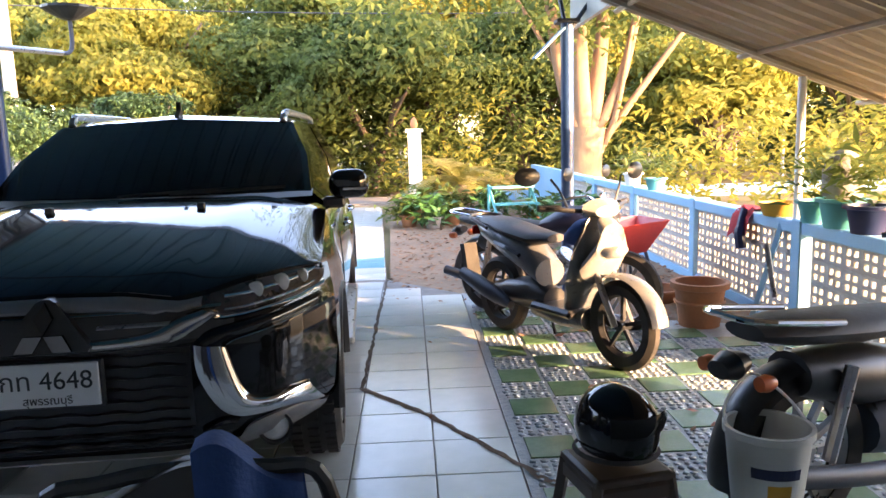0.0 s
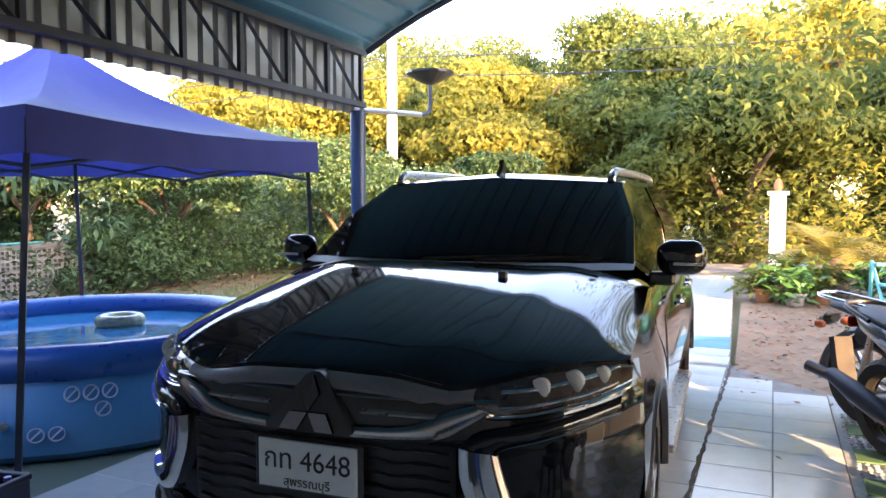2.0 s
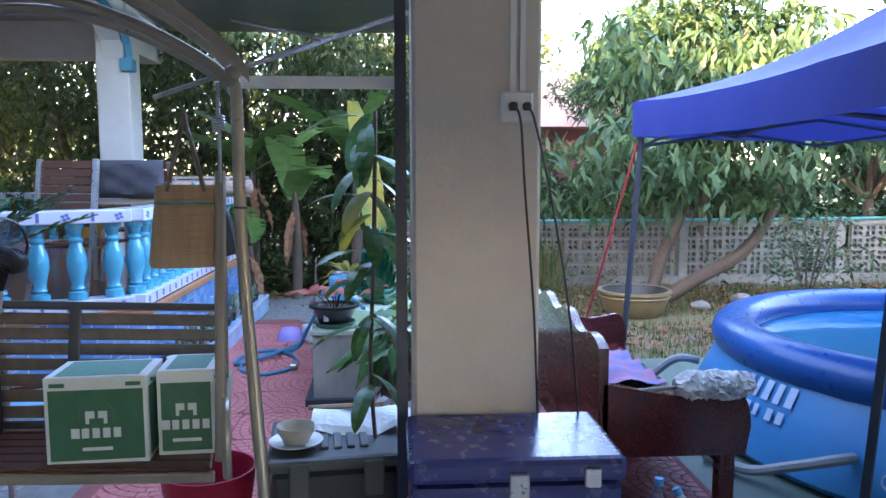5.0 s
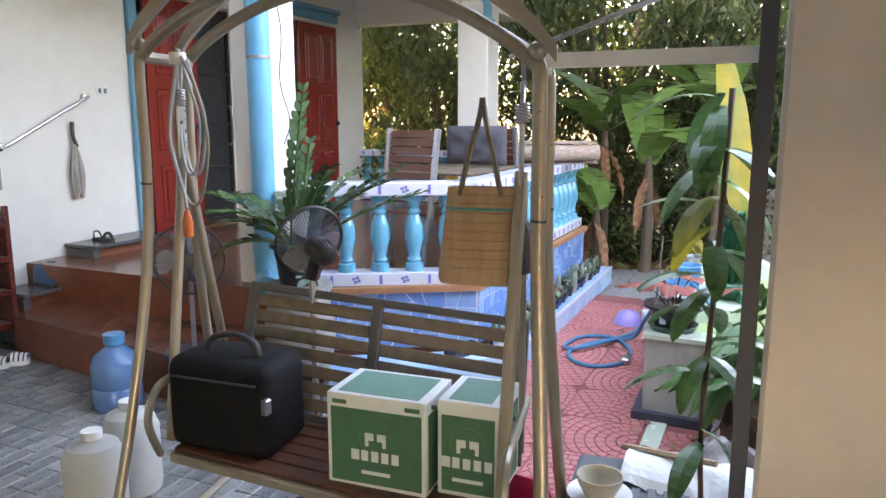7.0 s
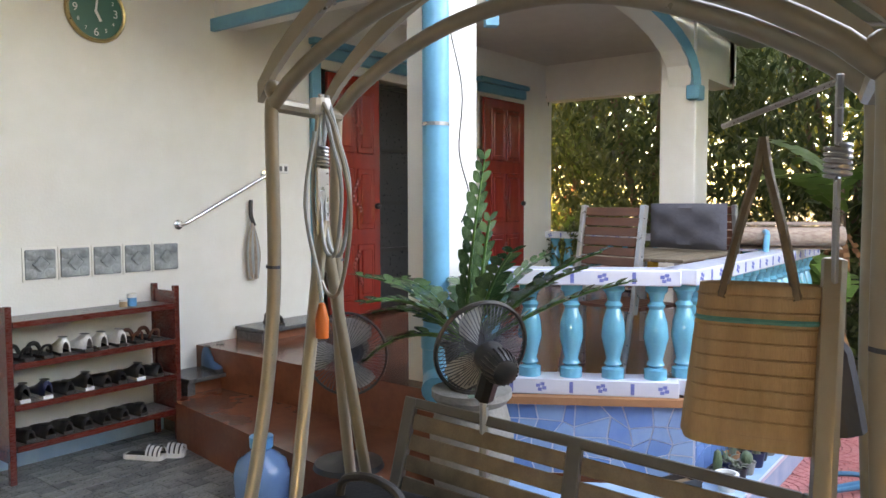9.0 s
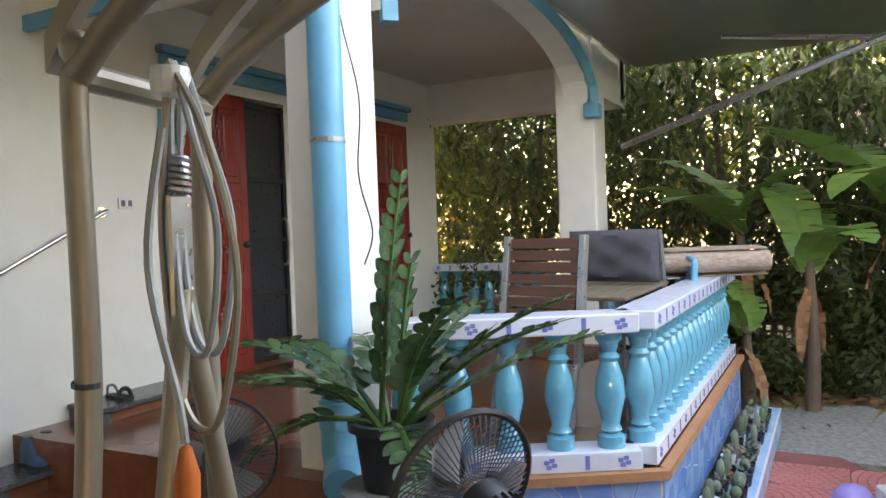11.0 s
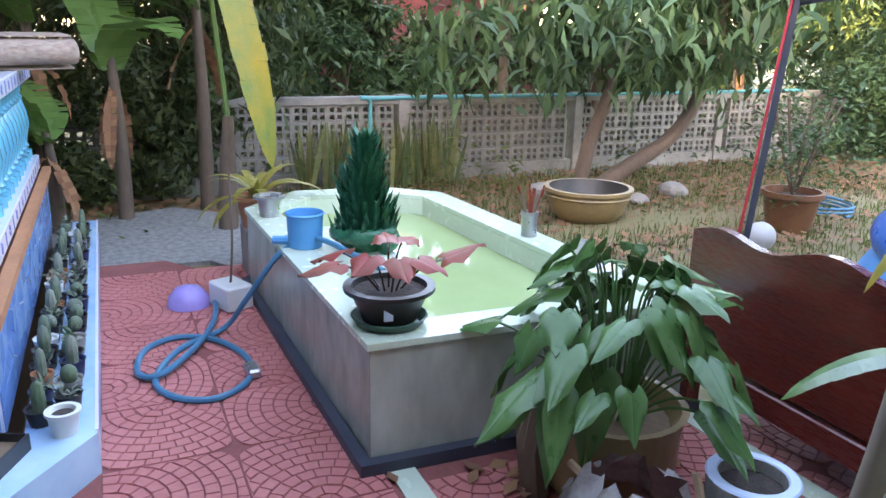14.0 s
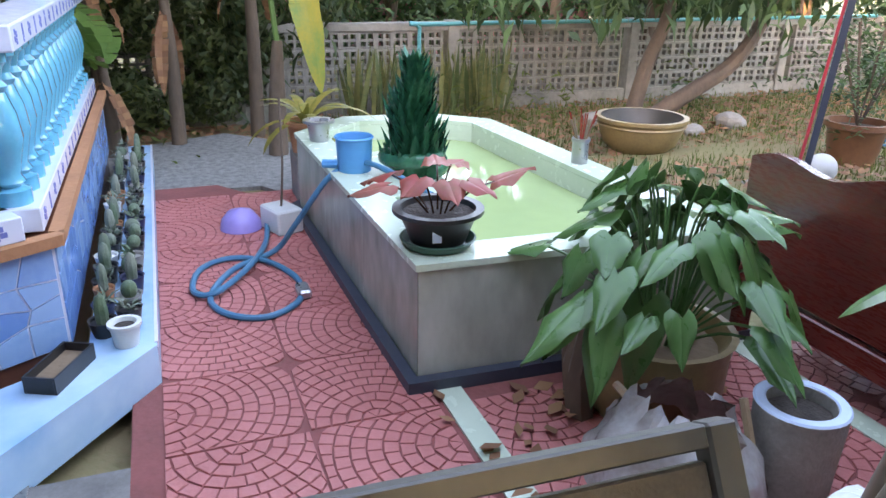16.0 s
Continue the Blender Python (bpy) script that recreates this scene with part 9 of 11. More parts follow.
def luggage():
    b = thing("black_suitcase", "black fabric bag with a carry handle on the swing", "bag", (-3.44, 0.145, 0.492), 4)
    b.scale = (1, 0.97, 0.90)
    bm = box(B(), -0.16, 0.13, -0.22, 0.22, 0.0, 0.38, bevel=0.06, seg=4)
    for v in bm.verts:
        v.co += Vector((noise.noise(v.co * 6), 0, noise.noise(v.co * 5 + Vector((3, 0, 0))))) * 0.012
    part("body", bm, mat("black_nylon", (0.005, 0.005, 0.006), (0.010, 0.010, 0.011), 9, 0.8, bump=0.2, bscale=90, spec=0.2), b, smooth=True)
    part("carry_handle", tube(B(), smooth_path([(0, -0.11, 0.365), (0, -0.09, 0.43), (0, 0.0, 0.455), (0, 0.09, 0.43), (0, 0.11, 0.365)]), 0.013, 8), M["seat"], b, smooth=True)
    part("zip", tube(B(), [(0.132, -0.18, 0.31), (0.132, 0.18, 0.31)], 0.005, 5), M["steel_dark"], b)
    part("buckle", box(B(), 0.10, 0.135, 0.20, 0.225, 0.2, 0.26, bevel=0.005), M["satin"], b, "metal buckle")
    h = thing("straw_bag", "woven straw bag hung from the swing", "bag", (-3.50, 1.07, 1.16), 11)
    h.scale = (0.7, 0.7, 0.80)
    bm = B()
    rows = []
    for z, w in ((0.0, 0.185), (0.02, 0.195), (0.10, 0.185), (0.25, 0.165), (0.37, 0.15)):
        rows.append([(0.055 * math.cos(a) * (1.2 if z < 0.1 else 1.0), w * math.copysign(abs(math.sin(a)) ** 0.5, math.sin(a)), z) for a in np.linspace(0, 2 * math.pi, 28, endpoint=False)])
    vv = grid_faces(bm, rows, close_u=True)
    bm.faces.new(vv[0][::-1])
    part("body", bm, M["rattan"], h, smooth=True)
    for k in range(10):
        z = 0.03 + k * 0.035
        part("weave_ridge", tube(B(), [((0.055 + 0.012 * (0.37 - z)) * math.cos(a) * 1.05, (0.188 - 0.1 * z) * math.copysign(abs(math.sin(a)) ** 0.5, math.sin(a)), z) for a in np.linspace(0, 2 * math.pi, 28, endpoint=False)], 0.0035, 4, closed=True), M["rattan"], h)
    part("green_band", tube(B(), [(0.0575 * math.cos(a) * 1.06, 0.158 * math.copysign(abs(math.sin(a)) ** 0.5, math.sin(a)), 0.29) for a in np.linspace(-1.4, 1.4, 16)], 0.006, 4), M["teal"], h, "green woven stripe")
    for sy in (-1, 1):
        part("strap", tube(B(), smooth_path([(0.05, sy * 0.09, 0.34), (0.03, sy * 0.05, 0.5), (0.01, sy * 0.015, 0.62), (0.01, 0, 0.70)]), 0.012, 6), M["grey_wood"], h, "brown strap")
    part("grey_cloth", tube(B(), smooth_path([(-0.02, 0.12, 0.36), (0.0, 0.17, 0.22), (0.0, 0.21, 0.05)]), [0.03] * 6 + [0.045] * 7, 8), M["grey_cloth"], h, "grey cloth hanging out", True)


luggage()


def cable_bundle():
    c = thing("hung_cables", "loops of grey cable hung from the swing hook", "cable", (-3.49, -0.08, 1.90))
    rg = np.random.default_rng(5)
    for k in range(3):
        w, L, o = rg.uniform(0.07, 0.15), rg.uniform(0.42, 0.56), rg.uniform(-0.03, 0.03)
        pts = [(o, 0, 0), (o + 0.03, w * 0.7, -0.12), (o + 0.02, w, -L * 0.6), (o, w * 0.5, -L), (o - 0.01, -w * 0.1, -L * 0.95), (o - 0.02, -w * 0.4, -L * 0.5), (o - 0.01, -0.02, -0.05)]
        part("loop", tube(B(), smooth_path(pts), 0.0058, 7), M["hose_white"] if k % 3 else M["swing"], c, smooth=True)
    part("lead", tube(B(), smooth_path([(0.02, 0.0, -0.1), (0.03, -0.03, -0.3), (0.03, 0.02, -0.5), (0.03, 0.03, -0.56)]), 0.0065, 7), M["hose_white"], c, "white flex", True)
    part("orange_plug", lathe(B(), [(0.0, 0.0), (0.024, 0.0), (0.026, 0.06), (0.012, 0.11), (0.0, 0.115)], 12, pose(0.03, 0.03, -0.66) @ Matrix.Diagonal((0.75, 0.75, 0.85, 1))), M["orange"], c, "orange rubber connector", True)
    part("tie", lathe(B(), [(0.028, -0.02), (0.03, 0.0), (0.028, 0.02)], 14, pose(0, 0, -0.03)), M["white_paint"], c)


cable_bundle()


# ---- electric fans ----
def fan(x, y, z0, zc, rz, tilt, label, size=1.0):
    R = 0.205
    f = thing("electric_fan", label, "fan", (x, y, z0), rz)
    h = zc - z0
    K = M["black"]
    T = pose(0, 0, h, 0, 0, 0) @ pose(0, 0, 0, -90 + tilt, 0, 0) @ Matrix.Diagonal((size, size, size, 1))
    guard = B()
    for k in range(64):
        a = k * 2 * math.pi / 64
        for sg, dz in ((1, 0.075), (-1, -0.055)):
            pts = [T @ Vector((r * math.cos(a), r * math.sin(a), dz * (1 - (r / R) ** 2.2))) for r in (R * 0.24, R * 0.54, R * 0.8, R)]
            tube(guard, pts, 0.0016, 3, cap=False)
    part("wire_guard", guard, M["steel_dark"], f, "round wire guard", kind="stuff")
    part("guard_ring", tube(B(), [T @ Vector((R * math.cos(a), R * math.sin(a), 0)) for a in np.linspace(0, 2 * math.pi, 40, endpoint=False)], 0.007, 6, closed=True), K, f)
    part("badge", lathe(B(), [(0.0, 0.08), (0.045, 0.078), (0.05, 0.07)], 20, T), K, f)
    for k in range(3):
        bm = B()
        rows = []
        for r, w0, w1, tw in ((0.035, -0.3, 0.3, 0.02), (0.09, -0.45, 0.5, 0.028), (0.15, -0.42, 0.55, 0.03), (0.185, -0.2, 0.45, 0.02)):
            rows.append([T @ Vector((r * R / 0.205 * math.cos(a + k * 2.094), r * R / 0.205 * math.sin(a + k * 2.094), tw * (j - 2) / 2)) for j, a in enumerate(np.linspace(w0, w1, 5))])
        grid_faces(bm, rows)
        part("blade", bm, mat("grey_fan_blade", (0.30, 0.31, 0.31), (0.25, 0.26, 0.26), 6, 0.3, trans=0.2), f, "pale grey blade", True)
    part("motor", lathe(B(), [(0.0, -0.25), (0.03, -0.25), (0.055, -0.235), (0.066, -0.19), (0.068, -0.08), (0.05, -0.06), (0.0, -0.06)], 28, T), K, f, "black ribbed motor housing", True)
    for k in range(20):
        a = k * 2 * math.pi / 20
        part("vent_rib", tube(B(), [T @ Vector((0.052 * math.cos(a), 0.052 * math.sin(a), -0.238)), T @ Vector((0.0675 * math.cos(a), 0.0675 * math.sin(a), -0.19)), T @ Vector((0.068 * math.cos(a), 0.068 * math.sin(a), -0.15))], 0.004, 4), K, f)
    part("neck", tube(B(), [T @ Vector((0, 0, -0.13)), (0, -0.02, h - 0.14)], 0.03, 8), K, f)
    part("pole", tube(B(), [(0, -0.02, h - 0.12), (0, -0.02, 0.04)], 0.014, 8), M["satin"], f)
    part("base", lathe(B(), [(0.0, 0.05), (0.05, 0.05), (0.17, 0.025), (0.18, 0.0), (0.0, 0.0)], 28, pose(0, -0.02, 0)), K, f, smooth=True)


fan(-3.855, 0.20, 0.0, 1.18, 150, 14, "black pedestal fan with pale blades", 0.70)
fan(-4.67, -1.19, 0.285, 0.86, -60, 0, "black stand fan on the brown step")


# ---- steps and porch facing ----
solid("entry_step", prism(B(), [(-5.27, -3.38), (-4.85, -3.0), (-4.55, -0.95), (-5.2, -0.85), (-5.27, -1.0)], -0.02, 0.283), M["terracotta_floor"], "brown tiled entry step", "step", "structure")
STEP = [(-9.05, 0.17), (-9.05, 0.40), (-5.84, 0.40), (-5.2, -0.10), (-4.98, -0.75), (-5.22, -0.84), (-5.84, 0.17)]
solid("tiled_step", prism(B(), STEP, -0.02, 0.15), M["step_blue"], "pale blue tiled step along the porch", "step", "structure")
solid("porch_lip", (lambda bm: (prism(bm, [(-5.97, 0.10), (-8.97, 0.10), (-8.97, 0.15), (-5.95, 0.15)], 0.535, 0.575), prism(bm, [(-5.97, 0.15), (-5.94, 0.08), (-5.27, -1.02), (-5.21, -0.99), (-5.92, 0.15)], 0.535, 0.575), bm)[2])(B()), M["terracotta"], "brown rounded edge of the porch floor", "trim", "structure")


def crazed(a, b, z0, z1, label):
    """Irregular blue tile pieces set in pale grout along a porch face."""
    f = thing("porch_facing", label, "facing", kind="structure")
    A, Bv = Vector((*a, 0)), Vector((*b, 0))
    d = (Bv - A).normalized()
    L = (Bv - A).length
    nrm = Vector((0, 0, 1)).cross(d)
    if nrm.dot(Vector((-7.5, -1.5, 0)) - A) > 0:
        nrm = -nrm
    bm = B()
    rg = np.random.default_rng(int(L * 100))
    nx, nz = max(2, int(L / 0.11)), 4
    P = [[(L * i / nx + (rg.uniform(-0.04, 0.04) if 0 < i < nx else 0), z0 + (z1 - z0) * j / nz + (rg.uniform(-0.035, 0.035) if 0 < j < nz else 0)) for i in range(nx + 1)] for j in range(nz + 1)]
    part("grout_bed", prism(B(), [tuple((A + nrm * 0.0)[:2]), tuple((Bv + nrm * 0.0)[:2]), tuple((Bv + nrm * 0.012)[:2]), tuple((A + nrm * 0.012)[:2])], z0, z1), M["tile_band"], f, "pale grout")
    for j in range(nz):
        for i in range(nx):
            q = [P[j][i], P[j][i + 1], P[j + 1][i + 1], P[j + 1][i]]
            cx, cz = sum(t for t, _ in q) / 4, sum(t for _, t in q) / 4
            q = [(cx + (t - cx) * 0.93, cz + (z - cz) * 0.92) for t, z in q]
            bm2 = B()
            fr = [bm2.verts.new(A + d * t + nrm * 0.018 + Vector((0, 0, z))) for t, z in q]
            bk = [bm2.verts.new(A + d * t + nrm * 0.010 + Vector((0, 0, z))) for t, z in q]
            bm2.faces.new(fr)
            for k in range(4):
                bm2.faces.new((fr[k], fr[(k + 1) % 4], bk[(k + 1) % 4], bk[k]))
            part("tile_piece", bm2, M["mosaic_piece"], f)


M["mosaic_piece"] = mat("blue_tile_piece", (0.12, 0.28, 0.58), (0.24, 0.42, 0.66), 4, 0.18, per_object=0.9)
crazed((-5.95, 0.10), (-8.95, 0.10), 0.15, 0.53, "blue crazy-paved tile facing of the porch")
crazed((-5.28, -1.0), (-5.95, 0.10), 0.15, 0.53, "blue crazy-paved tile facing of the porch")
gr = mat("dark_granite", (0.05, 0.052, 0.055), (0.13, 0.13, 0.13), 40, 0.25, fine=150)
for nm, x0, x1, z in (("granite_step", -5.62, -4.98, 0.40), ("granite_step", -6.45, -5.62, 0.66)):
    g = thing(nm, "dark granite ledge on a tiled base beside the door", "step", kind="structure")
    part("top", box(B(), x0, x1, YW + 0.01, YW + 0.36, z - 0.03, z, bevel=0.004), gr, g)
    part("end", box(B(), x1 - 0.06, x1, YW + 0.03, YW + 0.34, 0.0, z - 0.032), gr, g)
    part("riser", box(B(), x0, x1 - 0.065, YW + 0.05, YW + 0.30, 0.0, z - 0.032), M["terracotta_floor"], g)


# ---- drain pipe ----
dp = thing("drain_pipe", "light blue drain pipe strapped to the porch column", "pipe", (-5.30, -1.12, 0.0))
part("pipe", lathe(B(), [(0.074, 0.80), (0.074, 3.4)], 20), M["blue_pipe"], dp, smooth=True)
part("elbow", tube(B(), smooth_path([(0, 0, 0.84), (0, 0, 0.72), (0.03, 0.03, 0.64), (0.13, 0.1, 0.60)]), 0.08, 16), M["blue_pipe"], dp, smooth=True)
part("socket_collar", lathe(B(), [(0.074, 0.80), (0.086, 0.805), (0.086, 0.92), (0.074, 0.925)], 20), M["blue_pipe"], dp, smooth=True)
for z in (2.03, 3.0):
    part("strap", lathe(B(), [(0.0745, z), (0.078, z), (0.078, z + 0.02), (0.0745, z + 0.02)], 20), M["satin"], dp, "metal strap")
part("small_pipe", tube(B(), [(-0.24, 0.18, 0.56), (-0.24, 0.18, 1.28), (-0.13, 0.25, 1.30)], 0.02, 8), M["blue_pipe"], dp, "thin blue water pipe")
wc = thing("hanging_wire", "thin black wire hanging down the column", "wire", (-5.40, -1.10, 0.0))
part("wire", tube(B(), smooth_path([(-0.02, 0.03, 3.3), (0.02, 0.0, 2.7), (-0.06, 0.04, 2.25), (-0.02, 0.05, 1.9), (-0.10, 0.06, 1.65), (-0.04, 0.05, 1.5)]), 0.004, 5), M["black"], wc)


# ---- zz plant on a stand ----
def leaflet_mesh():
    """One pointed oval leaflet of unit length, cupped along its rib."""
    V, F = [], []
    prof = [(0.0, 0.02), (0.12, 0.15), (0.3, 0.25), (0.52, 0.275), (0.74, 0.22), (0.9, 0.11), (1.0, 0.0)]
    for t, w in prof:
        V += [(t, -w, 0.16 * w - 0.08 * t * t), (t, 0, -0.08 * t * t), (t, w, 0.16 * w - 0.08 * t * t)]
    for i in range(len(prof) - 1):
        a = i * 3
        F += [(a, a + 1, a + 4, a + 3), (a + 1, a + 2, a + 5, a + 4)]
    me = bpy.data.meshes.new("leaflet")
    me.from_pydata(V, [], F)
    me.polygons.foreach_set("use_smooth", [True] * len(F))
    me.materials.append(M["leaf_zz"])
    return me


def zz_plant():
    s = thing("plant_stool", "round ceramic plant stool", "stool", (-5.04, -0.69, 0.14))
    s.scale = (1, 1, 1.12)
    part("body", lathe(B(), [(0.0, 0), (0.17, 0.0), (0.21, 0.15), (0.21, 0.3), (0.17, 0.43), (0.20, 0.46), (0.20, 0.49), (0.0, 0.49)], 26), M["stone"], s, smooth=True)
    p = pot("black_pot", -5.04, -0.69, 0.692, 0.145, 0.25, M["black"], "black pot with tall glossy zz plant", flare=0.78)
    me = leaflet_mesh()
    # (turn, rise, length, sag along the stem)
    stems = [(-100, 84, 0.92, -0.012), (80, 80, 0.62, 0.02), (60, 60, 0.62, 0.05), (150, 62, 0.56, 0.06), (95, 46, 0.80, 0.05), (75, 36, 0.84, 0.04), (110, 26, 0.78, 0.03), (-30, 48, 0.58, 0.09),
             (-70, 46, 0.66, 0.07), (-105, 38, 0.74, 0.07), (-90, 24, 0.66, 0.07), (-135, 50, 0.56, 0.08), (180, 44, 0.56, 0.09), (40, 14, 0.52, 0.10), (-50, 16, 0.52, 0.10)]
    for i, (turn, rise, L, sag) in enumerate(stems):
        a, e = radians(turn), radians(rise) + 0.18
        q = []
        P = Vector((0.05 * math.cos(a), 0.05 * math.sin(a), 0.22))
        n = max(9, round(L / 0.056))
        for k in range(n + 1):
            d = Vector((math.cos(a) * math.cos(e), math.sin(a) * math.cos(e), math.sin(e)))
            q.append((P.copy(), d))
            P += d * L / n
            e -= sag * 14 / n
        st = part("stem", tube(B(), [x for x, _ in q], [0.013 - 0.0006 * k for k in range(n + 1)], 7), M["leaf_pot"], p, "arching green stem", True)
        for k in range(3, n + 1):
            x, d = q[k]
            sd = d.cross(Vector((0.03, 0.02, 1))).normalized()
            up = sd.cross(d)
            for sg in (-1, 1):
                ax = (sd * sg * 0.8 + d * 0.62 + up * (0.18 + 0.1 * math.sin(k * 2.1 + i))).normalized()
                w = up.cross(ax).normalized()
                ln = 0.112 * (1.0 - 0.35 * max(0, (k - n + 5) / 5)) * (0.92 + 0.16 * ((k * 7 + i * 3) % 5) / 5)
                o = new("leaflet", me)
                o.parent = st
                nz = ax.cross(w)
                o.matrix_basis = Matrix(((ax.x * ln, w.x * ln, nz.x * ln, x.x), (ax.y * ln, w.y * ln, nz.y * ln, x.y), (ax.z * ln, w.z * ln, nz.z * ln, x.z), (0, 0, 0, 1)))


M["leaf_zz"] = mat("zz_leaf", (0.024, 0.064, 0.026), (0.075, 0.14, 0.058), 3, 0.25, per_object=0.8, backlit=0.08)
zz_plant()


# ---- porch furniture ----
def porch_chair(x, y, rz, label):
    c = thing("porch_chair", label, "chair", (x, y, 0.56), rz, "porch chairs")
    W, S = M["brown_wood"], M["satin"]
    R = pose(0, 0, 0.44, -8)
    for k in range(8):
        z = 0.13 + k * 0.058
        part("back_slat", box(B(), -0.20, 0.20, -0.012, 0.008, z, z + 0.05, R, bevel=0.003), W, c, "brown wooden slat")
    for s in (-1, 1):
        part("back_post", box(B(), s * 0.225 - 0.018, s * 0.225 + 0.018, -0.02, 0.02, -0.02, 0.60, R, bevel=0.005), S, c, "grey metal back post")
        part("leg", tube(B(), [(s * 0.225, -0.02, 0.44), (s * 0.235, -0.12, 0.0)], 0.017, 6), S, c)
        part("leg", tube(B(), [(s * 0.225, 0.42, 0.44), (s * 0.235, 0.46, 0.0)], 0.017, 6), S, c)
        part("arm", box(B(), s * 0.24 - 0.025, s * 0.24 + 0.025, 0.0, 0.45, 0.63, 0.655, bevel=0.006), W, c)
    for k in range(7):
        part("seat_slat", box(B(), -0.21, 0.21, 0.02 + k * 0.06, 0.07 + k * 0.06, 0.43, 0.45, bevel=0.003), W, c)


porch_chair(-6.06, -0.48, 74, "brown slatted porch chair with metal posts")
porch_chair(-7.75, -0.42, -100, "brown slatted porch chair with a cushion")
cu = thing("grey_cushion", "grey tufted seat cushion leaning on the table", "cushion", (-7.25, -0.42, 1.275), 78)
bm = B()
rows = []
for u in np.linspace(-1, 1, 19):
    rows.append([(u * 0.30, 0.06 * math.sqrt(max(0.0, (1 - u ** 6) * (1 - v ** 6))) * sg * (0.75 + 0.25 * math.cos(u * 6) * math.cos(v * 6)), 0.17 + v * 0.16) for sg, v in [(1, t) for t in np.linspace(-1, 1, 11)] + [(-1, t) for t in np.linspace(0.8, -0.8, 9)]])
grid_faces(bm, rows, close_u=True)
part("pad", bm, M["grey_cloth"], cu, smooth=True)
tb = thing("porch_table", "grey-brown slatted porch table", "table", (-6.95, -0.5, 0.56), 0)
for k in range(7):
    part("top_slat", box(B(), -0.55, 0.55, -0.36 + k * 0.105, -0.265 + k * 0.105, 0.69, 0.71, bevel=0.003), M["grey_wood"], tb)
for sx in (-1, 1):
    for sy in (-1, 1):
        part("leg", box(B(), sx * 0.5 - 0.02, sx * 0.5 + 0.02, sy * 0.32 - 0.02, sy * 0.32 + 0.02, 0, 0.688), M["satin"], tb)
bl = thing("blue_strap_chair", "light blue plastic folding chair back", "chair", (-7.9, -0.1, 0.56), 20)
part("frame", tube(B(), smooth_path([(-0.2, 0, 0), (-0.2, 0.02, 0.7), (-0.15, 0.03, 0.82), (0.15, 0.03, 0.82), (0.2, 0.02, 0.7), (0.2, 0, 0)]), 0.02, 8), M["blue_pipe"], bl)
part("sling", box(B(), -0.18, 0.18, 0.02, 0.03, 0.45, 0.78), M["blue_pipe"], bl)
rm = thing("rolled_mat", "rolled brown woven mat lying across the rail", "mat", (-8.05, 0.02, 1.257), 28)
bm = B()
rows = []
spiral = [((0.018 + 0.0052 * i) * math.cos(i * 0.45), (0.018 + 0.0052 * i) * math.sin(i * 0.45)) for i in range(0, 17 * 1)]
spi = [((0.016 + 0.0019 * i) * math.cos(i * 0.42), (0.016 + 0.0019 * i) * math.sin(i * 0.42)) for i in range(42)]
for y in np.linspace(-0.45, 0.42, 9):
    rows.append([(x, y, z + 0.095) for x, z in spi])
grid_faces(bm, rows)
o = part("roll", bm, M["dust"], rm, smooth=True)
md = o.modifiers.new("thick", "SOLIDIFY")
md.thickness = 0.007
part("flap", box(B(), -0.12, 0.02, -0.40, 0.40, 0.185, 0.195, pose(0, 0, 0, 0, 6)), M["dust"], rm)
yb = thing("yellow_bag", "small yellow bag by the far rail", "bag", (-10.1, -1.9, 0.56))
part("bag", box(B(), -0.1, 0.1, -0.12, 0.12, 0, 0.42, bevel=0.05, seg=2), M["yellow"], yb, smooth=True)
# lean-to strut beyond the porch
st = thing("awning_frame", "grey steel awning frame beyond the porch", "awning", (-9.4, 0.2, 0))
part("strut", tube(B(), [(-0.1, -1.1, 2.35), (0.9, 1.9, 3.15)], 0.028, 6), M["satin"], st)
part("strut", tube(B(), [(-0.05, -0.2, 3.2), (0.55, 0.9, 2.9)], 0.022, 6), M["satin"], st)
part("sheet", box(B(), -1.2, 1.6, -1.2, 2.6, 3.28, 3.32), M["sheet_grey"], st, "grey awning sheet")
part("upright", tube(B(), [(0.9, 1.9, 3.1), (0.9, 1.9, 3.3)], 0.022, 6), M["satin"], st)


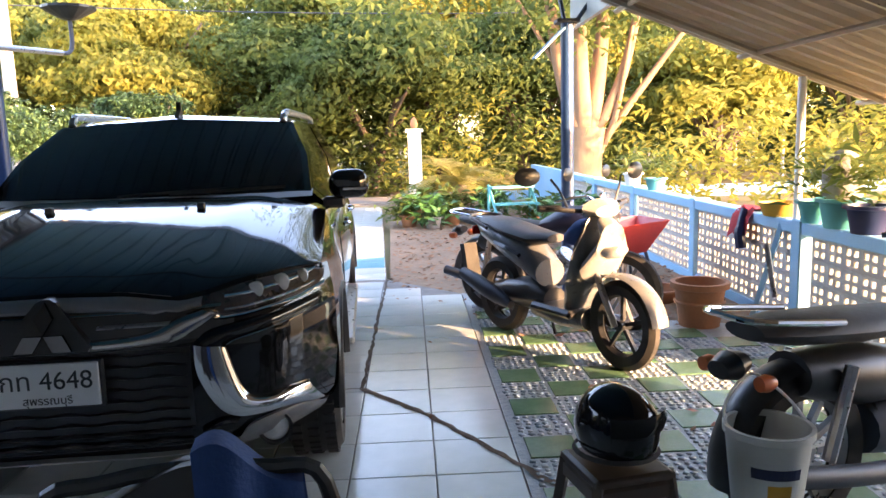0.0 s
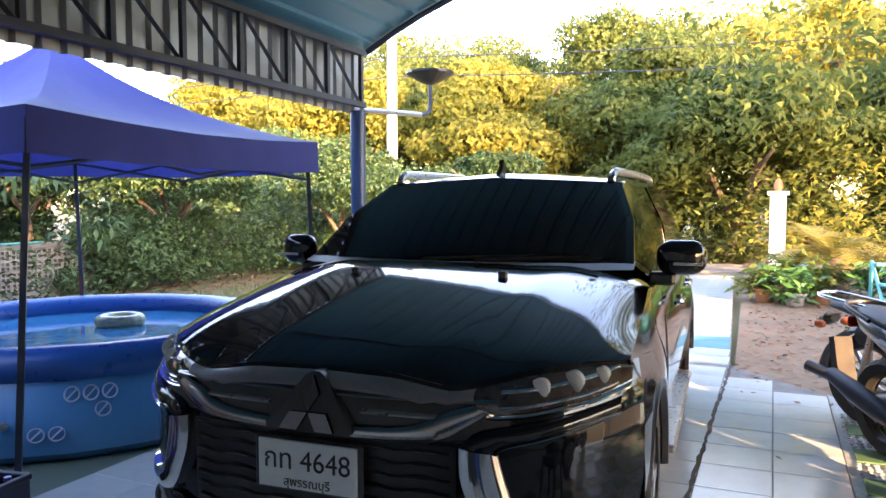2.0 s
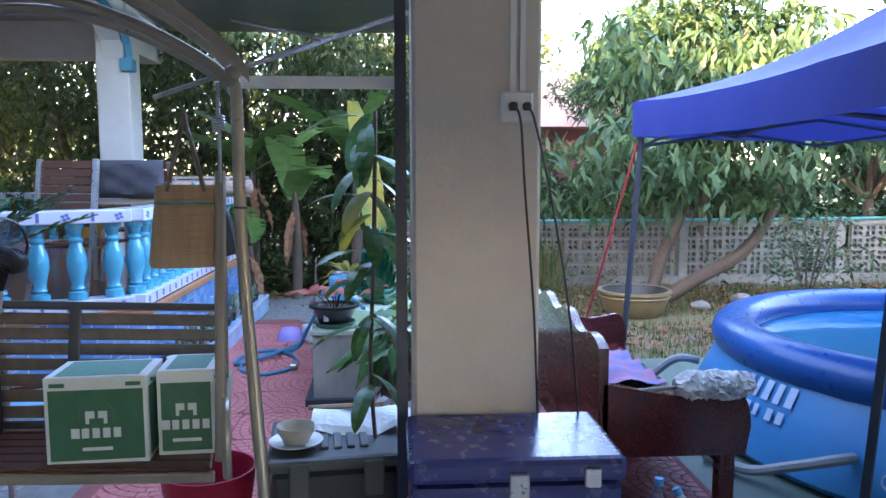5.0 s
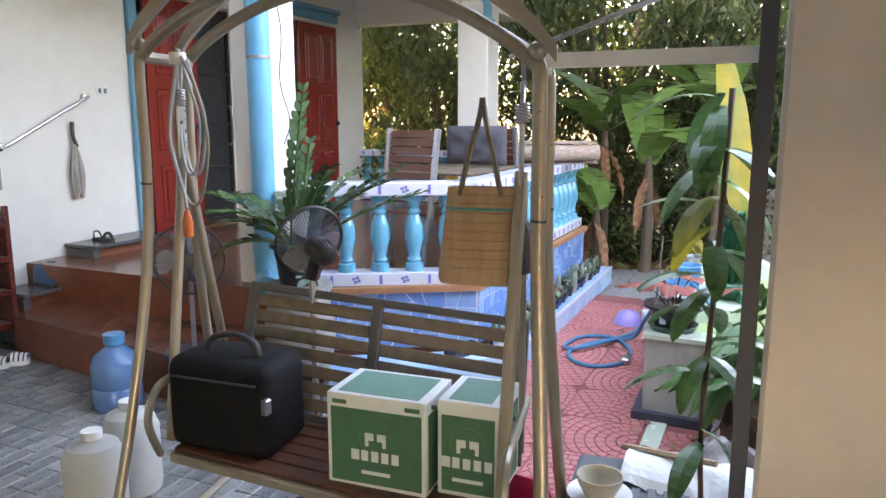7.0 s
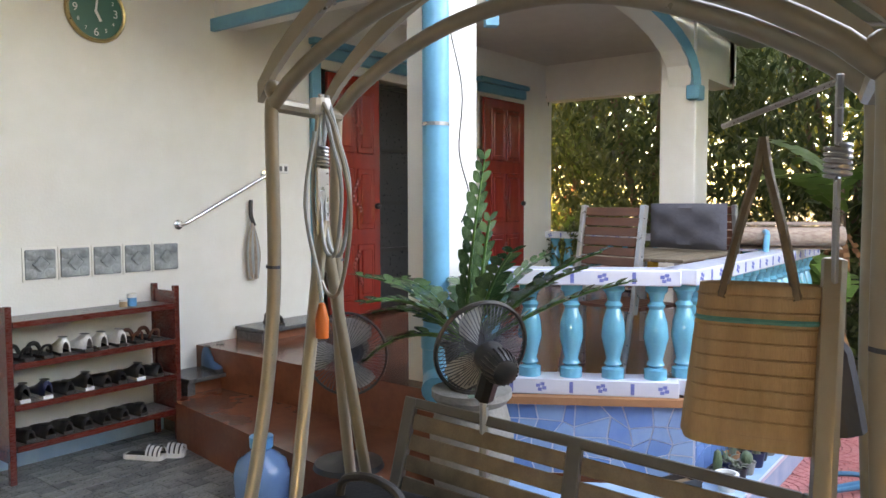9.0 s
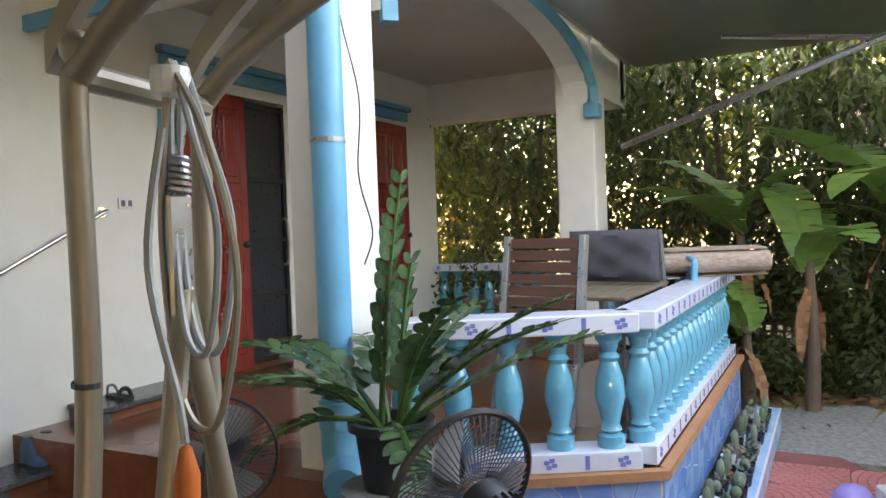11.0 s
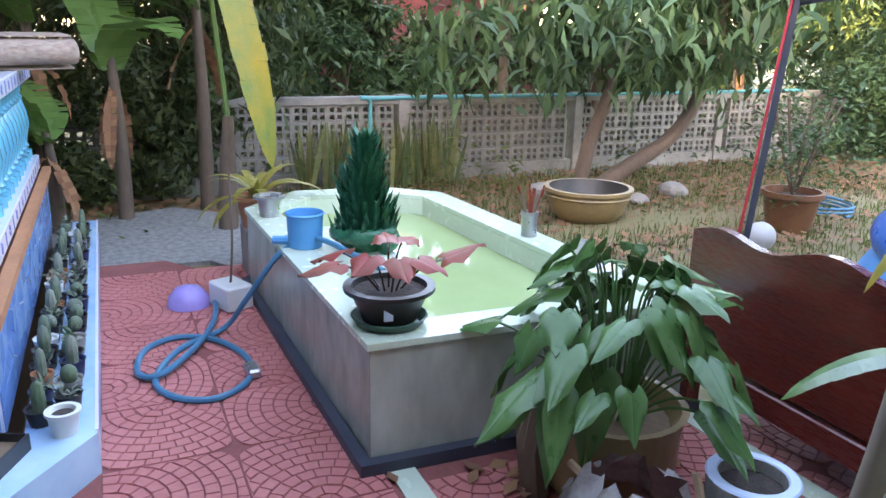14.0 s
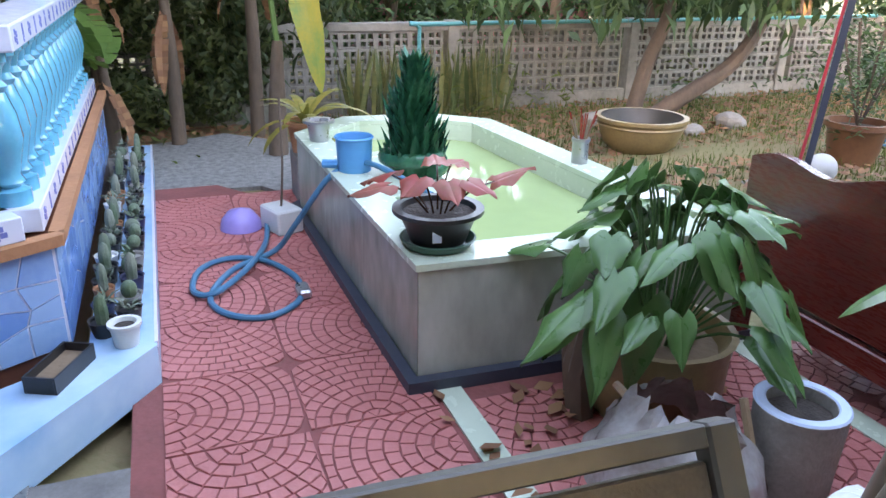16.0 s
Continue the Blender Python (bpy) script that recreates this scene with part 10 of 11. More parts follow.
# ---- wall things ----
def clock():
    c = thing("wall_clock", "round green wall clock with a gold rim", "clock", (-4.58, YW, 2.87))
    T = pose(0, 0, 0, -90)
    part("rim", lathe(B(), [(0.17, 0.0), (0.20, 0.0), (0.205, 0.02), (0.195, 0.035), (0.18, 0.03)], 40, T), mat("gold_rim", (0.55, 0.42, 0.20), (0.45, 0.33, 0.15), 6, 0.3, metal=0.7), c, smooth=True)
    part("dial", lathe(B(), [(0.0, 0.012), (0.182, 0.012)], 40, T), M["clock_green"], c, "green dial")
    for k in range(12):
        a = radians(90 - 30 * (k + 1))
        cu_ = bpy.data.curves.new("numeral", "FONT")
        big = (k + 1) % 3 == 0
        cu_.body, cu_.size, cu_.align_x, cu_.align_y, cu_.extrude = str(k + 1), 0.075 if big else 0.035, "CENTER", "CENTER", 0.0008
        tmp = bpy.data.objects.new("numeral_tmp", cu_)
        scene.collection.objects.link(tmp)
        me = bpy.data.meshes.new_from_object(tmp.evaluated_get(bpy.context.evaluated_depsgraph_get()))
        bpy.data.objects.remove(tmp)
        me.materials.append(M["white_paint"])
        o = new("numeral", me)
        o.parent = c
        o.matrix_basis = pose(-0.135 * math.cos(a), 0.0145, 0.135 * math.sin(a), 90, 0, 180)
    for L, ang, w in ((0.10, 8, 0.007), (0.07, 152, 0.009)):
        part("clock_hand", box(B(), -w, w, 0.016, 0.018, -0.01, L, pose(0, 0, 0, 0, -ang)), M["white_paint"], c, "white pointer")


clock()
gbm = mat("glass_block", (0.16, 0.18, 0.18), (0.40, 0.43, 0.43), 14, 0.08, rvar=0.03, bump=0.6, bscale=18)
for k in range(5):
    g = thing("glass_block", "patterned glass block set in the wall", "glass block", (-4.18 - 0.216 * k, YW, 1.235), 0, "row of glass blocks", "structure")
    part("mortar", box(B(), -0.105, 0.105, 0.0, 0.008, -0.105, 0.105), M["white_wall"], g)
    part("block", box(B(), -0.093, 0.093, 0.006, 0.016, -0.093, 0.093, bevel=0.006), gbm, g)
    part("diamond", box(B(), -0.04, 0.04, 0.014, 0.024, -0.04, 0.04, pose(0, 0, 0, 0, 45), bevel=0.008), gbm, g)
    for q in range(4):
        a = q * math.pi / 2 + math.pi / 4
        part("corner_lobe", ball(B(), (0.075 * math.cos(a) * 1.1, 0.014, 0.075 * math.sin(a) * 1.1), (0.035, 0.009, 0.035), 10, 6), gbm, g, smooth=True)
hr = thing("grab_rail", "chrome grab rail fixed to the wall", "handrail", (0, YW, 0))
part("bar", tube(B(), smooth_path([(-5.15, 0.02, 1.46), (-5.16, 0.06, 1.465), (-5.25, 0.07, 1.51), (-5.85, 0.07, 1.81), (-5.92, 0.06, 1.84), (-5.93, 0.02, 1.84)]), 0.016, 10), M["chrome"], hr, smooth=True)
for x, z in ((-5.15, 1.46), (-5.93, 1.84)):
    part("flange", lathe(B(), [(0.0, 0.012), (0.035, 0.012), (0.038, 0.0)], 18, pose(x, 0, z, -90)), M["chrome"], hr, smooth=True)
mo = thing("mop_head", "grey string mop with a black grip hung on the wall", "mop", (-5.78, YW + 0.03, 1.02))
part("grip", tube(B(), smooth_path([(0, 0, 0.62), (0.01, 0.01, 0.5), (-0.02, 0.01, 0.42)]), 0.016, 8), M["black"], mo)
for k in range(12):
    a = k * 0.55
    part("strand", tube(B(), smooth_path([(0.0, 0.01, 0.44), (0.05 * math.cos(a), 0.02 + 0.02 * math.sin(a), 0.22), (0.035 * math.cos(a), 0.02 + 0.02 * math.sin(a), 0.0 + 0.02 * (k % 3))]), 0.013, 6), M["dust"] if k % 2 else M["hose_white"], mo)
ws = thing("light_switch", "white double switch plate on the wall", "switch", (-6.12, YW, 1.9))
part("plate", box(B(), -0.06, 0.06, 0, 0.012, -0.04, 0.04, bevel=0.004), M["white_paint"], ws)
for xx in (-0.03, 0.025):
    part("rocker", box(B(), xx - 0.015, xx + 0.015, 0.012, 0.018, -0.02, 0.02, bevel=0.002), M["grey_paint"], ws)


def shoe(x, y, z, rz, kind, material, sole, L=0.26):
    s = thing("shoe", {"sneaker": "worn laced shoe on the rack", "loafer": "dark slip-on shoe on the rack", "sandal": "open strap sandal on the rack", "boot": "blue rubber ankle boot"}[kind] if kind != "sneaker" or material is not M["fluff"] else "cream canvas sneaker on the rack", "shoe", (x, y, z), rz, "shoes")
    bm = B()
    prof = [(-0.48, 0.028), (-0.3, 0.036), (0.0, 0.036), (0.25, 0.044), (0.42, 0.036), (0.5, 0.015)]
    rows = [[(u * L, w * sg, zz) for sg, zz in ((-1, 0), (-1.02, 0.02), (1.02, 0.02), (1, 0))] for u, w in prof]
    vv = grid_faces(bm, rows, close_u=True)
    bm.faces.new(vv[0])
    bm.faces.new(vv[-1])
    part("sole", bm, sole, s)
    if kind == "sandal":
        part("strap", tube(B(), smooth_path([(0.06, -0.045, 0.02), (0.06, -0.02, 0.065), (0.06, 0.02, 0.065), (0.06, 0.045, 0.02)]), 0.014, 6), material, s)
        part("strap", tube(B(), smooth_path([(-0.08, -0.035, 0.02), (-0.10, -0.02, 0.07), (-0.10, 0.02, 0.07), (-0.08, 0.035, 0.02)]), 0.009, 6), material, s)
        return
    hh = 0.105 if kind == "sneaker" else (0.16 if kind == "boot" else 0.075)
    bm = B()
    rows = []
    for u, w, h in ((-0.48, 0.02, hh * 0.8), (-0.42, 0.033, hh), (-0.2, 0.036, hh), (-0.08, 0.037, hh * 0.85), (0.1, 0.04, 0.065), (0.3, 0.044, 0.05), (0.44, 0.03, 0.04), (0.49, 0.01, 0.028)):
        rows.append([(u * L, w * math.cos(a), 0.018 + (h - 0.018) * max(0, math.sin(a)) ** 0.8) for a in np.linspace(-0.1, math.pi + 0.1, 11)])
    grid_faces(bm, rows)
    part("upper", bm, material, s, smooth=True)
    # flat black disc stands in for the shade inside the shoe
    part("opening", lathe(B(), [(0.0, 0.0), (1, 0.0)], 16, pose(-0.29 * L, 0, hh + 0.004) @ Matrix.Diagonal((0.16 * L, 0.026, 1, 1))), M["black"], s, "black disc for the shaded shoe opening")


def rack():
    r = thing("shoe_rack", "dark red wooden shoe rack with four shelves", "shoe rack", (-4.38, -3.2, 0.0))
    W = M["red_wood"]
    for s in (-1, 1):
        for y in (-0.13, 0.13):
            part("post", box(B(), s * 0.53 - 0.018, s * 0.53 + 0.018, y - 0.018, y + 0.018, 0, 1.06 if s < 0 else 1.03, bevel=0.003), W, r)
        part("side_panel", box(B(), s * 0.53 - 0.008, s * 0.53 + 0.008, -0.11, 0.11, 0.12, 1.02), W, r)
    for z in (0.20, 0.44, 0.68, 0.92):
        part("shelf", box(B(), -0.51, 0.51, -0.14, 0.14, z, z + 0.018, bevel=0.002), M["slate_shelf"], r, "grey laminate shelf")
        part("shelf_lip", box(B(), -0.51, 0.51, 0.142, 0.158, z - 0.012, z + 0.022), W, r, "red shelf edge")
    rg = np.random.default_rng(77)
    mats_ = {0.218: ["black", "seat", "black", "seat", "black", "black", "seat"], 0.458: ["seat", "navy", "black", "black", "seat", "black", "seat", "black"], 0.698: ["black", "black", "fluff", "fluff", "fluff", "fluff", "brown_wood", "brown_wood"]}
    for z, ms in mats_.items():
        for i, m_ in enumerate(ms):
            kind = "sandal" if (m_ == "brown_wood" or (z > 0.6 and m_ == "black")) else ("sneaker" if m_ in ("fluff", "navy") or (z > 0.4 and i % 3 == 0) else "loafer")
            shoe(-4.38 + 0.43 - i * 0.118, -3.2, z + 0.001, -90 + rg.uniform(-8, 8), kind, M[m_], M["white_paint"] if kind == "sneaker" and m_ != "fluff" else M["rubber"])
    for x, m_, rr, h in ((-4.66, "bucket", 0.03, 0.08), (-4.60, "rattan", 0.025, 0.05)):
        j = thing("small_jar", "small lidded jar on the rack", "jar", (x, -3.18, 0.939))
        part("jar", lathe(B(), [(0.0, 0), (rr, 0), (rr, h * 0.7), (0.0, h * 0.7)], 16), M[m_], j, smooth=True)
        part("lid", lathe(B(), [(rr * 1.05, h * 0.7), (rr * 1.05, h), (0.0, h)], 16), M["white_paint"], j, smooth=True)


M["slate_shelf"] = mat("grey_laminate", (0.16, 0.16, 0.155), (0.11, 0.11, 0.11), 4, 0.3)
rack()
for dx, rz in ((0, 128), (0.10, 120)):
    s = thing("slide_sandal", "white slide sandal with black stripes", "sandal", (-4.66 + dx, -2.84 - dx * 0.6, 0.0), rz, "white slides")
    bm = B()
    rows = [[(u * 0.27, w * sg, zz) for sg, zz in ((-1, 0), (-1.02, 0.03), (1.02, 0.03), (1, 0))] for u, w in ((-0.5, 0.02), (-0.4, 0.038), (0, 0.04), (0.3, 0.05), (0.45, 0.04), (0.5, 0.02))]
    vv = grid_faces(bm, rows, close_u=True)
    bm.faces.new(vv[0])
    bm.faces.new(vv[-1])
    part("sole", bm, M["white_paint"], s)
    part("footbed", box(B(), -0.11, 0.10, -0.032, 0.032, 0.03, 0.034, bevel=0.002), M["black"], s, "black footbed")
    bm = B()
    rows = [[(0.03 + u, 0.052 * math.cos(a), 0.02 + 0.07 * math.sin(a) * (1 - 2 * u)) for a in np.linspace(0, math.pi, 12)] for u in (0, 0.05, 0.1)]
    grid_faces(bm, rows)
    b_ = part("band", bm, M["white_paint"], s, "white foot band", True)
    for u in (0.02, 0.05, 0.08):
        part("stripe", tube(B(), [(0.03 + u, 0.0535 * math.cos(a), 0.021 + 0.0705 * math.sin(a) * (1 - 2 * u)) for a in np.linspace(0.2, math.pi - 0.2, 10)], 0.005, 4), M["black"], b_)
for x, y, z, rz in ((-5.40, YW + 0.2, 0.40, 100), (-5.28, YW + 0.2, 0.40, 95)):
    shoe(x, y, z, rz - 10, "boot", mat("blue_rubber", (0.03, 0.10, 0.2), (0.04, 0.12, 0.24), 5, 0.45), M["rubber"], 0.25)
shoe(-5.85, YW + 0.2, 0.66, 80, "sandal", M["black"], M["rubber"])
jg = thing("water_jug", "blue returnable water jug with a blue cap", "water jug", (-4.85, -1.72, 0.283))
jg.location = (-4.42, -1.55, 0.0)
part("body", lathe(B(), [(0.0, 0), (0.13, 0.0), (0.14, 0.02), (0.14, 0.12), (0.13, 0.135), (0.14, 0.15), (0.14, 0.26), (0.12, 0.32), (0.05, 0.37), (0.05, 0.40)], 28), M["jug"], jg, smooth=True)
part("cap", lathe(B(), [(0.058, 0.385), (0.06, 0.44), (0.0, 0.445)], 20), M["bucket"], jg, "bright blue cap", True)
for x, y, h in ((-3.45, -0.62, 0.40), (-3.72, -0.70, 0.42)):
    w = thing("white_canister", "cloudy white plastic canister on the floor", "canister", (x, y, 0.0), 0, "white canisters")
    part("body", lathe(B(), [(0.0, 0), (0.12, 0.0), (0.125, 0.03), (0.125, h * 0.7), (0.10, h * 0.85), (0.035, h * 0.9), (0.035, h * 0.94)], 24), M["milk"], w, smooth=True)
    part("cap", lathe(B(), [(0.042, h * 0.92), (0.042, h), (0.0, h)], 16), M["white_paint"], w, smooth=True)
bk = thing("black_bucket", "black plastic tub behind the swing", "tub", (-4.55, -0.45, 0.0))
part("tub", lathe(B(), [(0.0, 0), (0.18, 0.0), (0.22, 0.26), (0.235, 0.27), (0.21, 0.27), (0.17, 0.02)], 26), M["black"], bk, smooth=True)


# ---- little pots on the tiled step ----
def step_pots():
    rg = np.random.default_rng(41)
    cols = ["black", "black", "black", "stone", "navy", "terracotta", "white_paint", "black"]
    k = 0
    for row in range(2):
        x = -5.98 - row * 0.05
        while x > -8.75:
            r = rg.uniform(0.035, 0.052)
            y = 0.215 + row * 0.10 + rg.uniform(-0.01, 0.01)
            h = rg.uniform(0.06, 0.085)
            m_ = cols[int(rg.integers(len(cols)))]
            p = thing("cactus_pot", {"black": "tiny black pot with a cactus", "stone": "tiny grey pot with a succulent", "navy": "tiny dark blue pot with a cactus", "terracotta": "tiny clay pot with a succulent", "white_paint": "tiny cream pot with a cactus"}[m_], "plant pot", (x, y, 0.15), rg.uniform(0, 360), "little pots on the step")
            part("pot", lathe(B(), [(0.0, 0), (r * 0.72, 0), (r, h), (r * 1.06, h), (r * 0.9, h * 0.95), (r * 0.85, h * 0.8), (0.0, h * 0.8)], 12), M[m_], p, smooth=True)
            t = rg.integers(3)
            if t == 0:
                bm = ball(B(), (0, 0, h + r * 0.35), (r * 0.75, r * 0.75, r * 0.8), 10, 8)
                for v in bm.verts:
                    a = math.atan2(v.co.y, v.co.x)
                    v.co.x *= 1 + 0.12 * math.cos(a * 8)
                    v.co.y *= 1 + 0.12 * math.cos(a * 8)
                part("cactus", bm, M["cactus"], p, smooth=True)
            elif t == 1:
                V, F = leaves([(0, 0, h)] * 2, 9, r * 0.3, 0.06, 0.016, -0.7)
                arr_mesh("succulent", V, F, M["cactus"], p)
            else:
                part("cactus", lathe(B(), [(r * 0.45, h * 0.8), (r * 0.5, h + 0.04), (r * 0.35, h + 0.09), (0.0, h + 0.105)], 8), M["cactus"], p, smooth=True)
            x -= r * 2 + rg.uniform(0.02, 0.06)
            k += 1


M["cactus"] = mat("grey_green_cactus", (0.07, 0.12, 0.06), (0.20, 0.22, 0.17), 14, 0.7, fine=160, per_object=0.5, bump=0.4, bscale=120)
step_pots()
tr = thing("seed_tray", "empty black rectangular tray on the step", "tray", (-5.72, 0.10, 0.15), -25)
for a in ((-0.12, 0.12, -0.055, -0.048), (-0.12, 0.12, 0.048, 0.055), (-0.12, -0.113, -0.047, 0.047), (0.113, 0.12, -0.047, 0.047)):
    part("side", box(B(), *a, 0, 0.06), M["black"], tr)
part("floor", box(B(), -0.113, 0.113, -0.047, 0.047, 0.0, 0.03), M["soil"], tr)
cp = pot("cream_cactus_pot", -5.88, 0.30, 0.15, 0.055, 0.09, M["carton"], "cream pot with a small cactus on the step", rim=0.004)


# ---- floor tiles, pavers and other small pieces ----
def tile_mesh(name, sx, sy, th, material, bev=0.003):
    bm = B()
    x, y = sx / 2, sy / 2
    lo = [(-x, -y, 0), (x, -y, 0), (x, y, 0), (-x, y, 0)]
    hi = [(-x, -y, th - bev), (x, -y, th - bev), (x, y, th - bev), (-x, y, th - bev)]
    tp = [(-x + bev, -y + bev, th), (x - bev, -y + bev, th), (x - bev, y - bev, th), (-x + bev, y - bev, th)]
    rows = grid_faces(bm, [lo, hi, tp], close_u=True)
    bm.faces.new(rows[-1])
    me = bpy.data.meshes.new(name)
    bm.to_mesh(me)
    bm.free()
    me.materials.append(material)
    return me


def lay(parent, me, places, name):
    for p in places:
        o = new(name, me)
        o.parent = parent
        o.matrix_basis = p


TW = 0.382
white_me = tile_mesh("white_tile", TW - 0.006, TW - 0.006, 0.012, M["tile_white"])
pl = []
for i in range(10):
    for j in range(20):
        x, y = 0.54 - TW * (i + 0.5), 0.9 + TW * (j + 0.5)
        if y + x * 0.0 < 8.28 and x > -3.27 and not (x > -0.15 and y > 7.45 + (0.54 - x) * 1.15 - 0.15):
            pl.append(pose(x, y, -0.011))
lay(floor_carport, white_me, pl, "tile")
pl, pa = [], []
for j in range(23):
    for i in range(5):
        y = 8.5 + 0.382 * j
        sh = -0.04 * (y - 8.3)
        x = -0.40 + sh - 0.382 * i
        (pa if j in (2, 3) else pl).append(pose(x, y, -0.016))
lay(floor_drive, white_me, pl, "tile")
lay(floor_drive, tile_mesh("aqua_tile", 0.376, 0.376, 0.012, M["tile_aqua"]), pa, "tile")
gme = tile_mesh("green_tile", 0.24, 0.24, 0.008, M["tile_green"])
pl = []
for i in range(9):
    for j in range(20):
        if (i + j) % 2 == 0:
            x, y = 0.72 + 0.27 * i, 2.2 + 0.27 * j
            if x < 2.85 and y < 7.2 - (x - 0.55) * 0.85:
                pl.append(pose(x, y, -0.003))
lay(floor_mosaic, gme, pl, "green_tile")
# pebbles between the green tiles
V, F = [], []
rg = np.random.default_rng(55)
for i in range(9):
    for j in range(20):
        if (i + j) % 2 == 1:
            cx, cy = 0.72 + 0.27 * i, 2.2 + 0.27 * j
            if cx < 2.85 and cy < 7.2 - (cx - 0.55) * 0.85:
                for u in range(6):
                    for v in range(6):
                        x, y = cx - 0.115 + 0.046 * u + rg.uniform(-0.006, 0.006), cy - 0.115 + 0.046 * v + rg.uniform(-0.006, 0.006)
                        s, a = rg.uniform(0.013, 0.02), rg.uniform(0, 1.5)
                        q = [(x + s * math.cos(a + k * 1.5708) * (1 + 0.2 * (k % 2)), y + s * math.sin(a + k * 1.5708)) for k in range(4)]
                        b = len(V)
                        V += [(*p, 0.004) for p in q] + [(*p, -0.004) for p in q]
                        F += [(b, b + 1, b + 2, b + 3)] + [(b + k, b + 4 + k, b + 4 + (k + 1) % 4, b + (k + 1) % 4) for k in range(4)]
arr_mesh("pebble_field", V, F, mat("pale_pebble", (0.52, 0.55, 0.55), (0.22, 0.28, 0.32), 5, 0.25, island=0.9), floor_mosaic, "pale pebble pieces", kind="stuff")
# cracked joint across the carport floor
cr = thing("floor_crack", "dark cracked joint across the tiles", "joint", kind="structure")
def crack(pts, w):
    bm = B()
    rgc = np.random.default_rng(len(pts))
    P = []
    for a, b in zip(pts, pts[1:]):
        n = max(2, int((Vector(b) - Vector(a)).length / 0.06))
        P += [Vector(a).lerp(Vector(b), k / n) for k in range(n)]
    P.append(Vector(pts[-1]))
    rows = []
    for i, p in enumerate(P):
        t = (P[min(i + 1, len(P) - 1)] - P[max(i - 1, 0)]).normalized()
        nn = Vector((-t.y, t.x))
        ww = w * rgc.uniform(0.6, 1.4)
        o = nn * rgc.uniform(-0.008, 0.008)
        rows.append([(*(p + o + nn * ww), 0.0035), (*(p + o - nn * ww), 0.0035)])
    grid_faces(bm, rows)
    return bm
part("joint_line", crack([(-0.19, 8.28), (-0.22, 6.5), (-0.24, 4.77)], 0.012), mat("brown_dirt", (0.10, 0.075, 0.05), (0.05, 0.04, 0.03), 20, 0.95), cr)
part("joint_line", crack([(-0.24, 4.77), (0.15, 4.28), (0.62, 3.5), (0.9, 3.1)], 0.018), mat("brown_dirt_wide", (0.16, 0.11, 0.075), (0.07, 0.05, 0.035), 20, 0.95), cr)
part("joint_line", crack([(-0.24, 4.77), (-0.6, 4.79)], 0.008), M["grout"], cr)

# red pavers with raised fan-laid setts
PV = 0.462


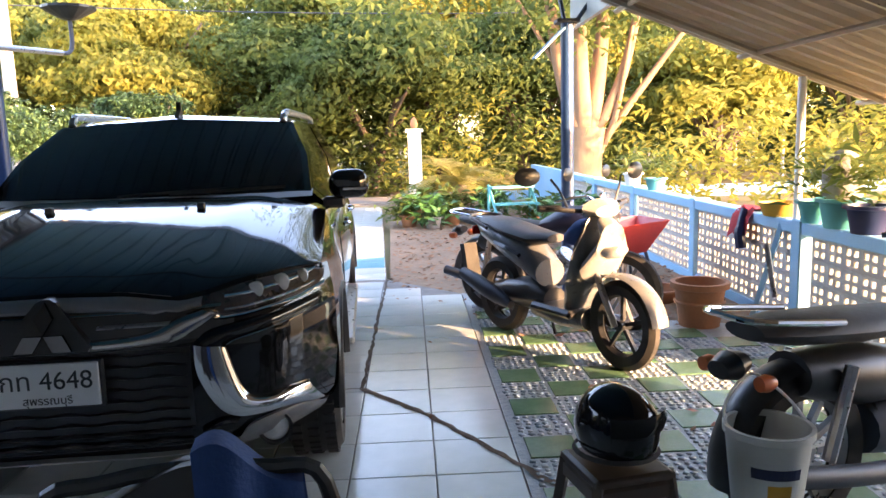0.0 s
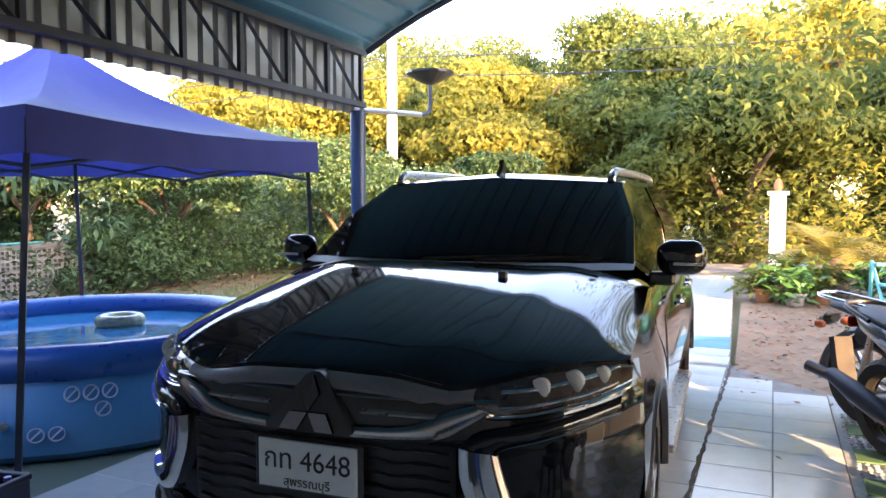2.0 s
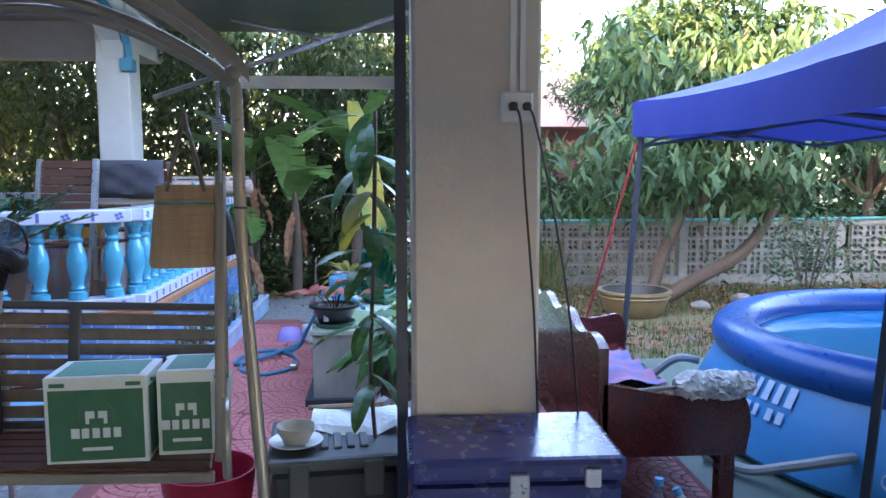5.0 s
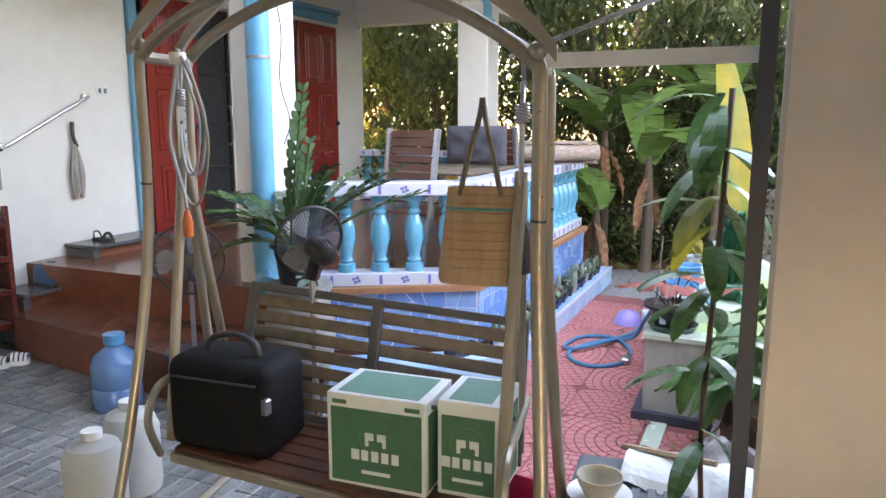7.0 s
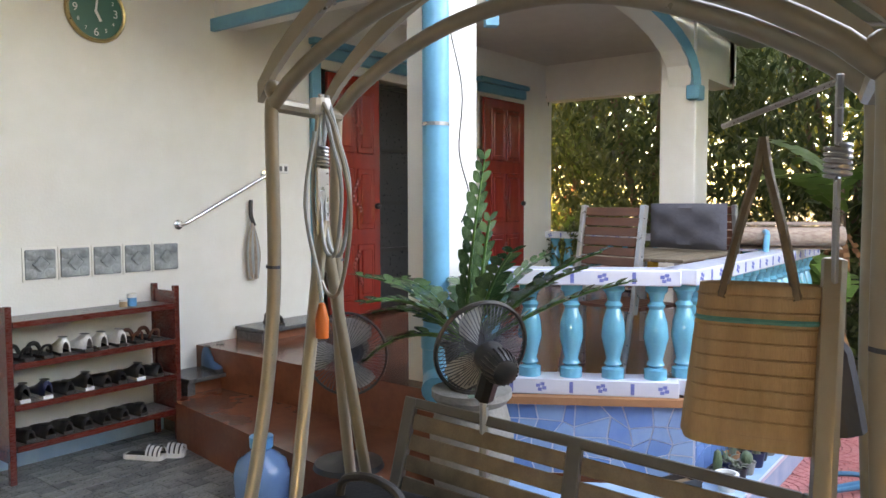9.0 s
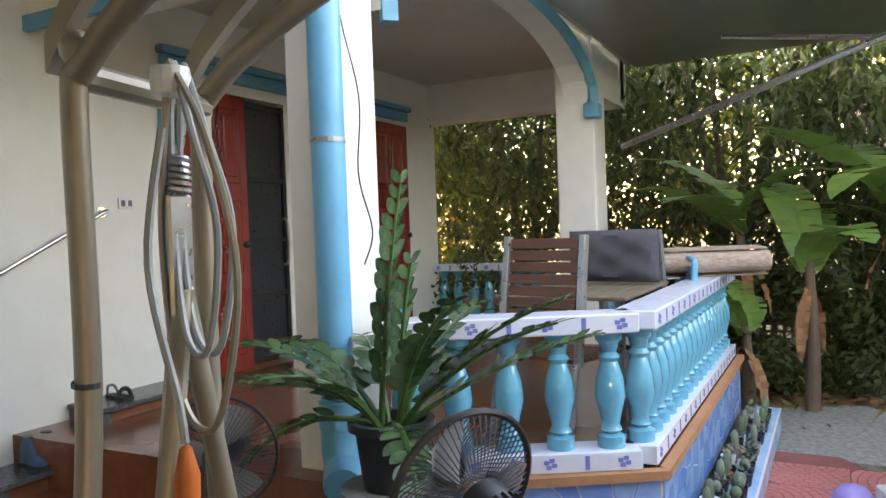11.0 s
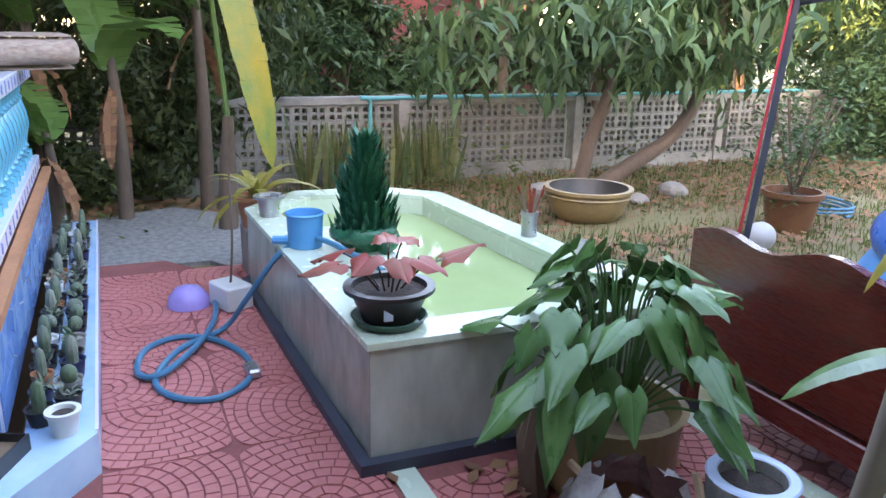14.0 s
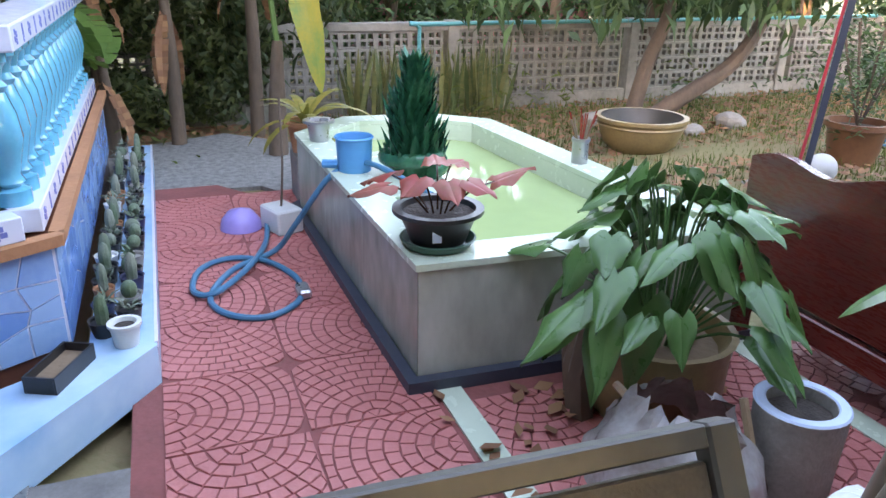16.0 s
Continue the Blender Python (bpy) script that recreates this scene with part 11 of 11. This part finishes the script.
def paver_mesh(name):
    V, F = [], []

    def block(q):
        cx, cy = sum(p[0] for p in q) / 4, sum(p[1] for p in q) / 4
        b = len(V)
        for k, z in ((1.0, 0.0), (0.985, 0.0095), (0.93, 0.012)):
            for p in q:
                V.append((cx + (p[0] - cx) * k, cy + (p[1] - cy) * k, z))
        for r in (0, 4):
            for k in range(4):
                F.append((b + r + k, b + r + (k + 1) % 4, b + r + 4 + (k + 1) % 4, b + r + 4 + k))
        F.append((b + 8, b + 9, b + 10, b + 11))
    h = PV / 2 - 0.004
    c = (0.0, -h)
    n = 9
    for i in range(n):
        r0, r1 = i * 2 * h * 1.05 / n + 0.0025, (i + 1) * 2 * h * 1.05 / n - 0.0025
        m = max(3, int(3.1416 * (r0 + r1) / 2 / 0.055))
        for j in range(m):
            a0, a1 = math.pi * j / m + 0.002 / max(r1, 0.03), math.pi * (j + 1) / m - 0.002 / max(r1, 0.03)
            q = [(c[0] + r * math.cos(a), c[1] + r * math.sin(a)) for r, a in ((r0, a0), (r1, a0), (r1, a1), (r0, a1))]
            q = [(min(max(x, -h), h), min(max(y, -h), h)) for x, y in q]
            ar = abs(sum(q[k][0] * q[(k + 1) % 4][1] - q[(k + 1) % 4][0] * q[k][1] for k in range(4))) / 2
            if ar > 1e-4:
                block(q)
    me = bpy.data.meshes.new(name)
    me.from_pydata([tuple(v) for v in V], [], F)
    me.materials.append(M["paver"])
    return me


fan_me = paver_mesh("fan_paver")
pf = []
for i in range(-6, 6):
    for j in range(-1, 7):
        x, y = -5.82 + PV * (i + 0.5), 0.395 + PV * (j + 0.5)
        if not (-8.3 < x < -3.35 and 0.3 < y < 3.2):
            continue
        if x < -5.35 and y > 1.30:
            continue
        if x < -5.35 and y < 0.42:
            continue
        if x > -5.35 and (1.28 < y < 1.37):
            continue
        pf.append(pose(x, y + (0.10 if (x > -5.35 and y > 1.3) else 0), -0.013, 0, 0, 90 * ((i + j) % 2) + 180 * (i % 2)))
lay(floor_red, fan_me, pf, "paver")
bm = B()
prism(bm, [(-5.46, 1.335), (-3.3, 1.335), (-3.3, 1.43), (-5.46, 1.43)], -0.014, 0.002)
prism(bm, [(-5.44, 2.58), (-3.3, 2.66), (-3.3, 2.76), (-5.44, 2.68)], -0.014, 0.0035)
solid("paving_stripe", bm, M["pond_in"], "pale green tile stripe between red pavers", "stripe", "structure")
# slate floor before the rack
sme = tile_mesh("slate_piece", 0.192, 0.092, 0.008, M["slate"])
sme2 = tile_mesh("slate_piece_small", 0.092, 0.092, 0.008, M["slate"])
pa, pb_ = [], []
rg = np.random.default_rng(66)
y = -3.34
j = 0
while y < 0.0:
    x = -3.0 - (0.1 if j % 2 else 0)
    while x > -5.25:
        if rg.uniform() < 0.65:
            pa.append(pose(x - 0.098, y, -0.0075))
            x -= 0.197
        else:
            pb_.append(pose(x - 0.048, y, -0.0075))
            x -= 0.0975
    y += 0.0975
    j += 1
lay(floor_slate, sme, pa, "slate_piece")
lay(floor_slate, sme2, pb_, "slate_piece")
# step tile edging
solid("step_edging", (lambda bm: [box(bm, -9.05 + 0.002, -5.86, 0.392, 0.404, 0.13, 0.154)] and bm)(B()), M["tile_band"], "white edge strip of the tiled step", "trim", "structure")
